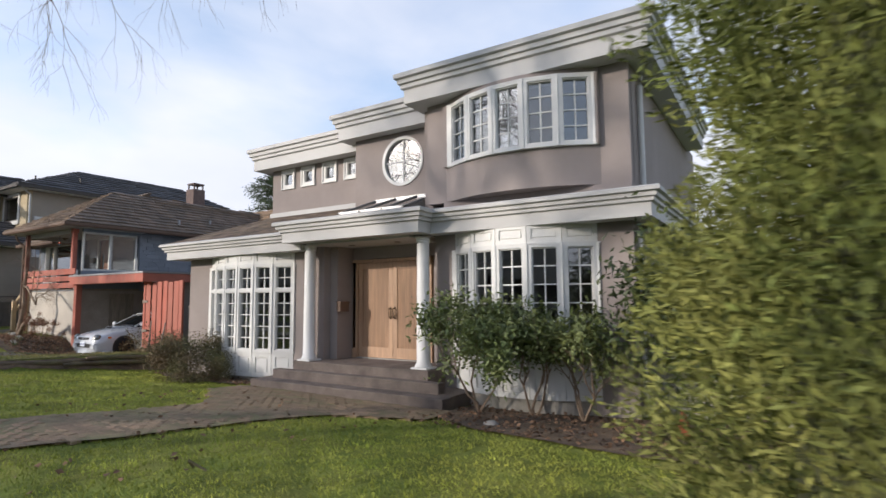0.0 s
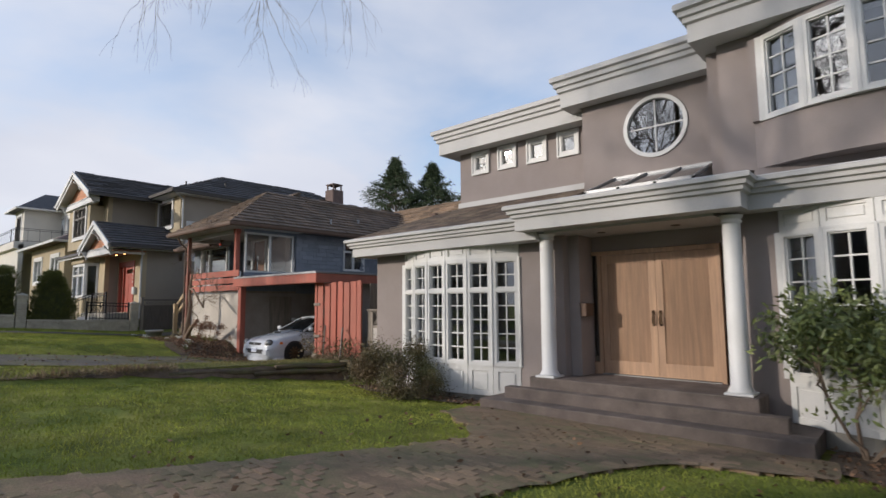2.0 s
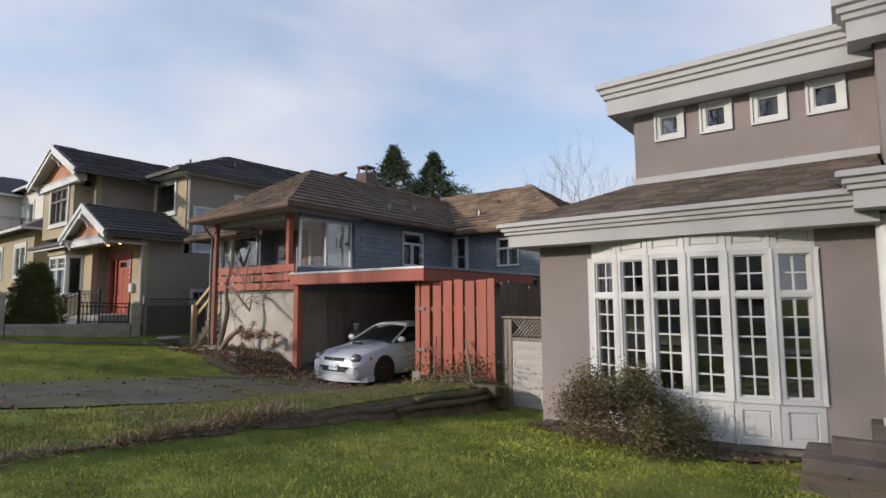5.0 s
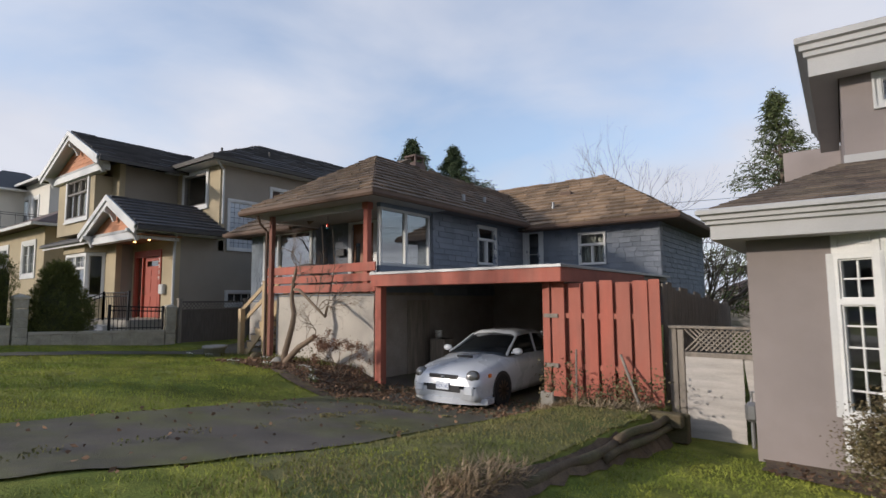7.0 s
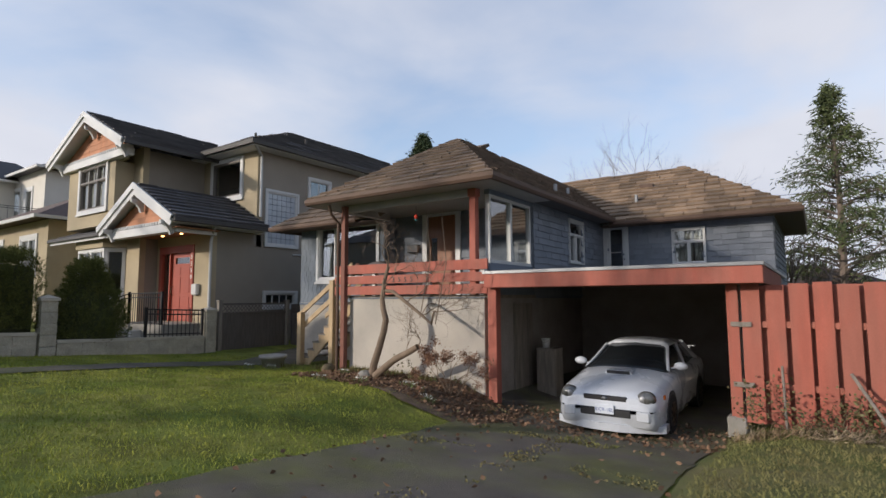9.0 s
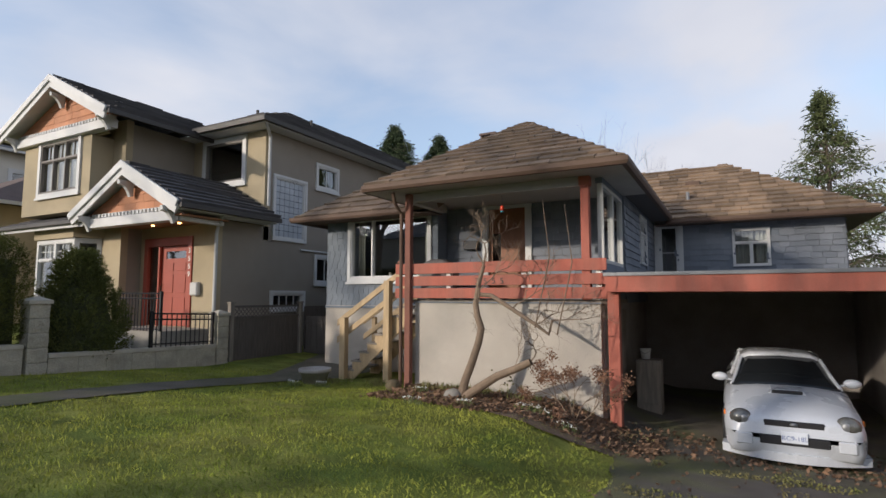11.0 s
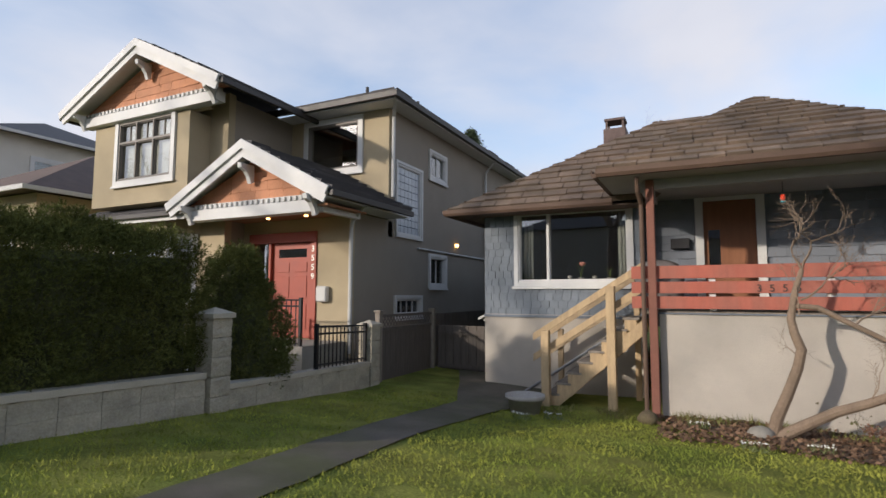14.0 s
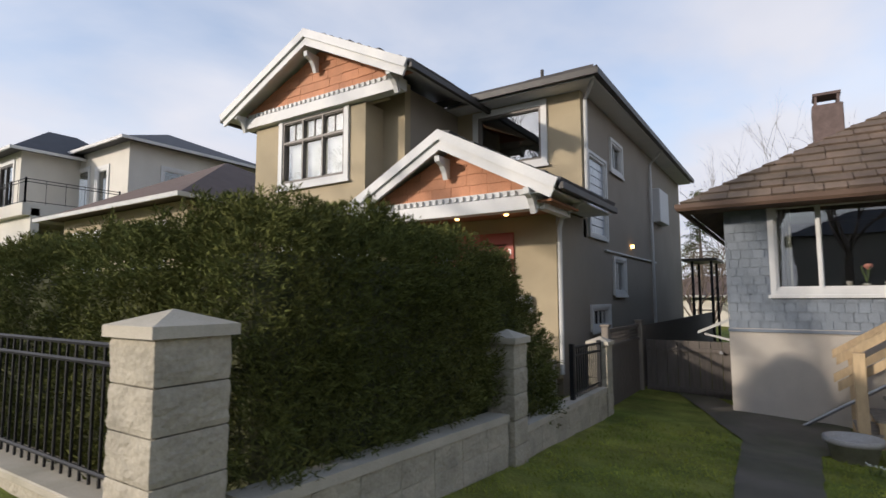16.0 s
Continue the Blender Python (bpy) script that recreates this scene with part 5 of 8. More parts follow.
# ---- the tan stucco house with gables ----
gabled = thing("house", "two-storey olive-tan stucco house with white gables and red door", "house", (-34, 15, 0.7))
GC = 0.4
stucco_shell(gabled, [
    ("y", 8.1, 0.2, -37.8, -34.2, 4.45, 6.5, [(-36.78, -34.78, 5.0, 6.5)]),
    ("x", -34.4, 0.2, 8.3, 8.7, 4.45, 6.5, []),
    ("x", -37.8, 0.2, 8.3, 8.7, 4.45, 6.5, []),
    ("y", 8.7, 0.2, -38.0, -33.6, GC, 7.0, [(-37.2, -34.6, 1.9, 3.6), (-36.9, -34.9, 4.8, 6.4)]),
    ("y", 10.9, 0.2, -33.6, -30.45, 3.6, 6.9, [(-33.0, -31.36, 5.45, 6.68)]),
    ("y", 9.3, 0.2, -33.6, -30.45, 0.8, 3.95, [(-33.36, -31.36, 1.16, 3.58)]),
    ("x", -38.0, 0.2, 8.9, 22.8, GC, 6.9, []),
    ("y", 22.8, 0.2, -38.0, -30.45, GC, 6.9, []),
], STUCCO_C)
# side walls away from the sun, in the stucco darkened as shade
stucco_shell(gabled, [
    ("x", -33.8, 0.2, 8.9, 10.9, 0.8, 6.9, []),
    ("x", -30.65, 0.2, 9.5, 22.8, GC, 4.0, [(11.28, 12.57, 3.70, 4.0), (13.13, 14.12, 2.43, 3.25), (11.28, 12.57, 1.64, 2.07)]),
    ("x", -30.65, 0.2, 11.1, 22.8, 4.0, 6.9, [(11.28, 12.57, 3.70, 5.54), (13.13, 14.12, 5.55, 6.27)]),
], STUCCO_C_SHADE)
part("bay_floor", box(-37.8, -34.2, 8.1, 8.7, 4.38, 4.45), STUCCO_C, gabled)
# rooms coloured dark so that they look unlit behind the panes
part("partition", box(-37.8, -30.7, 13.9, 14.0, 1.0, 6.9), SHADE_TONE, gabled)
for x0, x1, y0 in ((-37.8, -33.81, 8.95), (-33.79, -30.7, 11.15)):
    part("floor", box(x0, x1, y0, 22.8, 3.9, 4.0), SHADE_TONE, gabled)
    part("ceiling", box(x0, x1, y0, 22.8, 6.75, 6.8), SHADE_TONE, gabled)
window(gabled, (-36.78, 8.1), (-34.78, 8.1), 5.0, 6.5, [(0.05, 0.66, 5.05, 5.95, 1, 1), (0.70, 1.30, 5.05, 5.95, 1, 1), (1.34, 1.95, 5.05, 5.95, 1, 1), (0.05, 0.66, 6.0, 6.45, 2, 1), (0.70, 1.30, 6.0, 6.45, 2, 1), (1.34, 1.95, 6.0, 6.45, 2, 1)], material=TAUPE_FRAME, trim=0.13, trim_mat=WHITE, sill=0.05, label="dark-framed upper window with white casing")
solid("roller_blind", box(-36.73, -34.83, 8.24, 8.26, 5.02, 6.48), CURTAIN, "pale blind drawn behind the upper window", "blind")
window(gabled, (-33.0, 10.9), (-31.36, 10.9), 5.45, 6.68, [(0.05, 1.59, 5.50, 6.63, 1, 1)], material=TAUPE_FRAME, trim=0.14, trim_mat=WHITE, sill=0.05, label="dark-framed window that mirrors the low sun")
# ground-floor bay window
bay_pts = [(-37.3, 8.7), (-36.9, 8.2), (-34.9, 8.2), (-34.5, 8.7)]
for i, (p, q) in enumerate(zip(bay_pts, bay_pts[1:])):
    ln = math.dist(p, q)
    if i == 1:
        lights = [(0.1, 0.95, 2.0, 3.0, 1, 1), (1.05, ln - 0.1, 2.0, 3.0, 1, 1), (0.1, 0.95, 3.06, 3.5, 3, 2), (1.05, ln - 0.1, 3.06, 3.5, 3, 2)]
    else:
        lights = [(0.1, ln - 0.1, 2.0, 3.5, 1, 1)]
    window(gabled, p, q, 1.88, 3.62, lights, material=WHITE, label="white bay window with dark panes")
    panel_piece(gabled, p, q, 0.8, 1.87, STUCCO_C, "bay_panel", 0.02)
part("bay_head", plan_prism([(-37.4, 8.69), (-36.95, 8.1), (-34.85, 8.1), (-34.4, 8.69)], 3.63, 3.95), STUCCO_C, gabled)
# lower roof strip under the upper bay
part("pent_roof", prism([(-38.6, 7.85, 4.05), (-33.9, 7.85, 4.05), (-33.9, 8.7, 4.38), (-38.6, 8.7, 4.38)], (0, 0, -0.08)), ROOF_DARK, gabled)
covering([(-38.6, 7.85, 4.05), (-33.9, 7.85, 4.05), (-33.9, 8.7, 4.38), (-38.6, 8.7, 4.38)], 0.4, 0.3, 0.02, ROOF_DARK, gabled, "roof_tiling", lift=0.03, seed=60)
part("gutter", box(-38.6, -33.9, 7.76, 7.85, 3.95, 4.06, 0.01), DARK_FRAME, gabled)
part("fascia", box(-38.55, -33.95, 7.86, 7.89, 3.86, 3.96), WHITE, gabled)


def gable(parent, apex, left, right, y0, y_back, wall_y, beam_z, soffit):
    """A gabled roof end: rake boards, shake triangle, beam with dentils, knee brackets."""
    ax, az = apex
    (lx, lz), (rx, rz) = left, right
    for (ex, ez) in (left, right):
        d = Vector((ax - ex, 0, az - ez)).normalized()
        nrm = Vector((-d.z, 0, d.x)) if d.x > 0 else Vector((d.z, 0, -d.x))
        nrm = nrm if nrm.z > 0 else -nrm
        for dep, y, h0, h1 in ((0.05, y0, -0.29, -0.02), (0.05, y0 - 0.05, -0.13, 0.045)):
            a, b = Vector((ex, y, ez)), Vector((ax, y, az))
            part("rake_board", prism([a + nrm * h0, b + Vector((0, 0, h0 / nrm.z)), b + Vector((0, 0, h1 / nrm.z)), a + nrm * h1], (0, dep, 0)), WHITE, parent, "white rake board")
        a, b, c, e = Vector((ex, y0 - 0.02, ez)), Vector((ex, y_back, ez)), Vector((ax, y_back, az)), Vector((ax, y0 - 0.02, az))
        quad = [a, b, c, e] if ex > ax else [b, a, e, c]
        part("roof", prism([p + nrm * 0.002 for p in quad], nrm * -0.07), ROOF_DARK, parent, "dark tiled roof slope")
        inset = [p + nrm * 0.004 + Vector((0, 0.09 if p.y < y0 + 0.1 else 0, 0)) for p in quad]
        covering(inset, 0.9, 0.30, 0.02, ROOF_DARK, parent, "roof_tiling", lift=0.065, seed=61, gap=0.002)
        sgn = 1 if ex > ax else -1
        part("gutter", box(min(ex, ex + 0.09 * sgn), max(ex, ex + 0.09 * sgn), y0 + 0.02, y_back, ez - 0.13, ez - 0.01, 0.008), DARK_FRAME, parent)
        part("soffit", prism([p - nrm * 0.08 for p in (a + Vector((0, 0.06, 0)), b, c, e + Vector((0, 0.06, 0)))], nrm * -0.012), WHITE, parent)
    # triangle of shakes above the beam
    k = (beam_z + 0.42 - lz) / (az - lz)
    tl, tr = lx + (ax - lx) * k + 0.1, rx + (ax - rx) * k - 0.1
    tri = [Vector((tl, wall_y, beam_z + 0.36)), Vector((tr, wall_y, beam_z + 0.36)), Vector((ax, wall_y, az - 0.3))]
    part("gable_wall", prism(tri, (0, 0.1, 0)), CEDAR_SHAKE, parent)
    covering(tri, 0.45, 0.2, 0.012, CEDAR_SHAKE, parent, "gable_siding", lift=0.015, ragged=0.3, seed=62)
    b0, b1 = lx + 0.45, rx - 0.45
    part("beam", box(b0, b1, wall_y - 0.16, wall_y + 0.1, beam_z, beam_z + 0.24, 0.006), WHITE, parent, "white gable beam")
    part("dentil_band", box(b0 + 0.1, b1 - 0.1, wall_y - 0.08, wall_y + 0.1, beam_z + 0.242, beam_z + 0.37), WHITE, parent)
    n = int((b1 - b0 - 0.3) / 0.15)
    dent = cloud_mesh("dentil", [(x, y, z) for x in (0, 0.08) for y in (0, 0.06) for z in (0, 0.09)], [(0, 1, 3, 2), (4, 6, 7, 5), (0, 4, 5, 1), (2, 3, 7, 6), (0, 2, 6, 4), (1, 5, 7, 3)], WHITE)
    for i in range(n):
        ob = part("dentil", dent, WHITE, parent)
        ob.location = (b0 + 0.17 + i * 0.15, wall_y - 0.14, beam_z + 0.26)
    for x, z in ((b0 + 0.02, beam_z + 0.25), (b1 - 0.12, beam_z + 0.25), (ax - 0.05, az - 0.52)):
        y1 = wall_y - 0.16
        pr = [(x, y1 + 0.08, z - 0.30), (x, y1, z - 0.34), (x, y1 - 0.06, z - 0.20), (x, y1 - 0.14, z - 0.10), (x, y1 - 0.28, z - 0.04), (x, y1 - 0.30, z + 0.06), (x, y1 + 0.08, z + 0.06)]
        part("bracket", prism(pr, (0.10, 0, 0)), WHITE, parent, "curved white knee bracket")


gable(gabled, (-35.6, 8.28), (-38.58, 6.86), (-32.72, 6.86), 7.62, 12.5, 8.1, 6.53, WHITE)
gable(gabled, (-32.07, 5.36), (-34.36, 4.14), (-29.8, 4.17), 7.72, 10.9, 8.1, 3.80, WHITE)
part("wall", prism([(-37.7, 8.2, 6.5), (-33.65, 8.2, 6.5), (-35.6, 8.2, 8.0)], (0, 0.1, 0)), STUCCO_C, gabled)
WOOD_SOFFIT = surface("cedar_soffit", (0.30, 0.14, 0.07), 0.7, 0.12, 3, 40, 0.05, stretch=(6, 1, 6))
part("porch_ceiling", box(-34.2, -30.0, 7.95, 9.3, 3.90, 3.94), WOOD_SOFFIT, gabled, "stained wood porch ceiling")
part("porch_beam", box(-30.30, -30.16, 8.05, 9.3, 3.80, 3.897), WHITE, gabled)
GLOW = lamp_material("warm_lamp", (1.0, 0.55, 0.18), 9.0)
for x in (-32.35, -31.25):
    part("porch_light", tube([(x, 8.8, 3.865), (x, 8.8, 3.899)], 0.042, 14), GLOW, gabled, "small warm porch downlight")
part("side_light", tube([(-30.44, 14.9, 3.7), (-30.36, 14.9, 3.7)], 0.05, 10), GLOW, gabled)
part("soffit", box(-30.42, -29.86, 7.76, 10.9, 4.02, 4.045), WHITE, gabled)
# main roof
EA, RI = 7.02, 8.6
roofs = [[(-34.6, 10.35, EA), (-29.95, 10.35, EA), (-32.6, 14.0, RI), (-35.6, 14.0, RI)],
         [(-29.95, 10.35, EA), (-29.95, 23.2, EA), (-32.6, 20.0, RI), (-32.6, 14.0, RI)],
         [(-29.95, 23.2, EA), (-38.5, 23.2, EA), (-35.6, 20.0, RI), (-32.6, 20.0, RI)],
         [(-38.5, 23.2, EA), (-38.5, 12.0, EA), (-35.6, 14.0, RI), (-35.6, 20.0, RI)],
         [(-32.6, 14.0, RI), (-32.6, 20.0, RI), (-35.6, 20.0, RI), (-35.6, 14.0, RI)]]
for i, pl in enumerate(roofs):
    nrm = (Vector(pl[1]) - Vector(pl[0])).cross(Vector(pl[2]) - Vector(pl[1])).normalized()
    part("roof", prism(pl, nrm * -0.07), ROOF_DARK, gabled, "dark tiled roof slope")
    if i < 2:
        covering(pl, 0.9, 0.30, 0.02, ROOF_DARK, gabled, "roof_tiling", lift=0.065, seed=70 + i, gap=0.002)
part("gutter", sweep([(0, EA - 0.13), (0.10, EA - 0.13), (0.11, EA), (0, EA)], [(-33.0, 10.35), (-29.95, 10.35), (-29.95, 23)]), DARK_FRAME, gabled)
part("soffit", box(-34.4, -29.97, 10.37, 10.9, EA - 0.16, EA - 0.132), WHITE, gabled)
part("soffit", box(-30.44, -29.97, 10.9, 23, EA - 0.16, EA - 0.132), WHITE, gabled)
for x, y, z in ((-31.6, 11.6, 7.5), (-31.0, 13.4, 7.6)):
    part("vent_pipe", tube([(x, y, z - 0.3), (x, y, z + 0.35)], 0.045, 8), DARK_FRAME, gabled)
# side windows
GB = surface("glass_block", (0.42, 0.46, 0.50), 0.15, 0.1, 3, 20, 0.3, bump_scale=14, spec=0.8)
gbw = window(gabled, (-30.45, 11.28), (-30.45, 12.57), 3.70, 5.54, [(0.05, 1.24, 3.75, 5.49, 1, 1)], trim=0.07, label="tall glass-block stair window")
for i in range(6):
    for j in range(9):
        part("glass_block", box(-30.52, -30.47, 11.337 + i * 0.197, 11.524 + i * 0.197, 3.758 + j * 0.192, 3.94 + j * 0.192, 0.008), GB, gbw)
for y0, y1, z0, z1, c in ((13.13, 14.12, 5.55, 6.27, 2), (13.13, 14.12, 2.43, 3.25, 2), (11.28, 12.57, 1.64, 2.07, 4)):
    window(gabled, (-30.45, y0), (-30.45, y1), z0, z1, [(0.05, y1 - y0 - 0.05, z0 + 0.05, z1 - 0.05, c, 1)], trim=0.08, sill=0.04, label="small white side window")
part("side_bay", box(-30.45, -30.2, 17.9, 19.3, 4.75, 5.85, 0.02), WHITE, gabled, "white oriel on the side wall")
part("conduit", tube([(-30.42, 12.4, 3.42), (-30.42, 18, 3.42)], 0.03, 6), DOWNSPOUT, gabled)
part("downspout", tube([(-30.0, 10.45, 6.9), (-30.36, 10.98, 6.65), (-30.38, 11.0, 4.6)], 0.045, 8), DOWNSPOUT, gabled, "grey downspout")
part("downspout", tube([(-29.86, 9.05, 4.05), (-30.3, 9.24, 3.8), (-30.36, 9.24, 3.6), (-30.36, 9.24, 0.9)], 0.045, 8), DOWNSPOUT, gabled, "grey downspout")
part("downspout", tube([(-29.95, 17.2, 6.9), (-30.36, 17.3, 6.5), (-30.36, 17.3, 1.0)], 0.045, 8), DOWNSPOUT, gabled, "grey downspout")
# red front door
sur = bmesh.new()
for q in ((-33.38, -33.22, 1.16, 3.6), (-32.74, -32.68, 1.16, 3.36), (-31.48, -31.33, 1.16, 3.6), (-33.22, -31.48, 3.37, 3.6)):
    bm_box(sur, q[0], q[1], 9.26, 9.38, q[2], q[3])
part("door_frame", sur, RED_DOOR, gabled, "red door surround")
part("sidelight", box(-33.22, -32.74, 9.35, 9.36, 1.2, 3.36), GLASS, gabled)
leaf = holed("y", 9.34, 0.05, -32.675, -31.485, 1.18, 3.35, [(-32.5, -31.66, 3.02, 3.22)])
raised = []
for x0, x1 in ((-32.54, -32.16), (-32.02, -31.64)):
    for z0, z1 in ((1.38, 1.95), (2.08, 2.58), (2.68, 2.9)):
        raised.append(box(x0, x1, 9.325, 9.338, z0, z1, 0.004))
rdoor = part("door", leaf, RED_DOOR, gabled, "red panelled front door")
for r_ in raised:
    part("door_panel", r_, RED_DOOR, rdoor)
part("pane", box(-32.5, -31.66, 9.355, 9.361, 3.02, 3.22), GLASS, rdoor)
part("door_handle", tube([(-32.6, 9.33, 2.0), (-32.6, 9.27, 2.05), (-32.6, 9.27, 2.25), (-32.6, 9.33, 2.3)], 0.015, 8), BRONZE, rdoor)
NUM = surface("silver_number", (0.7, 0.68, 0.62), 0.4, 0.05, 5, 40, 0, metal=0.4)
for i, ch in enumerate("3559"):
    letters(ch, (-31.41, 9.25, 3.14 - 0.21 * i), 0.19, NUM, gabled)
part("hall", box(-33.5, -31.2, 10.6, 10.7, 1.1, 3.7), SHADE_TONE, gabled)
part("porch_floor", box(-34.0, -30.5, 7.9, 9.3, 0.5, 1.15), CONCRETE, gabled)
STEP_GREY = surface("pale_step_stone", (0.52, 0.50, 0.47), 0.85, 0.08, 3, 60, 0.1)
for i in range(3):
    part("step", box(-33.4 + 0.0, -31.6, 7.9 - 0.3 * (i + 1), 7.9 - 0.3 * i, 0.4, 1.12 - 0.15 * (i + 1), 0.01), STEP_GREY, gabled)
solid("mailbox", box(-31.25, -30.95, 9.16, 9.297, 2.0, 2.35, 0.03), DOWNSPOUT, "rounded grey mailbox on the tan wall", "mailbox")


def railing(name, label, pts, base, top, gap=0.12, group=""):
    """Iron railing along plan points with a foot and top height at each."""
    r = thing(name, label, "railing", (*pts[0], base[0]), group)
    for (p, q), (b0, b1), (t0, t1) in zip(zip(pts, pts[1:]), zip(base, base[1:]), zip(top, top[1:])):
        ln = math.dist(p, q)
        for f in (0.0, 0.12):
            part("rail", tube([(*p, t0 - f), (*q, t1 - f)], 0.018, 6), IRON, r)
        part("rail", tube([(*p, b0 + 0.08), (*q, b1 + 0.08)], 0.016, 6), IRON, r)
        n = max(2, int(ln / gap))
        for i in range(n + 1):
            k = i / n
            x, y = p[0] + (q[0] - p[0]) * k, p[1] + (q[1] - p[1]) * k
            big_ = i in (0, n)
            part("newel" if big_ else "baluster", box(x - (0.03 if big_ else 0.008), x + (0.03 if big_ else 0.008), y - (0.03 if big_ else 0.008), y + (0.03 if big_ else 0.008), b0 + (b1 - b0) * k, t0 + (t1 - t0) * k + (0.05 if big_ else 0)), IRON, r)
    return r


railing("railing", "black iron stair railing at the red door", [(-33.0, 6.9), (-32.4, 7.9), (-30.6, 7.95)], [0.75, 1.12, 1.12], [1.6, 2.05, 2.05])
railing("railing", "black iron railing between the block pillars", [(-29.34, 6.9), (-29.46, 8.5)], [0.9, 0.85], [1.62, 1.56])


# ---- block wall, pillars and side fences ----
def pillar(x, y, z0, z1, w, label):
    p = thing("pillar", label, "pillar", (x, y, z0), group="block pillars")
    n = max(2, round((z1 - 0.12 - z0) / 0.25))
    for i in range(n):
        a, b = z0 + (z1 - 0.12 - z0) * i / n, z0 + (z1 - 0.12 - z0) * (i + 1) / n
        bm = box(x - w / 2, x + w / 2, y - w / 2, y + w / 2, a + 0.004, b - 0.004)
        bmesh.ops.subdivide_edges(bm, edges=bm.edges[:], cuts=6, use_grid_fill=True)
        for v in bm.verts:
            if a + 0.02 < v.co.z < b - 0.02:
                d = Vector((v.co.x - x, v.co.y - y, 0))
                v.co += d.normalized() * (0.006 + 0.011 * noise.noise(v.co * 9) + 0.007 * noise.noise(v.co * 27))
        part("block", bm, BLOCK, p)
    cap = bmesh.new()
    h = w / 2 + 0.035
    lo = [cap.verts.new((x + sx * h, y + sy * h, z1 - 0.12)) for sx, sy in ((-1, -1), (1, -1), (1, 1), (-1, 1))]
    up = [cap.verts.new((x + sx * h, y + sy * h, z1 - 0.06)) for sx, sy in ((-1, -1), (1, -1), (1, 1), (-1, 1))]
    tip = cap.verts.new((x, y, z1 + 0.02))
    cap.faces.new(lo[::-1])
    for i in range(4):
        cap.faces.new((lo[i], lo[(i + 1) % 4], up[(i + 1) % 4], up[i]))
        cap.faces.new((up[i], up[(i + 1) % 4], tip))
    part("cap", cap, BLOCK_CAP, p, "pyramid-topped cast cap")
    return p


PX = -29.25
pillar(-29.5, 1.29, 0.72, 2.24, 0.41, "split-face block pillar with a pyramid cap")
pillar(PX, 4.72, 0.6, 1.97, 0.30, "split-face block pillar with a pyramid cap")
pillar(-29.5, 8.72, 0.2, 1.64, 0.30, "split-face block pillar with a pyramid cap")
bwall = thing("block_wall", "low tan split-face block wall stained grey", "garden wall", (PX, 4.5, 0.5))
for y0, y1, ztop0, ztop1, slant in ((1.53, 4.53, 1.27, 1.17, 0.0), (4.91, 8.53, 0.98, 0.86, -0.058)):
    n = 7
    for i in range(n):
        a, b = y0 + (y1 - y0) * i / n, y0 + (y1 - y0) * (i + 1) / n
        zt = ztop0 + (ztop1 - ztop0) * (i + 0.5) / n
        for r in range(4):
            off = 0.0
            bm = box(PX - 0.1, PX + 0.1, a + 0.003, b - 0.003, zt - 0.07 - 0.2 * (r + 1), zt - 0.073 - 0.2 * r)
            bmesh.ops.subdivide_edges(bm, edges=bm.edges[:], cuts=2, use_grid_fill=True)
            for v in bm.verts:
                if v.co.x > PX + 0.09:
                    v.co.x += 0.012 * noise.noise(v.co * 7)
            for v in bm.verts:
                v.co.x += slant * (v.co.y - y0)
            part("block", bm, BLOCK, bwall)
    dx = slant * (y1 - y0)
    part("coping", prism([(PX - 0.12, y0, ztop0 - 0.07), (PX + 0.115, y0, ztop0 - 0.07), (PX + 0.115 + dx, y1, ztop1 - 0.07), (PX - 0.12 + dx, y1, ztop1 - 0.07)], (0, 0, 0.07)), BLOCK_CAP, bwall)
fwall = thing("block_wall", "low tan block wall along the sidewalk", "garden wall", (-33, 1.4, 0.6))
for i in range(18):
    for r in range(3):
        x1 = -29.76 - 0.4 * i - (0.2 if r % 2 else 0)
        bm = box(x1 - 0.394, x1, 1.28, 1.52, 1.05 - 0.2 * (r + 1), 1.047 - 0.2 * r)
        bmesh.ops.subdivide_edges(bm, edges=bm.edges[:], cuts=2, use_grid_fill=True)
        for v in bm.verts:
            if v.co.y < 1.29:
                v.co.y += 0.015 * noise.noise(v.co * 8)
        part("block", bm, BLOCK, fwall)
part("coping", box(-37.5, -29.76, 1.25, 1.62, 1.05, 1.11, 0.01), BLOCK_CAP, fwall)
railing("railing", "black iron fence on the block wall", [(-29.78, 1.40), (-33.0, 1.42), (-36.5, 1.42)], [1.13, 1.13, 1.13], [2.02, 2.02, 2.02], gap=0.13)
tanfence = thing("fence", "dark brown side fence with lattice top", "fence", (-29.2, 9.5, 0.5))
for y in (9.0, 11.4):
    fp = box(-29.56, -29.44, y, y + 0.12, 0.1, 1.80, 0.008)
    bm_box(fp, -29.58, -29.42, y - 0.02, y + 0.14, 1.80, 1.84, 0.008)
    part("post", fp, GREY_WOOD, tanfence)
for i in range(11):
    part("board", box(-29.53, -29.505, 9.13 + i * 0.206, 9.33 + i * 0.206, 0.12, 1.42), DARK_FENCE, tanfence)
part("rail", box(-29.54, -29.48, 9.12, 11.4, 1.42, 1.48), DARK_FENCE, tanfence)
part("rail", box(-29.54, -29.48, 9.12, 11.4, 1.70, 1.75), DARK_FENCE, tanfence)
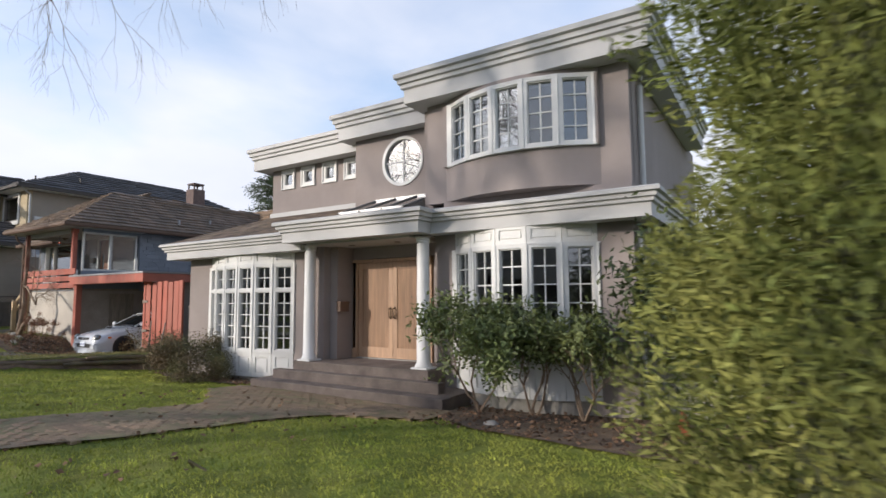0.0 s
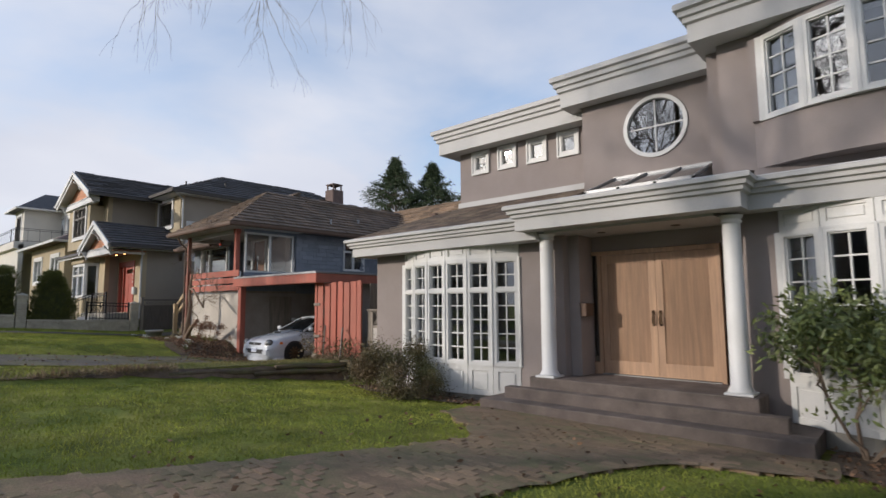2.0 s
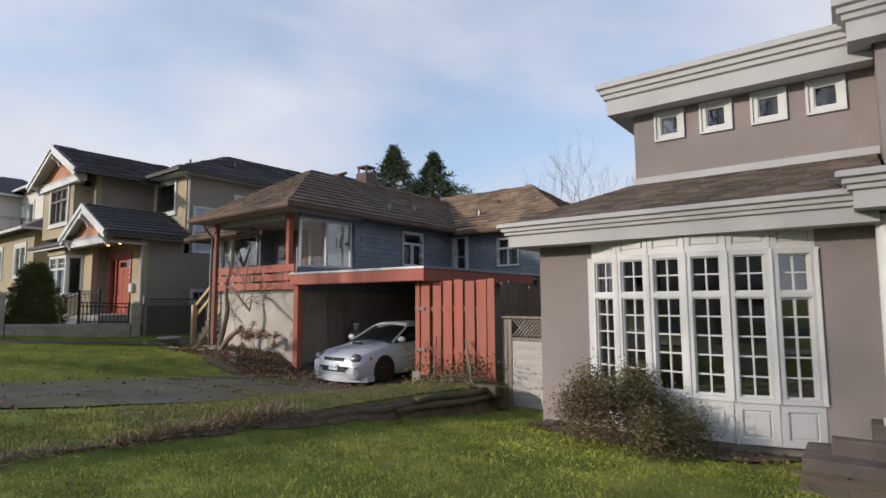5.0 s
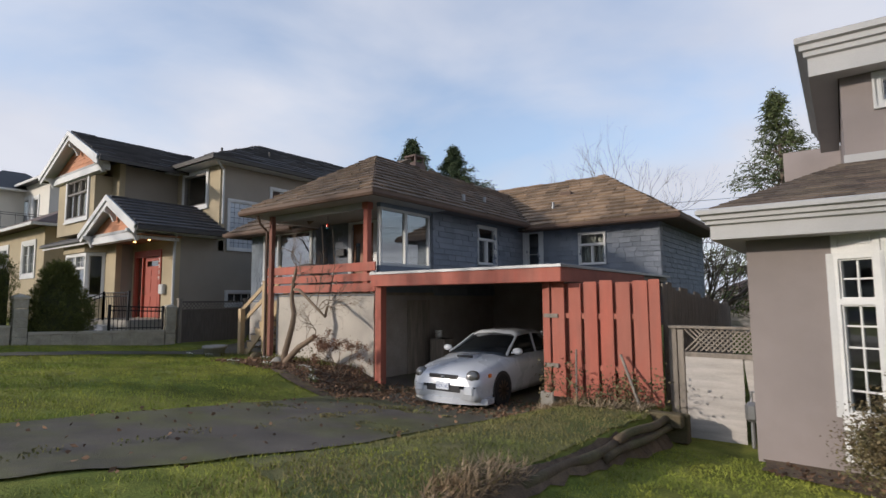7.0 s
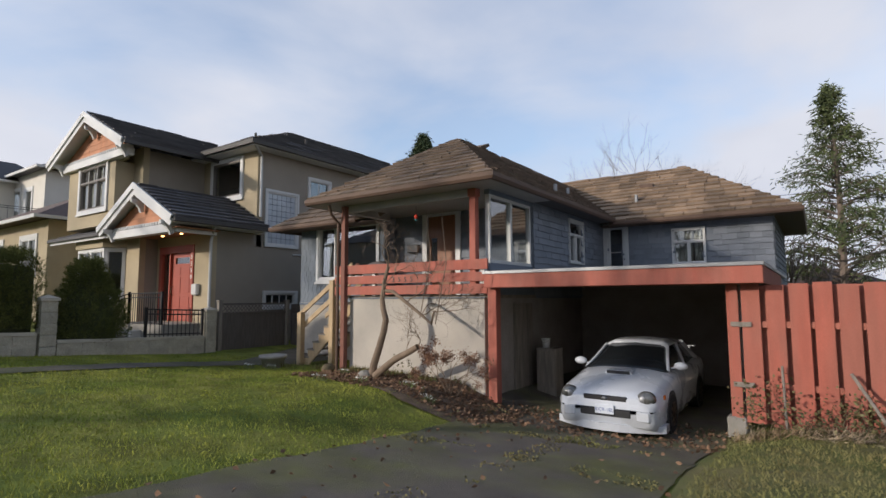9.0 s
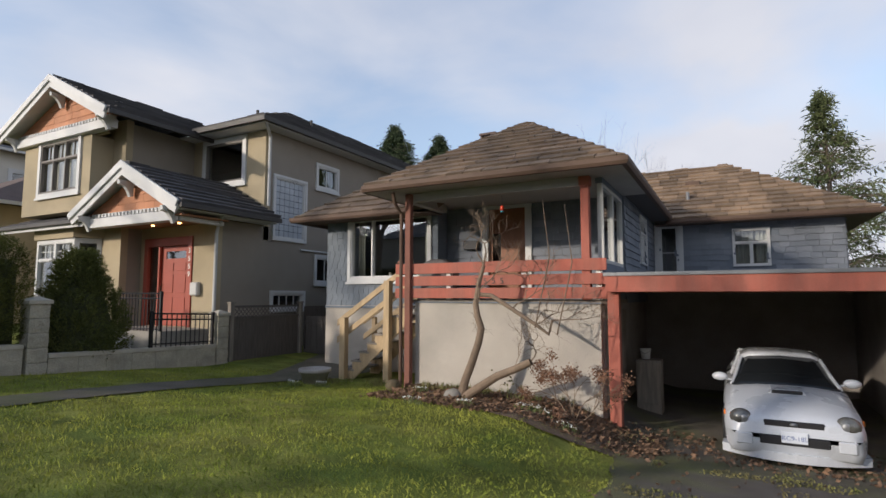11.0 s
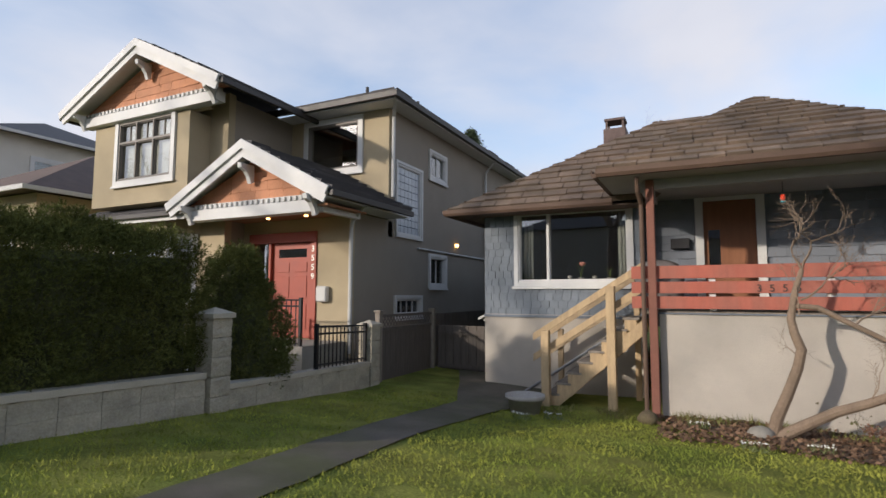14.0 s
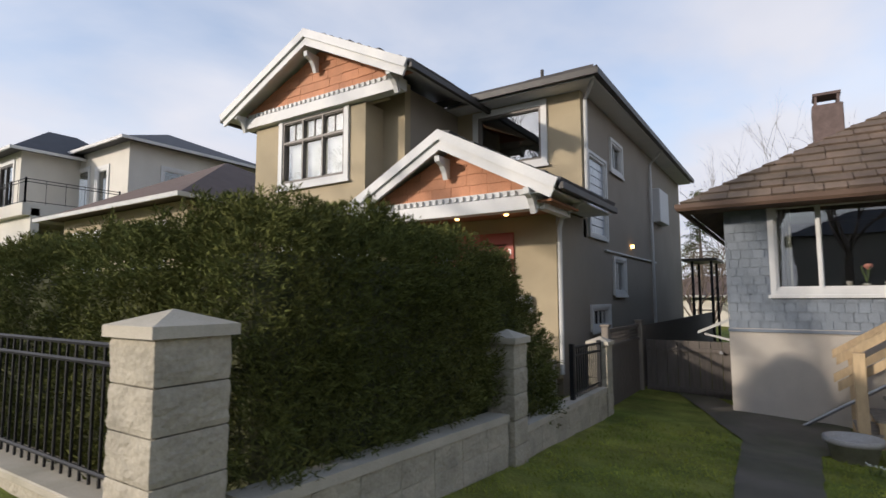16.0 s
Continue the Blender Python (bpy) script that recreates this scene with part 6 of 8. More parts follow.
for k in range(18):
    y = 9.13 + k * 0.122
    part("lattice_slat", prism([(-29.52, y, 1.48), (-29.52, y + 0.025, 1.48), (-29.52, y + 0.24, 1.70), (-29.52, y + 0.215, 1.70)], (0.008, 0, 0)), DARK_FENCE, tanfence)
    part("lattice_slat", prism([(-29.51, y + 0.215, 1.48), (-29.51, y + 0.24, 1.48), (-29.51, y + 0.025, 1.70), (-29.51, y, 1.70)], (0.008, 0, 0)), DARK_FENCE, tanfence)
backgate = thing("gate", "dark wooden gate between the two houses", "gate", (-28.5, 11, 0.4))
for i in range(8):
    part("board", box(-29.4 + i * 0.205, -29.205 + i * 0.205, 11.6, 11.63, 0.2, 1.42), DARK_FENCE, backgate)
part("rail", box(-29.4, -27.77, 11.56, 11.6, 1.2, 1.28), DARK_FENCE, backgate)
part("rail", box(-29.4, -27.77, 11.56, 11.6, 0.4, 0.48), DARK_FENCE, backgate)
part("latch", tube([(-27.98, 11.56, 1.22), (-27.98, 11.5, 1.22)], 0.035, 8), GREY_METAL, backgate)
lane = thing("fence", "dark fence running back beside the lane", "fence", (-29.5, 15, 0.4))
for i in range(24):
    part("board", box(-29.52, -29.495, 11.65 + i * 0.5, 12.14 + i * 0.5, 0.1, 1.70), DARK_FENCE, lane)

deck = thing("deck_frame", "dark roofed deck frame behind the tan house", "deck", (-30.0, 24.5, 0.3))
for x, y in ((-30.2, 23.6), (-29.5, 23.6), (-30.2, 25.4), (-29.5, 25.4)):
    part("post", box(x, x + 0.1, y, y + 0.1, gz(x, y) - 0.1, 3.75), IRON, deck)
part("roof", box(-30.5, -29.2, 23.3, 25.8, 3.75, 3.86, 0.01), DARK_FRAME, deck)
for z in (1.3, 1.75, 2.2):
    part("rail", box(-30.2, -29.45, 23.62, 23.66, z, z + 0.05), IRON, deck)
hood = thing("awning", "small pale awning over the side door of the bungalow", "awning", (-28.0, 12.2, 1.6))
part("canopy", prism([(-28.42, 11.8, 1.62), (-27.74, 11.8, 1.93), (-27.74, 11.8, 1.87), (-28.42, 11.8, 1.56)], (0, 1.0, 0)), DOWNSPOUT, hood)
part("bracket", prism([(-28.3, 11.85, 1.58), (-27.74, 11.85, 1.45), (-27.74, 11.85, 1.40), (-28.3, 11.85, 1.54)], (0, 0.03, 0)), DOWNSPOUT, hood)

# ---- houses further along the street ----
cream = thing("house", "cream stucco house with dark hipped roofs and an iron balcony", "house", (-52, 15, 1))
CREAM = surface("cream_stucco", (0.60, 0.57, 0.50), 0.92, 0.06, 1, 100, 0.15)
stucco_shell(cream, [
    ("y", 12.0, 0.3, -60, -52.0, 0.5, 8.6, [(-58.2, -55.8, 5.4, 7.8), (-55.0, -53.9, 5.2, 7.6)]),
    ("x", -52.3, 0.3, 12.3, 20, 0.5, 8.6, [(13.6, 15.4, 6.6, 7.6)]),
    ("y", 9.5, 0.3, -60, -56.8, 0.5, 8.3, [(-59.2, -57.6, 5.6, 7.8)]),
    ("x", -57.1, 0.3, 9.8, 12.0, 0.5, 8.3, []),
    ("y", 20, 0.3, -60, -52.0, 0.5, 8.6, []),
    ("y", 8.5, 0.3, -60, -52.4, 0.5, 5.0, []),
], CREAM)
window(cream, (-59.2, 9.5), (-57.6, 9.5), 5.6, 7.8, [(0.08, 0.76, 5.7, 7.7, 1, 2), (0.84, 1.52, 5.7, 7.7, 1, 2)], material=DARK_FRAME, trim=0.15, trim_mat=WHITE)
window(cream, (-55.0, 12.0), (-53.9, 12.0), 5.2, 7.6, [(0.1, 1.0, 5.3, 7.5, 1, 1)], trim=0.15)
window(cream, (-58.2, 12.0), (-55.8, 12.0), 5.4, 7.8, [(0.1, 2.3, 5.5, 7.7, 2, 1)], trim=0.1)
window(cream, (-52.0, 13.6), (-52.0, 15.4), 6.6, 7.6, [(0.08, 1.72, 6.7, 7.5, 2, 1)], trim=0.12, sill=0.06)
part("balcony", box(-59.9, -52.4, 8.2, 12.0, 4.7, 5.2), CREAM, cream)


def hip(parent, x0, x1, y0, y1, z, rise, material, over=0.6):
    x0, x1, y0, y1 = x0 - over, x1 + over, y0 - over, y1 + over
    w, d = x1 - x0, y1 - y0
    if w > d:
        r0, r1 = (x0 + d / 2, (y0 + y1) / 2, z + rise), (x1 - d / 2, (y0 + y1) / 2, z + rise)
    else:
        r0, r1 = ((x0 + x1) / 2, y0 + w / 2, z + rise), ((x0 + x1) / 2, y1 - w / 2, z + rise)
    bm = bmesh.new()
    c = [bm.verts.new(p) for p in ((x0, y0, z), (x1, y0, z), (x1, y1, z), (x0, y1, z))]
    a, b = bm.verts.new(r0), bm.verts.new(r1)
    if w > d:
        fs = ((c[0], c[1], b, a), (c[1], c[2], b), (c[2], c[3], a, b), (c[3], c[0], a))
    else:
        fs = ((c[0], c[1], a), (c[1], c[2], b, a), (c[2], c[3], b), (c[3], c[0], a, b))
    for f in fs:
        bm.faces.new(f)
    bm.faces.new(c[::-1])
    part("roof", bm, material, parent, "dark hipped roof")
    part("gutter", sweep([(0, z - 0.11), (0.08, z - 0.11), (0.10, z + 0.02), (0, z + 0.02)], [(x0, y1), (x0, y0), (x1, y0), (x1, y1)]), WHITE, parent)


hip(cream, -60, -52.0, 12.0, 20, 8.6, 2.0, ROOF_DARK)
hip(cream, -60, -56.8, 9.5, 14, 8.3, 1.6, ROOF_DARK)
railing("railing", "black iron balcony railing with crossed bars", [(-59.8, 8.3), (-54.0, 8.3), (-52.5, 8.3), (-52.5, 11.9)], [5.2] * 4, [6.2] * 4, gap=0.7)
brown = thing("house", "low tan house with a brown hipped roof", "house", (-44, 12, 0.8))
BROWN_ROOF = surface("brown_roof", (0.13, 0.095, 0.08), 0.95, 0.15, 2, 40, 0.3)
stucco_shell(brown, [("y", 9.0, 0.3, -49.0, -40.6, 0.5, 4.9, [(-48.0, -46.0, 2.6, 4.2), (-43.6, -41.8, 2.6, 4.2)]), ("x", -40.9, 0.3, 9.3, 18, 0.5, 4.9, []), ("y", 18, 0.3, -49, -40.6, 0.5, 4.9, [])], STUCCO_C)
window(brown, (-48.0, 9.0), (-46.0, 9.0), 2.6, 4.2, [(0.1, 0.95, 2.7, 4.1, 2, 3), (1.05, 1.9, 2.7, 4.1, 2, 3)], trim=0.15)
window(brown, (-43.6, 9.0), (-41.8, 9.0), 2.6, 4.2, [(0.1, 0.85, 2.7, 4.1, 2, 3), (0.95, 1.7, 2.7, 4.1, 2, 3)], trim=0.15)
hip(brown, -49.0, -40.6, 9.0, 17.4, 4.95, 2.6, BROWN_ROOF, 0.7)
cream.location.z += 1.0
brown.location += Vector((-1.6, 0, 0.45))
bpy.data.objects["railing.003"].location.z += 1.0
slate = thing("house", "dark slate-coloured gabled house in the distance", "house", (-70, 12, 1))
SLATE = surface("slate_siding", (0.06, 0.07, 0.10), 0.9, 0.1, 1, 40, 0.1)
part("wall", box(-76, -66, 10, 20, 0.5, 7.0), SLATE, slate)
hip(slate, -76, -66, 10, 20, 7.0, 2.8, ROOF_DARK)
garage = thing("garage", "low pale garage behind the back lane", "garage", (-31, 40, 0))
part("wall", box(-36, -27, 40, 46, -0.5, 2.4), CREAM, garage)
hip(garage, -36, -27, 40, 46, 2.4, 1.4, BROWN_ROOF)
shed = thing("garage", "brown-roofed shed beyond the side yard", "garage", (-12, 36, 0))
part("wall", box(-17.5, -11.5, 34, 39, -0.5, 2.0), PLYWOOD, shed)
hip(shed, -17.5, -11.5, 34, 39, 2.0, 1.4, BROWN_ROOF)


# ---- the white car ----
PAINT = surface("white_car_paint", (0.52, 0.545, 0.58), 0.28, 0.03, 2, 40, 0.0, coat=0.8)
CAR_GLASS = surface("tinted_car_glass", (0.012, 0.014, 0.016), 0.06, 0.05, 3, 40, 0.0, spec=0.32)
TYRE = surface("black_rubber", (0.02, 0.02, 0.02), 0.9, 0.15, 8, 60, 0.2)
LENS = surface("smoked_headlight", (0.14, 0.14, 0.13), 0.12, 0.25, 12, 40, 0.0, coat=1.0, metal=0.3)
AMBER = surface("amber_lens", (0.65, 0.18, 0.03), 0.25, 0.05, 8, 40, 0.0)
PLATE = surface("white_number_plate", (0.62, 0.66, 0.72), 0.4, 0.04, 8, 40, 0.0)
CX, CY, CZ = -17.98, 8.0, -0.22
car = thing("car", "white four-door sedan with hood scoop parked in the carport", "car", (CX, CY + 2.2, CZ))


def loft(sections, material, name, parent, label="", smooth=True):
    """Skins half sections of (x, z) at places along y, mirrored."""
    bm = bmesh.new()
    rings = []
    for y, half in sections:
        full_ = [(x, z) for x, z in half] + [(-x, z) for x, z in reversed(half) if x > 1e-6]
        rings.append([bm.verts.new((CX + x, CY + y, CZ + z)) for x, z in full_])
    k = len(rings[0])
    for a, b in zip(rings, rings[1:]):
        for j in range(k):
            bm.faces.new((a[j], a[(j + 1) % k], b[(j + 1) % k], b[j]))
    bm.faces.new(rings[0])
    bm.faces.new(rings[-1][::-1])
    ob = part(name, bm, material, parent, label, smooth)
    return ob


def sect(w, zb, zt, crown, waist=0.55):
    return [(0, zt + crown), (w * 0.45, zt + crown * 0.85), (w * 0.80, zt + crown * 0.2), (w * 0.95, zt - 0.06), (w, zt - 0.20), (w * 1.0, waist), (w * 0.985, zb + 0.12), (w * 0.93, zb), (0, zb)]


body = loft([(0.0, sect(0.66, 0.20, 0.59, 0.02, 0.45)), (0.04, sect(0.77, 0.17, 0.645, 0.03, 0.45)), (0.16, sect(0.835, 0.15, 0.70, 0.05, 0.45)), (0.42, sect(0.86, 0.15, 0.775, 0.065)), (0.9, sect(0.865, 0.17, 0.85, 0.07)), (1.25, sect(0.865, 0.18, 0.92, 0.06)), (1.6, sect(0.865, 0.18, 0.945, 0.02)),
             (2.6, sect(0.865, 0.18, 0.955, 0.0)), (3.5, sect(0.865, 0.18, 0.97, 0.0)), (4.1, sect(0.84, 0.2, 0.98, 0.02)), (4.36, sect(0.78, 0.25, 0.94, 0.02)), (4.42, sect(0.7, 0.3, 0.86, 0.02))], PAINT, "body", car, "gloss white car body")
loft([(1.22, [(0, 0.98), (0.60, 0.965), (0.735, 0.95), (0.74, 0.93), (0, 0.90)]), (1.55, [(0, 1.16), (0.52, 1.135), (0.66, 1.06), (0.735, 0.93), (0, 0.90)]), (2.0, [(0, 1.385), (0.44, 1.365), (0.565, 1.31), (0.735, 0.93), (0, 0.90)]), (2.6, [(0, 1.425), (0.44, 1.405), (0.575, 1.345), (0.74, 0.93), (0, 0.90)]), (3.2, [(0, 1.38), (0.43, 1.36), (0.56, 1.31), (0.735, 0.93), (0, 0.90)]), (3.75, [(0, 1.14), (0.46, 1.12), (0.62, 1.04), (0.72, 0.93), (0, 0.90)]), (4.0, [(0, 0.99), (0.55, 0.98), (0.66, 0.96), (0.68, 0.93), (0, 0.90)])], CAR_GLASS, "glasshouse", car, "dark tinted windows")
loft([(1.96, [(0, 1.395), (0.44, 1.375), (0.58, 1.315), (0.575, 1.295), (0, 1.37)]), (2.2, [(0, 1.432), (0.44, 1.412), (0.59, 1.345), (0.58, 1.32), (0, 1.40)]), (2.6, [(0, 1.445), (0.44, 1.425), (0.595, 1.36), (0.585, 1.335), (0, 1.41)]), (3.0, [(0, 1.425), (0.43, 1.405), (0.585, 1.345), (0.575, 1.32), (0, 1.39)]), (3.25, [(0, 1.385), (0.43, 1.365), (0.57, 1.315), (0.565, 1.295), (0, 1.35)])], PAINT, "roof", car)
for s in (-1, 1):
    q = lambda x, y, z: (CX + s * x, CY + y, CZ + z)
    part("pillar", tube([q(0.735, 1.25, 0.945), q(0.66, 1.57, 1.10), q(0.575, 1.98, 1.32)], 0.03, 6), PAINT, car)
    part("pillar", tube([q(0.745, 2.55, 0.94), q(0.585, 2.62, 1.35)], 0.028, 6), PAINT, car)
    part("pillar", tube([q(0.57, 3.22, 1.32), q(0.65, 3.65, 1.08), q(0.72, 3.85, 0.95)], 0.05, 6), PAINT, car)
    mir = part("mirror", tube([q(0.74, 1.45, 0.98), q(0.82, 1.43, 1.00)], 0.02, 6), PAINT, car)
    mb = bmesh.new()
    bmesh.ops.create_uvsphere(mb, u_segments=14, v_segments=8, radius=1.0, matrix=Matrix.Translation(q(0.91, 1.42, 1.03)) @ Matrix.Diagonal((0.12, 0.07, 0.072, 1)))
    part("mirror_shell", mb, PAINT, mir, smooth=True)
    hl = bmesh.new()
    bmesh.ops.create_uvsphere(hl, u_segments=20, v_segments=12, radius=1.0, matrix=Matrix.Translation(q(0.635, 0.125, 0.63)) @ Matrix.Diagonal((0.15, 0.125, 0.125, 1)))
    lamp = part("headlight", hl, LENS, car, "smoked oval headlight", smooth=True)
    ring_ = bmesh.new()
    bmesh.ops.create_uvsphere(ring_, u_segments=16, v_segments=8, radius=0.055, matrix=Matrix.Translation(q(0.60, 0.015, 0.63)) @ Matrix.Diagonal((1, 0.3, 1, 1)))
    part("reflector", ring_, GREY_METAL, lamp, smooth=True)
    part("fog_cover", box(CX + s * 0.60 - 0.115, CX + s * 0.60 + 0.115, CY - 0.015, CY + 0.10, CZ + 0.27, CZ + 0.46, 0.03), PAINT, car, "white fog lamp cover")
    part("side_marker", box(CX + s * 0.845 - 0.012, CX + s * 0.845 + 0.012, CY + 0.36, CY + 0.46, CZ + 0.60, CZ + 0.67, 0.006), AMBER, car, "amber side marker")
    for wy in (0.86, 3.42):
        well = tube([(CX + s * 0.60, CY + wy, CZ + 0.33), (CX + s * 0.868, CY + wy, CZ + 0.33)], 0.355, 28)
        part("wheel_arch", well, BLACK, car)
        wheel = part("wheel", tube([(CX + s * 0.68, CY + wy, CZ + 0.31), (CX + s * 0.70, CY + wy, CZ + 0.31), (CX + s * 0.868, CY + wy, CZ + 0.31), (CX + s * 0.885, CY + wy, CZ + 0.31)], [0.29, 0.312, 0.312, 0.285], 28), TYRE, car, "black tyre")
        rim = bmesh.new()
        for k in range(10):
            a = k * math.tau / 10
            d1, d2 = Vector((0, math.cos(a), math.sin(a))), Vector((0, -math.sin(a), math.cos(a)))
            c = Vector((CX + s * 0.888, CY + wy, CZ + 0.31))
            bm_prism(rim, [c + d2 * 0.018, c - d2 * 0.018, c + d1 * 0.2 - d2 * 0.028, c + d1 * 0.2 + d2 * 0.028], (-0.02 * s, 0, 0))
        part("rim", rim, BRONZE, wheel, "dark spoked rim")
part("grille", box(CX - 0.36, CX + 0.36, CY - 0.005, CY + 0.06, CZ + 0.56, CZ + 0.65, 0.015), BLACK, car, "black grille")
part("badge", bm_lathe(bmesh.new(), [(0.001, -0.006), (0.05, 0.0), (0.001, 0.006)], 0, 0, 16), GREY_METAL, car).matrix_basis = Matrix.Translation((CX, CY - 0.012, CZ + 0.605)) @ pose(0, 0, 0, 90) @ Matrix.Diagonal((1, 0.6, 1, 1))
part("intake", box(CX - 0.42, CX + 0.42, CY - 0.012, CY + 0.06, CZ + 0.31, CZ + 0.45, 0.02), BLACK, car, "black lower intake")
part("number_plate", box(CX - 0.155, CX + 0.155, CY - 0.035, CY - 0.02, CZ + 0.36, CZ + 0.51, 0.004), PLATE, car, "pale number plate")
PLATE_BLUE = surface("plate_blue", (0.12, 0.17, 0.36), 0.5, 0.05, 5, 40, 0)
letters("KC9-18L", (CX, CY - 0.0365, CZ + 0.40), 0.083, PLATE_BLUE, car, extrude=0.001)
lip = arc(CX - 0.89, CX + 0.89, CY + 0.24, 0.30, 16)
part("front_lip", plan_prism(lip + [(CX + 0.88, CY + 0.5), (CX - 0.88, CY + 0.5)], CZ + 0.10, CZ + 0.215), PAINT, car, "white front spoiler lip")
scoop = prism([(CX - 0.24, CY + 0.78, CZ + 0.90), (CX - 0.20, CY + 0.78, CZ + 0.965), (CX + 0.20, CY + 0.78, CZ + 0.965), (CX + 0.24, CY + 0.78, CZ + 0.90)], (0, 0.35, 0.01))
part("hood_scoop", scoop, PAINT, car)
part("scoop_mouth", box(CX - 0.20, CX + 0.20, CY + 0.77, CY + 0.785, CZ + 0.905, CZ + 0.96, 0.004), BLACK, car, "black scoop mouth")
part("wing", box(CX - 0.68, CX + 0.68, CY + 4.1, CY + 4.3, CZ + 1.16, CZ + 1.19, 0.01), PAINT, car, "white boot spoiler")
for s in (-1, 1):
    part("wing_post", box(CX + s * 0.55 - 0.02, CX + s * 0.55 + 0.02, CY + 4.12, CY + 4.26, CZ + 0.95, CZ + 1.16), PAINT, car)
car.scale = (0.92, 0.92, 0.92)
car.location = (CX - 0.03, CY + 2.12, CZ + 0.02)
part("wiper", tube([(CX - 0.3, CY + 1.26, CZ + 1.0), (CX + 0.25, CY + 1.22, CZ + 1.0)], 0.01, 5), BLACK, car)


# ---- plants ----
def add_tube(vs, fs, pts, rads, n=5):
    k0 = len(vs)
    for i, p in enumerate(pts):
        t = (pts[min(i + 1, len(pts) - 1)] - pts[max(i - 1, 0)]).normalized()
        u = t.cross(Vector((0.31, 0.12, 0.94)) if abs(t.z) < 0.9 else Vector((0, 1, 0.1))).normalized()
        w = t.cross(u)
        for k in range(n):
            a = k * math.tau / n
            vs.append(p + (u * math.cos(a) + w * math.sin(a)) * rads[i])
    for i in range(len(pts) - 1):
        for k in range(n):
            a, b = k0 + i * n, k0 + (i + 1) * n
            fs.append((a + k, a + (k + 1) % n, b + (k + 1) % n, b + k))


def grow(vs, fs, tips, rnd, p, d, length, rad, depth, spread=0.6, droop=0.0, split=(2, 4), shrink=0.68, wob=0.22, upward=0.0):
    """A branch that wanders and forks."""
    n = 4
    pts, rads = [p.copy()], [rad]
    for i in range(n):
        d = (d + Vector((rnd.gauss(0, wob), rnd.gauss(0, wob), rnd.gauss(0, wob) - droop + upward))).normalized()
        p = p + d * (length / n)
        pts.append(p.copy())
        rads.append(rad * (1 - 0.42 * (i + 1) / n))
    add_tube(vs, fs, pts, rads, 6 if rad > 0.03 else (4 if rad > 0.01 else 3))
    if depth == 0:
        tips.append((p.copy(), d.copy()))
        return
    for k in range(rnd.randint(*split)):
        a = rnd.uniform(0, math.tau)
        side = d.cross(Vector((0.2, 0.3, 0.9))).normalized()
        out = (side * math.cos(a) + d.cross(side) * math.sin(a))
        nd = (d + out * rnd.uniform(0.6, 1.3) * spread).normalized()
        q = pts[rnd.randint(2, n)] if k else p
        grow(vs, fs, tips, rnd, q.copy(), nd, length * rnd.uniform(shrink - 0.12, shrink + 0.1), rad * (0.58 if k else 0.62), depth - 1, spread, droop * 1.25, split, shrink, wob, upward)


def leaf_mesh(name, places, rng, length, width, material, along=None, droop=0.0, curl=0.25):
    """Many small folded leaves, two faces each, about the given places."""
    places = np.asarray(places)
    n = len(places)
    d = rng.normal(size=(n, 3)) if along is None else np.asarray(along) + rng.normal(size=(n, 3)) * 0.45
    d[:, 2] -= droop
    d /= np.linalg.norm(d, axis=1)[:, None]
    r = rng.normal(size=(n, 3))
    s = np.cross(d, r)
    s /= np.linalg.norm(s, axis=1)[:, None] + 1e-9
    up = np.cross(s, d)
    ln = (length * rng.uniform(0.6, 1.25, n))[:, None]
    wd = (width * rng.uniform(0.7, 1.2, n))[:, None]
    v = np.stack([places, places + d * ln * 0.45 + s * wd * 0.5 + up * wd * curl, places + d * ln, places + d * ln * 0.45 - s * wd * 0.5 + up * wd * curl], 1).reshape(-1, 3)
    me = bpy.data.meshes.new(name)
    i = np.arange(n) * 4
    f = np.stack([i, i + 1, i + 2, i, i + 2, i + 3], 1).reshape(-1, 3)
    me.vertices.add(len(v))
    me.vertices.foreach_set("co", v.ravel())
    me.loops.add(f.size)
    me.loops.foreach_set("vertex_index", f.ravel().astype(np.int32))
    me.polygons.add(len(f))
    me.polygons.foreach_set("loop_start", np.arange(len(f), dtype=np.int32) * 3)
    me.update()
    me.validate()
    me.materials.append(material)
    return me


def woody(name, label, category, base, dirs, length, rad, depth, seed, material=BARK, group="", **kw):
    rnd = random.Random(seed)
    t = thing(name, label, category, base, group)
    vs, fs, tips = [], [], []
    for d in dirs:
        grow(vs, fs, tips, rnd, Vector(base), Vector(d).normalized(), length, rad, depth, **kw)
    part("trunk", cloud_mesh("trunk", vs, fs, material), material, t)
    return t, tips


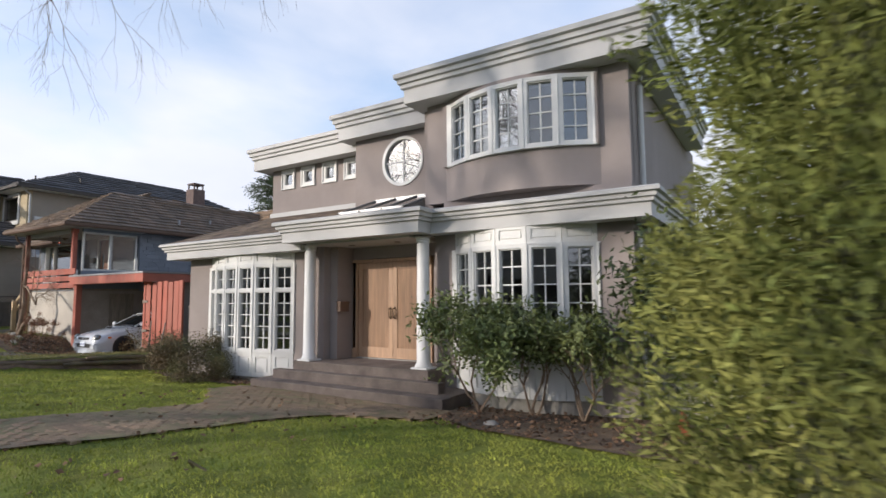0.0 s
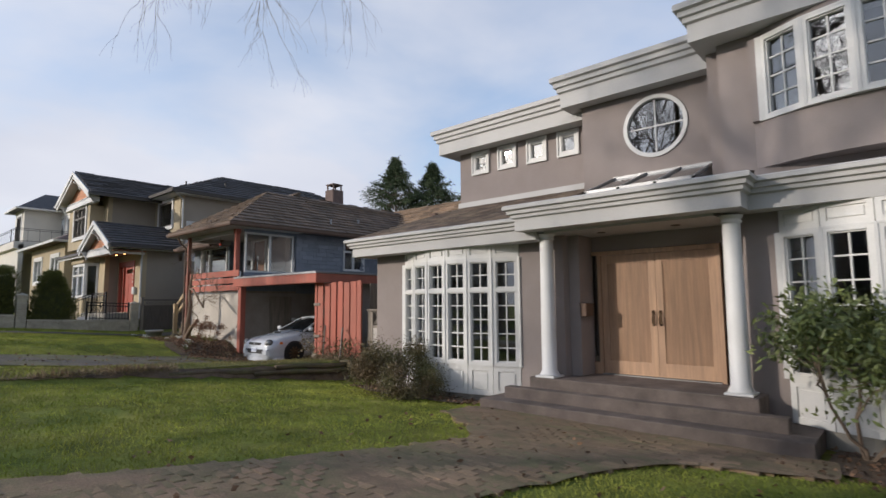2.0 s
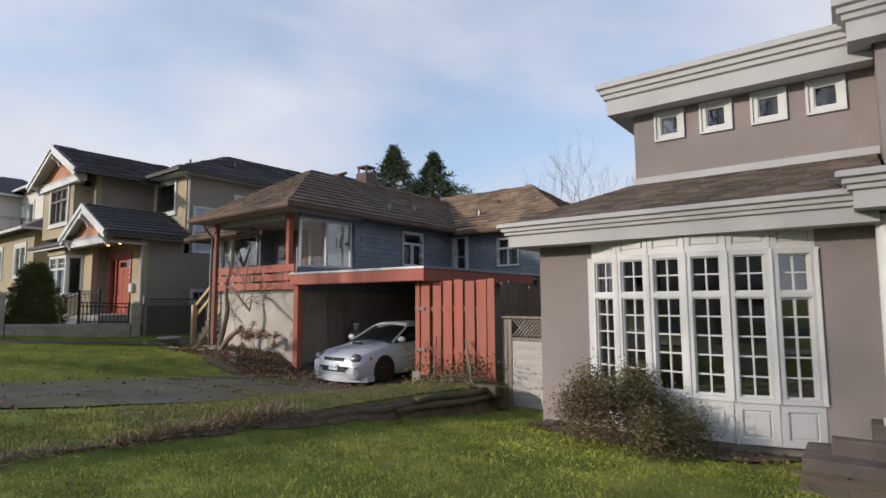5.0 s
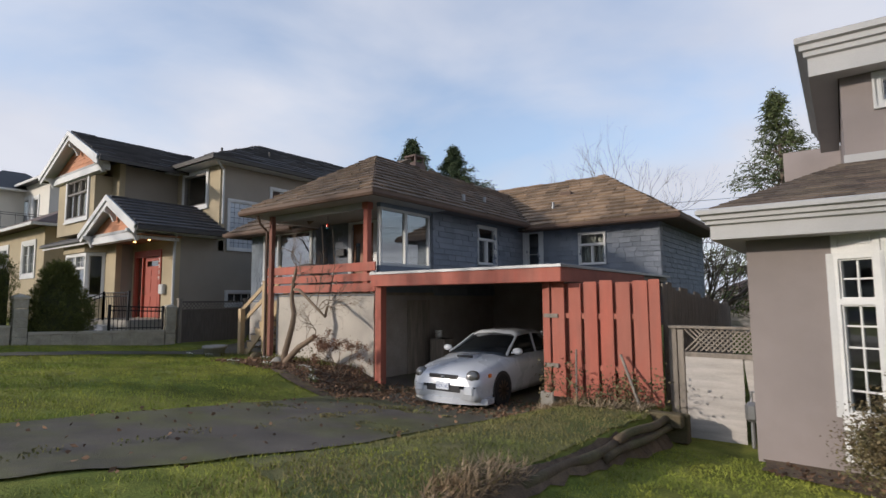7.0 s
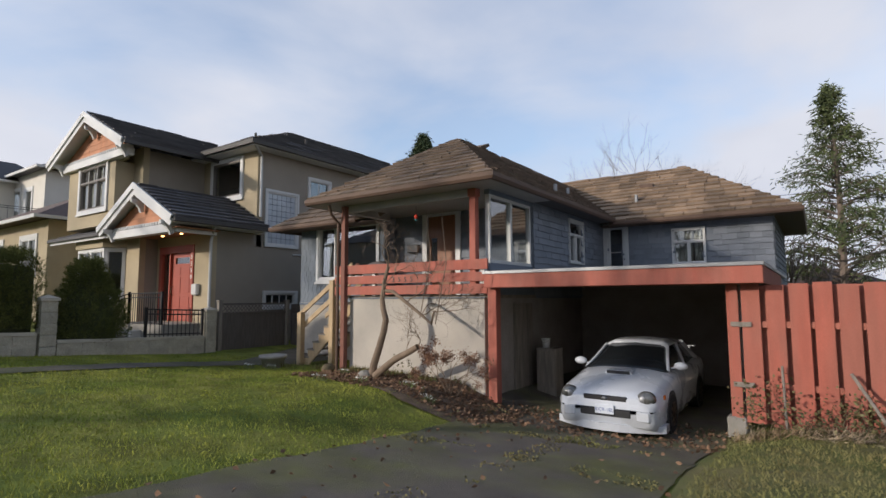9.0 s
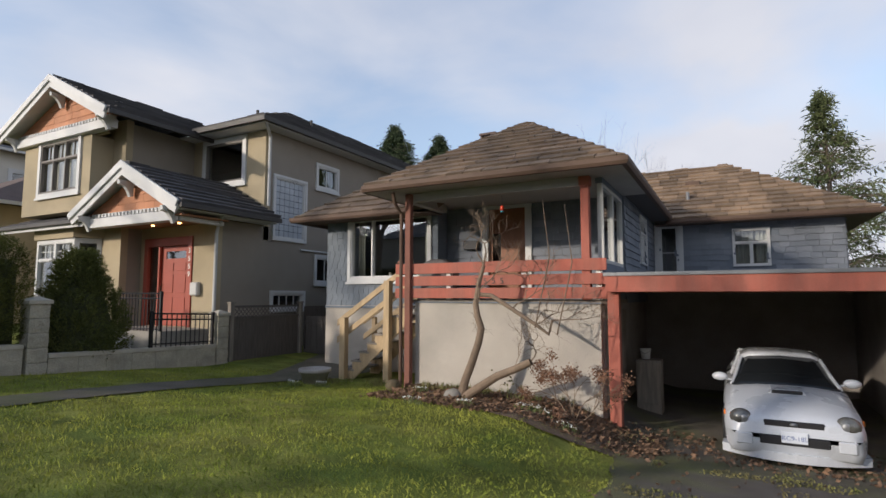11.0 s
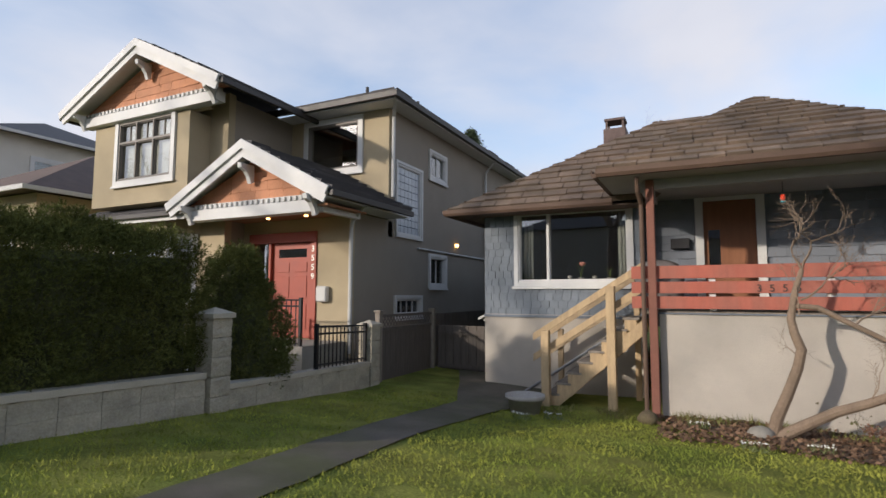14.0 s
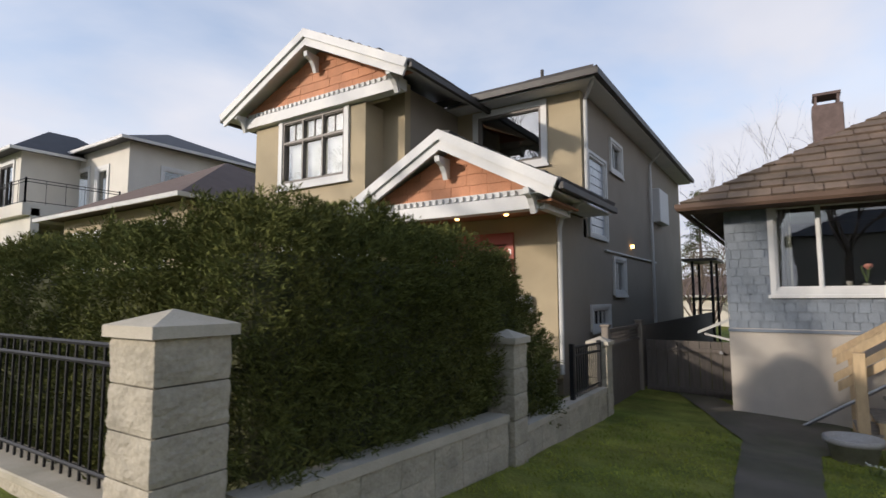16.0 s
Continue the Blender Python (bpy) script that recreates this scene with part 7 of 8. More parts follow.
# bare street trees behind the sidewalk
for i, (x, y, h, sd) in enumerate(((-7.5, -4.2, 2.5, 8), (-13.4, -4.4, 2.6, 14), (-27.4, -4.4, 2.6, 16), (-37.0, -4.5, 2.7, 18), (-2.0, -17.5, 3.0, 21), (-13.0, -18.5, 3.2, 27), (-24.0, -17.8, 3.1, 33), (-60.0, -18.4, 3.2, 39), (-72.0, -18.2, 3.2, 45))):
    rnd = random.Random(sd)
    t = thing("tree", "tall bare street tree with rising boughs", "tree", (x, y, gz(x, y) - 0.1), "bare street trees")
    vs, fs, tips = [], [], []
    b0 = Vector((x, y, gz(x, y) - 0.1))
    top = b0 + Vector((0.15, -0.2, 4.4))
    add_tube(vs, fs, [b0, b0 + Vector((0, 0, 0.3)), b0.lerp(top, 0.5), top], [0.34, 0.26, 0.22, 0.19], 10)
    for k in range(5):
        a = k * math.tau / 5 + rnd.uniform(-0.4, 0.4)
        grow(vs, fs, tips, rnd, top.copy(), Vector((math.cos(a) * 0.55, math.sin(a) * 0.55, 0.9)), h, 0.11, 5, spread=0.55, droop=-0.015, split=(2, 3), shrink=0.78, wob=0.13)
    part("trunk", cloud_mesh("trunk", vs, fs, BARK), BARK, t)
# plain houses across the street
HOUSE_FAR = surface("far_siding", (0.30, 0.28, 0.25), 0.9, 0.08, 1, 40, 0.05)
for x, w, hgt in ((6, 11, 6.4), (-8, 10, 6.9), (-21, 11, 6.2), (-34, 10, 7.0), (-47, 11, 6.5), (-60, 11, 6.6)):
    far = thing("house", "plain house with a dark roof across the street", "house", (x, -30, 0), "houses across the street")
    z = walk_height(x)
    part("wall", holed("y", -26.2, 0.2, x - w / 2, x + w / 2, z - 0.5, z + hgt, [(x - w / 2 + 1, x - w / 2 + 3, z + 1.2, z + 2.5), (x + 1.5, x + 3.5, z + 1.2, z + 2.5)]), HOUSE_FAR, far)
    # dark inner block stands in for unlit rooms behind the openings
    part("wall", box(x - w / 2, x + w / 2, -34, -27.5, z - 0.5, z + hgt), SHADE_TONE, far)
    hip(far, x - w / 2, x + w / 2, -34, -26.2, z + hgt, 2.2, ROOF_DARK)
# twigs hanging over the first lawn
rnd = random.Random(77)
hang = thing("tree", "bare tree whose long twigs hang over the lawn", "tree", (-10.5, -3.0, 0.2))
vs, fs, tips = [], [], []
add_tube(vs, fs, [Vector((-10.5, -3.0, 0.1)), Vector((-10.45, -2.9, 2.5)), Vector((-10.3, -2.4, 5.0)), Vector((-9.9, -1.0, 7.2)), Vector((-9.2, 1.0, 8.2)), Vector((-8.7, 2.6, 8.3))], [0.22, 0.18, 0.15, 0.10, 0.07, 0.04], 8)
for k in range(36):
    p = Vector((rnd.uniform(-12.4, -5.4), rnd.uniform(1.2, 4.8), rnd.uniform(7.3, 8.6)))
    add_tube(vs, fs, [Vector((-9.2, 1.0, 8.2)), (Vector((-9.2, 1.0, 8.2)) + p) / 2 + Vector((0, 0, 0.35)), p], [0.035, 0.025, 0.014], 5)
    grow(vs, fs, tips, rnd, p, Vector((rnd.uniform(-0.5, 0.5), rnd.uniform(-0.3, 0.4), -0.7)), rnd.uniform(0.6, 1.2), 0.009, 3, spread=0.5, droop=0.10, split=(2, 3), shrink=0.75, wob=0.16)
part("trunk", cloud_mesh("trunk", vs, fs, BARK), BARK, hang)


def crown_leaves(tree, name, tips, count, rng, radius, length, width, material, droop=0.2, label=""):
    c = np.array([tuple(p) for p, d in tips])
    pick = rng.integers(0, len(c), count)
    pts_ = c[pick] + rng.normal(size=(count, 3)) * radius
    return tagged(part(name, leaf_mesh(name, pts_, rng, length, width, material, droop=droop), material, tree, label), kind="stuff")


# rhododendrons under the bow window
rng = np.random.default_rng(4)
for i, (x, y, h, sd, cnt) in enumerate(((-4.25, 7.85, 0.74, 5, 4800), (-3.35, 7.95, 0.66, 9, 2200), (-2.55, 7.95, 0.66, 12, 3200))):
    t, tips = woody("shrub", "leggy green rhododendron with bare lower stems", "shrub", (x, y, -0.38), [(0.15, -0.1, 1), (-0.5, -0.2, 0.9), (0.5, -0.3, 0.8)], h, 0.026, 3, sd, PALE_BARK, "rhododendrons by the bow window", spread=0.55, split=(2, 3), shrink=0.74, wob=0.22, upward=0.12)
    crown_leaves(t, "foliage", tips, cnt, rng, 0.12, 0.11, 0.042, LEAF_RHODO)
t, tips = woody("shrub", "large dark laurel with long glossy leaves", "shrub", (-0.55, 7.8, -0.4), [(0.1, -0.1, 1), (-0.4, -0.3, 0.9), (0.6, -0.2, 0.8), (0.1, 0.5, 0.9)], 0.9, 0.045, 3, 17, PALE_BARK, spread=0.6, split=(2, 4), shrink=0.8, wob=0.2, upward=0.06)
crown_leaves(t, "foliage", tips, 10000, rng, 0.26, 0.15, 0.05, LEAF_DARK, 0.4)
# low bronze shrub below the white bow window
t, tips = woody("shrub", "low bronze-green twiggy shrub below the white window", "shrub", (-11.3, 7.35, -0.33), [(-0.9, 0, 0.7), (-0.4, -0.3, 0.8), (0.3, -0.2, 0.9), (0.9, 0.0, 0.7), (0.1, 0.2, 1)], 0.36, 0.02, 4, 23, PALE_BARK, spread=0.6, split=(2, 3), shrink=0.76, wob=0.22)
crown_leaves(t, "foliage", tips, 26000, rng, 0.12, 0.042, 0.02, LEAF_BROWN, 0.1)


def plumes(p, d, rng, each, reach):
    """Turns each place into a feathery plume of leaves that rises outwards."""
    axis = d * 0.7 + np.array([0, 0, 0.55]) + rng.normal(size=d.shape) * 0.35
    axis /= np.linalg.norm(axis, axis=1)[:, None]
    k = rng.uniform(-0.35, 1, (len(p), each, 1))
    spread = rng.normal(size=(len(p), each, 3)) * 0.16 * reach * (1.2 - np.clip(k, 0, 1))
    q = p[:, None, :] + axis[:, None, :] * k * reach + spread
    way = axis[:, None, :] + rng.normal(size=(len(p), each, 3)) * 0.38
    return q.reshape(-1, 3), way.reshape(-1, 3)


def spray_hedge(tree, count, rng, surf, length, width, material, name="foliage", plume=0.2):
    """Feathery sprays on the skin of a rounded body; surf(u, v) gives a place and an outward way."""
    each = 40
    p, d = surf(rng.uniform(0, 1, count // each), rng.uniform(0, 1, count // each))
    p, d = plumes(p, d, rng, each, plume)
    return tagged(part(name, leaf_mesh(name, p, rng, length, width, material, along=d, curl=0.15), material, tree), kind="stuff")


def lumpy(p, s=1.6, amp=0.12):
    return np.array([noise.noise(Vector(q) * s) for q in p])[:, None] * amp + np.array([noise.noise(Vector(q) * s * 3.1) for q in p])[:, None] * amp * 0.5


def cone_tree(name, label, base, radius, height, count, seed, leaf=0.09, wide=0.03, material=CEDAR, top=0.25, group=""):
    rng = np.random.default_rng(seed)
    t = thing(name, label, "tree" if name == "tree" else "hedge", base, group)
    bx_, by_, bz_ = base

    def prof(v):
        return radius * np.clip((1 - v ** 2.2) ** 0.8 * (1 - top * v) + 0.02, 0.02, 2) * np.clip(0.75 + v * 2.5, 0, 1)

    def surf(u, v):
        a = u * math.tau
        r = prof(v)
        d = np.stack([np.cos(a), np.sin(a), 0.15 + 0 * a], 1)
        p = np.stack([bx_ + r * np.cos(a), by_ + r * np.sin(a), bz_ + v * height], 1)
        return p + d * lumpy(p, 1.7, 0.2 if height < 3 else 0.34), d
    spray_hedge(t, count, rng, surf, leaf, wide, material, plume=0.2 if height < 3 else 0.36)
    # filling body, coloured dark like the shade between the sprays
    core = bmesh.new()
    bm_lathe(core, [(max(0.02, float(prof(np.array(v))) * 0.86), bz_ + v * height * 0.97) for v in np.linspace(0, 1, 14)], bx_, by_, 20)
    part("core", core, HEDGE_INNER_SHADE, t)
    return t


cone_tree("tree", "feathery yellow-green cedar beside the sidewalk", (0.84, 2.35, -0.1), 0.98, 4.8, 260000, 51, 0.05, 0.013, top=0.06)
cone_tree("hedge", "clipped rounded dark cedar beside the block wall", (-30.08, 5.85, 0.7), 0.78, 2.12, 60000, 52, 0.055, 0.012, HEDGE, group="clipped cedars")


def box_hedge(label, x0, x1, y0, y1, z0, z1, count, seed, material=HEDGE, low=0.0):
    rng = np.random.default_rng(seed)
    t = thing("hedge", label, "hedge", ((x0 + x1) / 2, (y0 + y1) / 2, z0), "clipped cedars")
    w, dpt, h = x1 - x0, y1 - y0, z1 - z0
    areas = np.array([w * h, dpt * h, w * dpt, dpt * h])
    n = (count / 32 * areas / areas.sum()).astype(int)
    ps, ds = [], []
    for k, m in enumerate(n):
        a, b = rng.uniform(0, 1, m), rng.uniform(0, 1, m)
        if k == 0:
            p, d = np.stack([x0 + a * w, y0 + 0 * a, z0 + b * h], 1), (0, -1, 0.1)
        elif k == 1:
            p, d = np.stack([x1 + 0 * a, y0 + a * dpt, z0 + b * h], 1), (1, 0, 0.1)
        elif k == 2:
            p, d = np.stack([x0 + a * w, y0 + b * dpt, z1 + 0 * a], 1), (0, 0, 1)
        else:
            p, d = np.stack([x0 + 0 * a, y0 + a * dpt, z0 + b * h], 1), (-1, 0, 0.1)
        edge = np.clip((p[:, 2] - (z1 - 0.35)) / 0.35, 0, 1)[:, None] ** 2 * 0.16
        c = np.array([(x0 + x1) / 2, (y0 + y1) / 2, 0])
        inward = (c - p) * np.array([1 / max(w, 0.1), 1 / max(dpt, 0.1), 0]) * 2
        d = np.repeat(np.array([d], float), len(p), 0)
        ps.append(p + d * lumpy(p, 1.5, 0.16) + inward * edge)
        ds.append(d)
    p, d = np.concatenate(ps), np.concatenate(ds)
    p, d = plumes(p, d, rng, 32, 0.20)
    p, d = p[p[:, 2] > low], d[p[:, 2] > low]
    tagged(part("foliage", leaf_mesh("foliage", p, rng, 0.055, 0.012, material, along=d, curl=0.15), material, t), kind="stuff")
    # dark filling body, so that gaps in the leaves look shaded
    part("core", box(x0 + 0.16, x1 - 0.16, y0 + 0.16, y1 - 0.1, z0, z1 - 0.2, 0.1), HEDGE_INNER_SHADE, t)
    return t


box_hedge("tall clipped cedar hedge behind the block wall", -30.55, -29.36, 1.72, 4.66, 0.75, 2.82, 150000, 53, low=1.24)
box_hedge("tall clipped cedar hedge behind the iron fence", -38.5, -30.6, 1.75, 2.7, 0.9, 2.75, 130000, 54)


# conifers and bare trees behind the houses
def conifer(label, base, height, spread, seed, layers=26, material=PINE, droop=0.35, sparse=1.0, first=0.12, leaf=0.34):
    rnd = random.Random(seed)
    rng = np.random.default_rng(seed)
    t = thing("tree", label, "tree", base)
    b = Vector(base)
    vs, fs = [], []
    add_tube(vs, fs, [b, b + Vector((0.1, 0, height * 0.5)), b + Vector((0, 0.1, height))], [height * 0.018, height * 0.011, 0.02], 7)
    places, ways = [], []
    for i in range(layers):
        k = first + (1 - first) * i / layers
        r = spread * (1 - k) ** 1.12 * rnd.uniform(0.6, 1.2)
        for j in range(rnd.randint(4, 7)):
            a = rnd.uniform(0, math.tau)
            s = b + Vector((0, 0, height * k))
            e = s + Vector((math.cos(a) * r, math.sin(a) * r, -droop * r + rnd.uniform(-0.2, 0.5)))
            m = (s + e) / 2 + Vector((0, 0, 0.12 * r))
            add_tube(vs, fs, [s, m, e], [0.05 * (1 - k) + 0.015, 0.025, 0.008], 4)
            for q in range(int(26 * sparse * max(0.35, r / spread))):
                f = rnd.uniform(0.2, 1.05) ** 0.8
                p = s.lerp(m, f * 2) if f < 0.5 else m.lerp(e, f * 2 - 1)
                places.append(tuple(p + Vector((rnd.gauss(0, 0.16), rnd.gauss(0, 0.16), rnd.gauss(0, 0.12)))))
                ways.append((math.cos(a) * 0.6, math.sin(a) * 0.6, -0.4))
    part("trunk", cloud_mesh("trunk", vs, fs, BARK), BARK, t)
    tagged(part("crown", leaf_mesh("crown", places, rng, leaf, leaf * 0.22, material, along=ways), material, t), kind="stuff")
    return t


conifer("tall ragged green conifer behind the bungalow", (-14.2, 31.5, -0.3), 12.4, 6.0, 61, 46, CONIFER, -0.05, 5.0, 0.06, 0.30)
woody("tree", "fine-twigged bare tree behind the bungalow roof", "tree", (-26.9, 40, -0.3), [(0.1, 0, 1), (-0.4, 0.1, 0.9), (0.4, -0.1, 0.9), (0.1, 0.4, 1)], 4.5, 0.085, 6, 71, BARK, spread=0.4, split=(2, 3), shrink=0.72, wob=0.12, upward=0.05)
conifer("dark pine behind the roofs", (-43.6, 37.7, -0.5), 16.9, 13.5, 62, 44, PINE, -0.12, 7, 0.62, 0.34)
conifer("dark pine behind the roofs", (-40.6, 40.1, -0.5), 16.2, 13.5, 63, 44, PINE, -0.12, 7, 0.62, 0.34)
conifer("ragged conifer beyond the side yard", (-33.0, 48, -0.5), 11.5, 4.0, 64, 30, CONIFER, 0.35, 2.5)
for x, y, h, sd in ((-28.0, 44.0, 2.5, 71), (-23.0, 46.0, 2.3, 72), (-31.5, 36, 1.9, 73), (-16.5, 23.5, 1.5, 74)):
    woody("tree", "bare leafless tree behind the houses", "tree", (x, y, -0.5), [(0, 0, 1), (0.35, 0.1, 1), (-0.3, 0.1, 1)], h, 0.12, 5, sd, group="bare back trees", spread=0.55, split=(2, 3), shrink=0.82, wob=0.14, upward=0.05)
# pruned fruit tree in front of the porch wall
fruit = thing("tree", "leaning bare fruit tree with pruned twiggy boughs", "tree", (-22.62, 8.15, 0.25))
rnd = random.Random(88)
vs, fs, tips = [], [], []
add_tube(vs, fs, [Vector(p) for p in ((-22.76, 8.12, 0.15), (-22.66, 8.1, 0.55), (-22.53, 8.1, 0.86), (-22.40, 8.1, 1.22), (-22.35, 8.1, 1.45), (-22.42, 8.1, 1.66), (-22.45, 8.1, 1.85), (-22.39, 8.1, 2.2), (-22.30, 8.1, 2.5))], [0.085, 0.075, 0.07, 0.064, 0.062, 0.055, 0.05, 0.042, 0.03], 10)
add_tube(vs, fs, [Vector(p) for p in ((-22.40, 8.1, 2.02), (-22.15, 8.08, 2.0), (-21.78, 8.05, 1.78), (-21.38, 8.0, 1.55), (-21.16, 8.0, 1.40), (-21.10, 8.0, 1.62))], [0.036, 0.036, 0.034, 0.03, 0.028, 0.018], 8)
add_tube(vs, fs, [Vector(p) for p in ((-22.66, 8.1, 0.30), (-22.35, 8.05, 0.50), (-22.03, 8.0, 0.70), (-21.7, 7.97, 0.84), (-21.44, 7.95, 0.97))], [0.075, 0.072, 0.066, 0.06, 0.055], 10)
for p, d, ln, r_, dep in (((-22.30, 8.1, 2.5), (-0.4, 0, 1), 0.42, 0.016, 4), ((-22.30, 8.1, 2.5), (0.5, -0.1, 0.9), 0.42, 0.016, 4), ((-22.34, 8.0, 2.1), (0.7, 0.1, 0.5), 0.42, 0.014, 4),
                          ((-21.78, 8.05, 1.78), (0.6, 0, 0.8), 0.45, 0.014, 4), ((-21.10, 8.0, 1.62), (0.9, 0, 0.1), 0.45, 0.012, 4), ((-21.38, 8.0, 1.55), (0.8, 0, 0.4), 0.42, 0.012, 4), ((-21.38, 8.0, 1.55), (0.2, -0.1, 0.9), 0.42, 0.012, 4),
                          ((-21.44, 7.95, 0.97), (0.3, 0, 0.8), 0.36, 0.012, 4), ((-21.7, 7.97, 0.84), (0.1, -0.2, 0.9), 0.3, 0.010, 4), ((-22.36, 8.05, 1.9), (-0.5, -0.2, 0.7), 0.36, 0.010, 4), ((-22.36, 8.05, 1.3), (-0.6, -0.2, 0.3), 0.25, 0.007, 3)):
    grow(vs, fs, tips, rnd, Vector(p), Vector(d), ln, r_, dep, spread=0.8, split=(2, 4), shrink=0.76, wob=0.22, upward=0.05)
for x, z in ((-21.35, 1.5), (-21.0, 1.4)):
    add_tube(vs, fs, [Vector((x, 7.9, z)), Vector((x + 0.25, 7.9, z + 1.1)), Vector((x + 0.15, 7.9, z + 2.0))], [0.012, 0.009, 0.004], 4)
part("trunk", cloud_mesh("trunk", vs, fs, PALE_BARK), PALE_BARK, fruit, smooth=True)


def stone(x, y, z, r, seed, material=CONCRETE, label="pale rough stone lying in the bed"):
    bm = bmesh.new()
    bmesh.ops.create_icosphere(bm, subdivisions=2, radius=r)
    for v in bm.verts:
        v.co *= 1 + 0.25 * noise.noise(v.co * (2.2 / r) * 0.4 + Vector((seed, 0, 0)))
        v.co.z *= 0.7
    bmesh.ops.translate(bm, verts=bm.verts, vec=(x, y, z + r * 0.4))
    return solid("stone", bm, material, label, "stone", smooth=True)


stone(-22.85, 8.05, 0.26, 0.17, 1)
stone(-24.3, 8.4, 0.26, 0.16, 2, LOG, "dark mossy stone at the wall foot")
stone(-3.5, 6.8, -0.33, 0.12, 3)
stone(-9.0, 7.0, -0.33, 0.05, 4)
# dry hydrangea with brown flower heads
t, tips = woody("shrub", "dry hydrangea with brown papery flower heads", "shrub", (-20.85, 8.1, 0.05), [(-0.6, -0.1, 1), (0.1, -0.2, 1), (0.7, -0.1, 0.8), (0.0, 0.2, 1), (-0.2, -0.5, 0.8), (0.9, -0.3, 0.5)], 0.44, 0.012, 2, 91, PALE_BARK, spread=0.5, split=(2, 3), shrink=0.8, wob=0.15)
HEADS = surface("papery_brown_petal", (0.22, 0.12, 0.075), 0.9, 0.2, 6, 40, 0, island=0.3)
rng = np.random.default_rng(91)
for p, d in tips[:30]:
    q = np.array(p) + rng.normal(size=(90, 3)) * 0.045
    part("flower_head", leaf_mesh("flower_head", q, rng, 0.035, 0.025, HEADS), HEADS, t)["kind"] = "stuff"
# brambles by the red fence and at the bed's edge
for x, y, z, sd, cnt in ((-15.7, 8.75, 0.0, 95, 600), (-15.1, 8.75, 0.0, 96, 700), (-14.75, 8.7, 0.0, 99, 300), (-20.2, 8.0, -0.1, 97, 350), (-21.9, 7.9, 0.15, 98, 250)):
    t, tips = woody("shrub", "tangled dry bramble with dull leaves", "shrub", (x, y, z), [(-0.8, -0.2, 0.6), (0.8, -0.3, 0.6), (0.1, -0.4, 0.9), (0.4, 0.1, 0.8)], 0.34, 0.008, 3, sd, LOG, "brambles", spread=0.9, split=(2, 3), shrink=0.75, wob=0.35, droop=0.08)
    crown_leaves(t, "foliage", tips, cnt, rng, 0.1, 0.06, 0.04, LEAF_BROWN, 0.1)


# leaf litter, grass, small flowers
def on_ground(rng, n, x0, x1, y0, y1, lift=0.03):
    x, y = rng.uniform(x0, x1, n), rng.uniform(y0, y1, n)
    return np.array([(a, b, gz(a, b) + lift) for a, b in zip(x, y)])


rng = np.random.default_rng(7)
for nm, n, area in (("leaf_litter", 3600, (-24.1, -19.6, 7.1, 8.85)), ("leaf_litter", 900, (-20.2, -16.4, 7.5, 9.3)), ("leaf_litter", 1000, (-4.6, 0.4, 6.3, 8.4)), ("leaf_litter", 300, (-12.9, -9.5, 7.3, 8.2)), ("leaf_litter", 90, (-20, -16.5, 2, 7)), ("leaf_litter", 120, (-9.5, -4.5, 1.5, 7.2))):
    me = leaf_mesh(nm, on_ground(rng, n, *area, 0.045), rng, 0.07, 0.045, FALLEN, along=np.repeat([[0.7, 0.7, 0.05]], n, 0) * rng.choice([-1, 1], (n, 1)))
    solid(nm, me, FALLEN, "brown fallen leaves scattered on the ground", "leaves", kind="stuff")
PETAL = surface("white_petal", (0.75, 0.76, 0.72), 0.7, 0.05, 8, 40, 0)
for x, y in ((-21.45, 7.65), (-21.15, 7.6), (-23.6, 8.2), (-25.6, 7.9), (-22.3, 7.35), (-23.0, 7.0), (-20.7, 7.3), (-26.0, 7.6)):
    t = thing("snowdrops", "small clump of white snowdrops in the grass", "flowers", (x, y, gz(x, y)), "snowdrop clumps")
    q = on_ground(rng, 60, x - 0.14, x + 0.14, y - 0.08, y + 0.08, 0.0)
    part("leaves", leaf_mesh("leaves", q, rng, 0.13, 0.012, LEAF_RHODO, along=np.repeat([[0, 0, 1.0]], 60, 0)), LEAF_RHODO, t)
    tagged(part("petals", leaf_mesh("petals", q[:26] + [0, 0, 0.12], rng, 0.03, 0.02, PETAL, droop=0.8), PETAL, t), kind="stuff")


def in_poly(x, y, poly):
    c = False
    for (ax, ay), (bx_, by_) in zip(poly, poly[1:] + poly[:1]):
        if (ay > y) != (by_ > y) and x < (bx_ - ax) * (y - ay) / (by_ - ay) + ax:
            c = not c
    return c


BARE = [[(-9.0, 0.75), (-7.3, 0.75), (-6.94, 1.87), (-6.49, 3.14), (-6.14, 4.81), (-5.75, 5.9), (-4.4, 6.45), (-4.5, 7.4), (-9.4, 7.4), (-9.25, 6.4), (-8.2, 5.65), (-7.78, 5.15), (-7.98, 4.0), (-8.45, 2.3)], [(-19.7, 0.75), (-17.65, 0.75), (-17.35, 1.8), (-16.9, 3.0), (-16.55, 4.6), (-16.65, 6.7), (-16.5, 9), (-20.4, 9.0), (-20.05, 7.2), (-19.8, 5.9), (-19.7, 4.2)], [(-4.6, 6.9), (-3.4, 6.3), (0.6, 6.0), (0.6, 8.5), (-4.6, 8.5)], [(-9.4, 7.38), (-4.6, 7.38), (-4.6, 9), (-9.4, 9)], [(-24.0, 8.55), (-22.6, 7.85), (-21.0, 7.2), (-20.0, 7.3), (-20.0, 7.9), (-20.4, 8.95), (-24.3, 8.95)], [(-26.95, 0.75), (-26.3, 0.75), (-26.42, 3.2), (-26.6, 5.4), (-26.55, 8.2), (-26.1, 9.0), (-27.75, 9.0), (-27.45, 8.4), (-27.3, 5.4), (-27.08, 3.0)]]


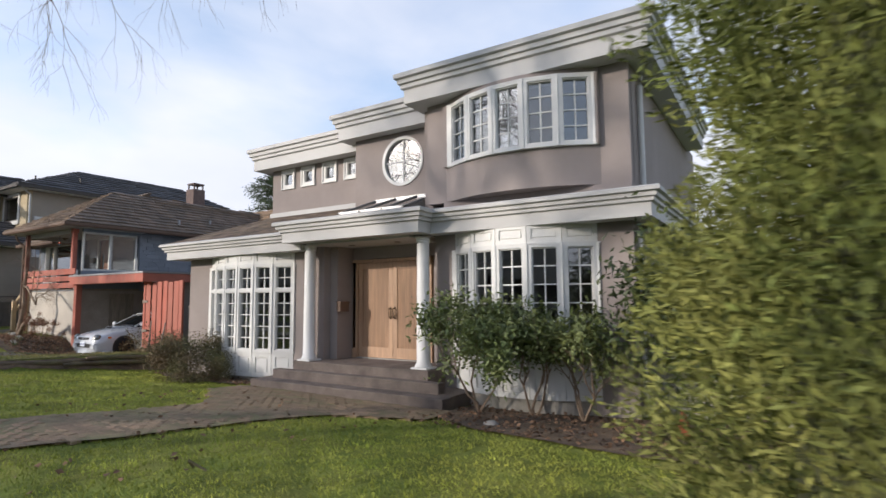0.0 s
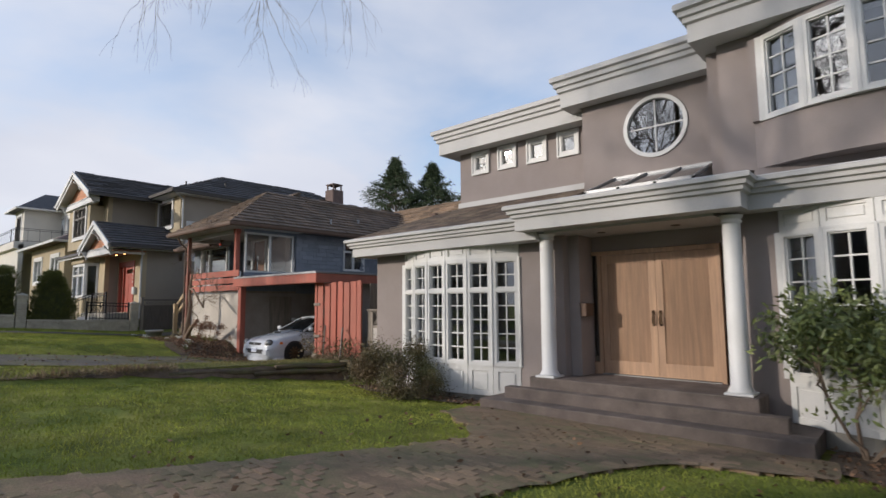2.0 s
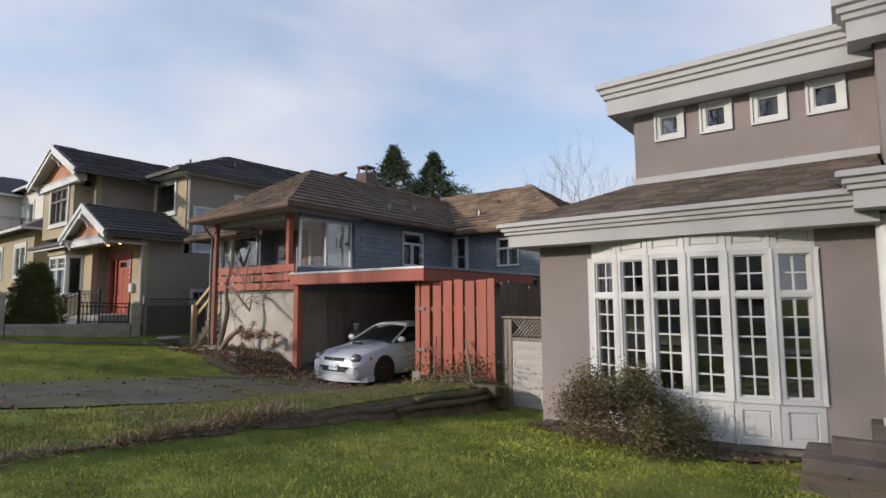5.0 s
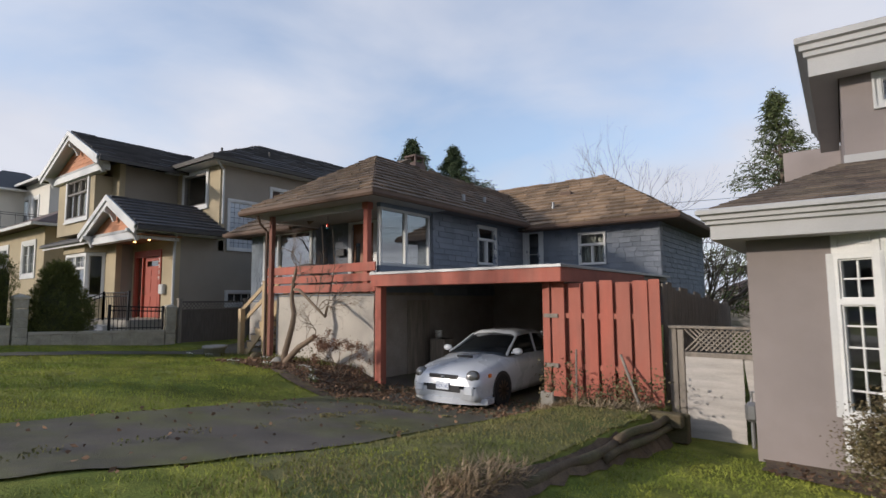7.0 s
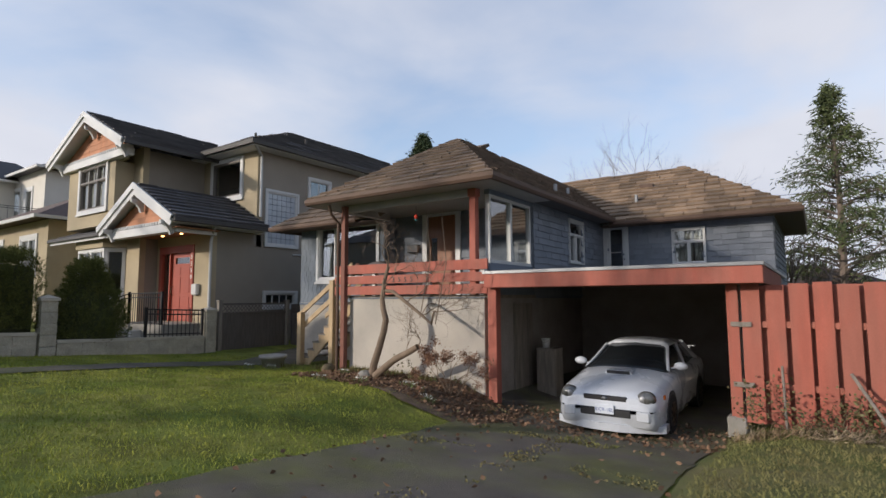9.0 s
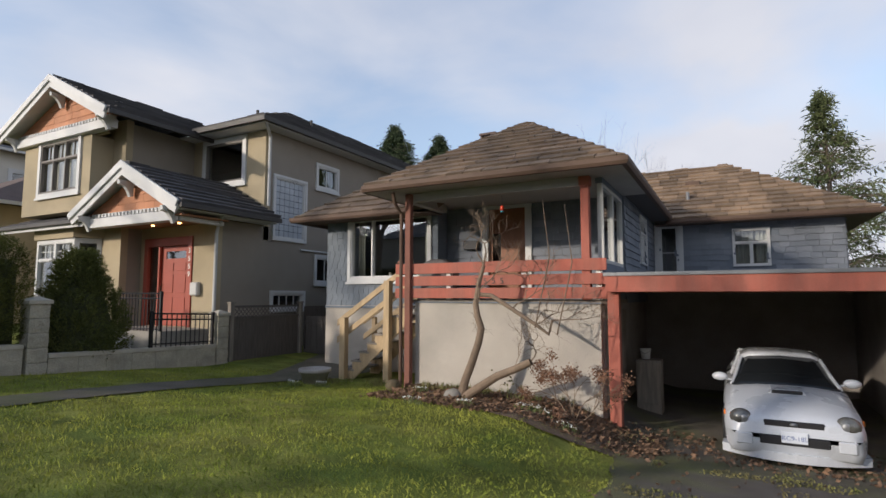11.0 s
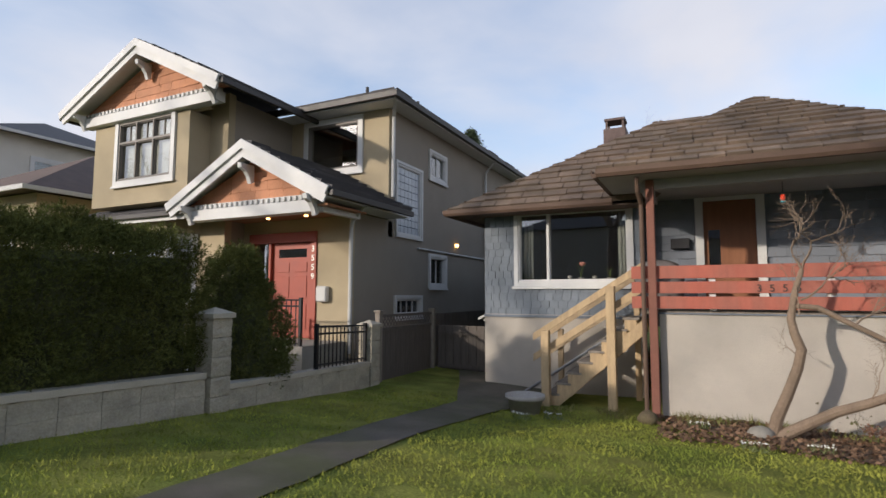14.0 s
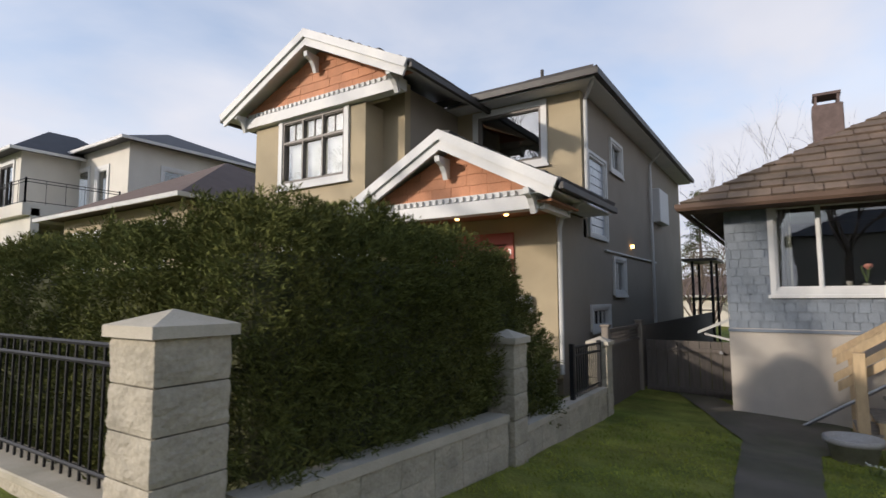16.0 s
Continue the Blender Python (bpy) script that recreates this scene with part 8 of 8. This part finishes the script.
def turf(name, area, per_m2, length, material, rng, label):
    n = int((area[1] - area[0]) * (area[3] - area[2]) * per_m2)
    x, y = rng.uniform(area[0], area[1], n), rng.uniform(area[2], area[3], n)
    keep = [i for i in range(n) if not any(in_poly(x[i], y[i], p) for p in BARE) and noise.noise(Vector((x[i] * 2.2, y[i] * 2.2, 3))) > -0.42]
    q = np.array([(x[i], y[i], gz(x[i], y[i]) - 0.004) for i in keep])
    me = leaf_mesh(name, q, rng, length, 0.008, material, along=np.repeat([[0, 0, 0.9]], len(q), 0), curl=0.0)
    solid(name, me, material, label, "grass", kind="stuff")


turf("grass", (-14.2, 0.6, 0.9, 8.3), 1100, 0.045, BLADE, rng, "short mossy lawn grass")
turf("grass", (-29.1, -19.2, 0.9, 8.8), 900, 0.05, BLADE, rng, "short mossy lawn grass")
turf("grass", (-16.4, -14.4, 0.9, 9.0), 900, 0.06, DRY_BLADE, rng, "dry straw-coloured bank grass")
turf("grass", (-17.0, -14.4, 0.9, 4.5), 500, 0.05, BLADE, rng, "short mossy lawn grass")
# straw hanging over the earth edge, weeds at the wall foot
STRAW = surface("dead_straw", (0.31, 0.26, 0.19), 0.9, 0.25, 2, 12, 0, island=0.4, second=(0.24, 0.17, 0.10))
for a, b, c, d, n, ln in ((-14.85, -14.35, 2.3, 4.5, 2600, 0.17), (-14.7, -14.35, 1.0, 2.4, 700, 0.12), (-16.4, -14.5, 8.3, 8.9, 1500, 0.17)):
    q = on_ground(rng, n, a, b, c, d, 0.01)
    keep = [k for k in range(n) if noise.noise(Vector(q[k]) * 1.7) > -0.15]
    solid("straw", leaf_mesh("straw", q[keep], rng, ln, 0.010, STRAW, along=np.repeat([[0.45, -0.25, 0.35]], len(keep), 0), curl=0.0), STRAW, "matted dead straw over the earth edge", "dry grass", kind="stuff")
q = on_ground(rng, 1500, -26.0, -20.7, 8.4, 8.88, 0.0)
keep = [k for k in range(1500) if noise.noise(Vector(q[k]) * 2.6) > 0.0]
solid("weeds", leaf_mesh("weeds", q[keep], rng, 0.16, 0.012, DRY_BLADE, along=np.repeat([[0, 0, 1.0]], len(keep), 0)), DRY_BLADE, "weeds and long grass along the wall foot", "weeds", kind="stuff")
for a, b, c, d in ((-19.7, -16.6, 5.2, 5.6), (-19.6, -16.7, 6.75, 7.2), (-18.3, -17.9, 1, 8)):
    q = on_ground(rng, 900, a, b, c, d, 0.02)
    keep = [k for k in range(900) if noise.noise(Vector(q[k]) * 2.0) > 0.0]
    solid("moss", leaf_mesh("moss", q[keep], rng, 0.035, 0.02, MOSS, along=np.repeat([[0, 0, 0.6]], len(keep), 0)), MOSS, "moss growing in the driveway seams", "moss", kind="stuff")
solid("stick", tube([(-4.7, 3.1, gz(-4.7, 3.1) + 0.03), (-4.62, 3.0, gz(-4.6, 3) + 0.12), (-4.5, 3.1, gz(-4.5, 3.1) + 0.03)], 0.012, 6), LOG, "bent dark stick on the lawn", "stick")
solid("stick", tube([(-3.4, 6.7, -0.29), (-2.9, 6.62, -0.28), (-2.6, 6.5, -0.30)], 0.03, 6), GREY_WOOD, "grey branch lying by the soil bed", "stick")
CONE_RED = surface("orange_red_plastic", (0.32, 0.07, 0.035), 0.6, 0.1, 5, 40, 0)
solid("traffic_cone", bm_lathe(bmesh.new(), [(0.16, -0.42), (0.16, -0.40), (0.11, -0.39), (0.03, 0.05)], -1.12, 7.5, 16), CONE_RED, "small orange-red cone under the laurel", "cone")
# a closing side fence and a utility pole beyond
yardfence = thing("fence", "tan board fence beside the stucco house", "fence", (0.2, 9.2, -0.4))
for i in range(13):
    part("board", box(-1.85 + i * 0.2, -1.66 + i * 0.2, 9.2, 9.225, -0.45, 1.25 + 0.01 * (i % 3)), PLYWOOD, yardfence)
pole = thing("utility_pole", "wooden utility pole with crossarm and wires", "utility pole", (1.1, 30, -0.5))
part("pole", tube([(1.1, 30, -0.8), (1.1, 30, 8.4)], [0.14, 0.10], 10), GREY_WOOD, pole)
part("crossarm", box(0.5, 1.7, 29.94, 30.04, 7.6, 7.7), GREY_WOOD, pole)
part("transformer", tube([(1.45, 29.9, 6.0), (1.45, 29.9, 6.7)], 0.2, 12), GREY_METAL, pole)
for z in (7.34, 6.9, 5.1):
    part("wire", tube([(1.1, 29.98, z), (-10, 30.5, z - 0.7), (-24, 31, z - 0.3)], 0.012, 4), BLACK, pole)
    part("wire", tube([(1.1, 30.02, z), (12, 29.5, z - 0.6), (26, 29, z - 0.2)], 0.012, 4), BLACK, pole)


# ---- path bricks, last ----
path = thing("brick_path", "worn mossy brick path to the porch steps", "path", (-7.5, 4, 0))
rnd = random.Random(31)
bricks = [cloud_mesh("brick", [(x, y, z) for z, g in ((0, 0), (0.03, 0), (0.038, 0.008)) for x, y in ((-0.1 + g, -0.05 + g), (0.1 - g, -0.05 + g), (0.1 - g, 0.05 - g), (-0.1 + g, 0.05 - g))], [(0, 1, 5, 4), (1, 2, 6, 5), (2, 3, 7, 6), (3, 0, 4, 7), (4, 5, 9, 8), (5, 6, 10, 9), (6, 7, 11, 10), (7, 4, 8, 11), (8, 9, 10, 11)], BRICK_PAVER)]
OUT = BARE[0]
count = 0
far_v, far_f = [], []
for j in range(80):
    for i in range(40):
        x, y = -10.6 + i * 0.208 + (0.104 if j % 2 else 0), 0.8 + j * 0.106
        if y > 7.35 or not in_poly(x, y, OUT) or not in_poly(x + 0.08, y, OUT):
            continue
        z = gz(x, y) - 0.002 + rnd.uniform(-0.006, 0.006)
        m = pose(x, y, z, rnd.uniform(-2, 2), rnd.uniform(-2, 2), rnd.uniform(-2.5, 2.5))
        if 4.6 < y and count < 300 and x < -6.2:
            b = part("brick", bricks[0], BRICK_PAVER, path)
            b.matrix_basis = m
            count += 1
        else:
            k = len(far_v)
            far_v += [m @ v.co for v in bricks[0].vertices]
            far_f += [tuple(k + q for q in p.vertices) for p in bricks[0].polygons]
PAVER_REST = surface("mossy_paver_rest", (0.275, 0.185, 0.118), 0.93, 0.25, 1.2, 80, 0.4, island=0.10, second=(0.18, 0.155, 0.08), spread=0.5)
tagged(part("paving", cloud_mesh("paving", far_v, far_f, PAVER_REST), PAVER_REST, path), kind="stuff")
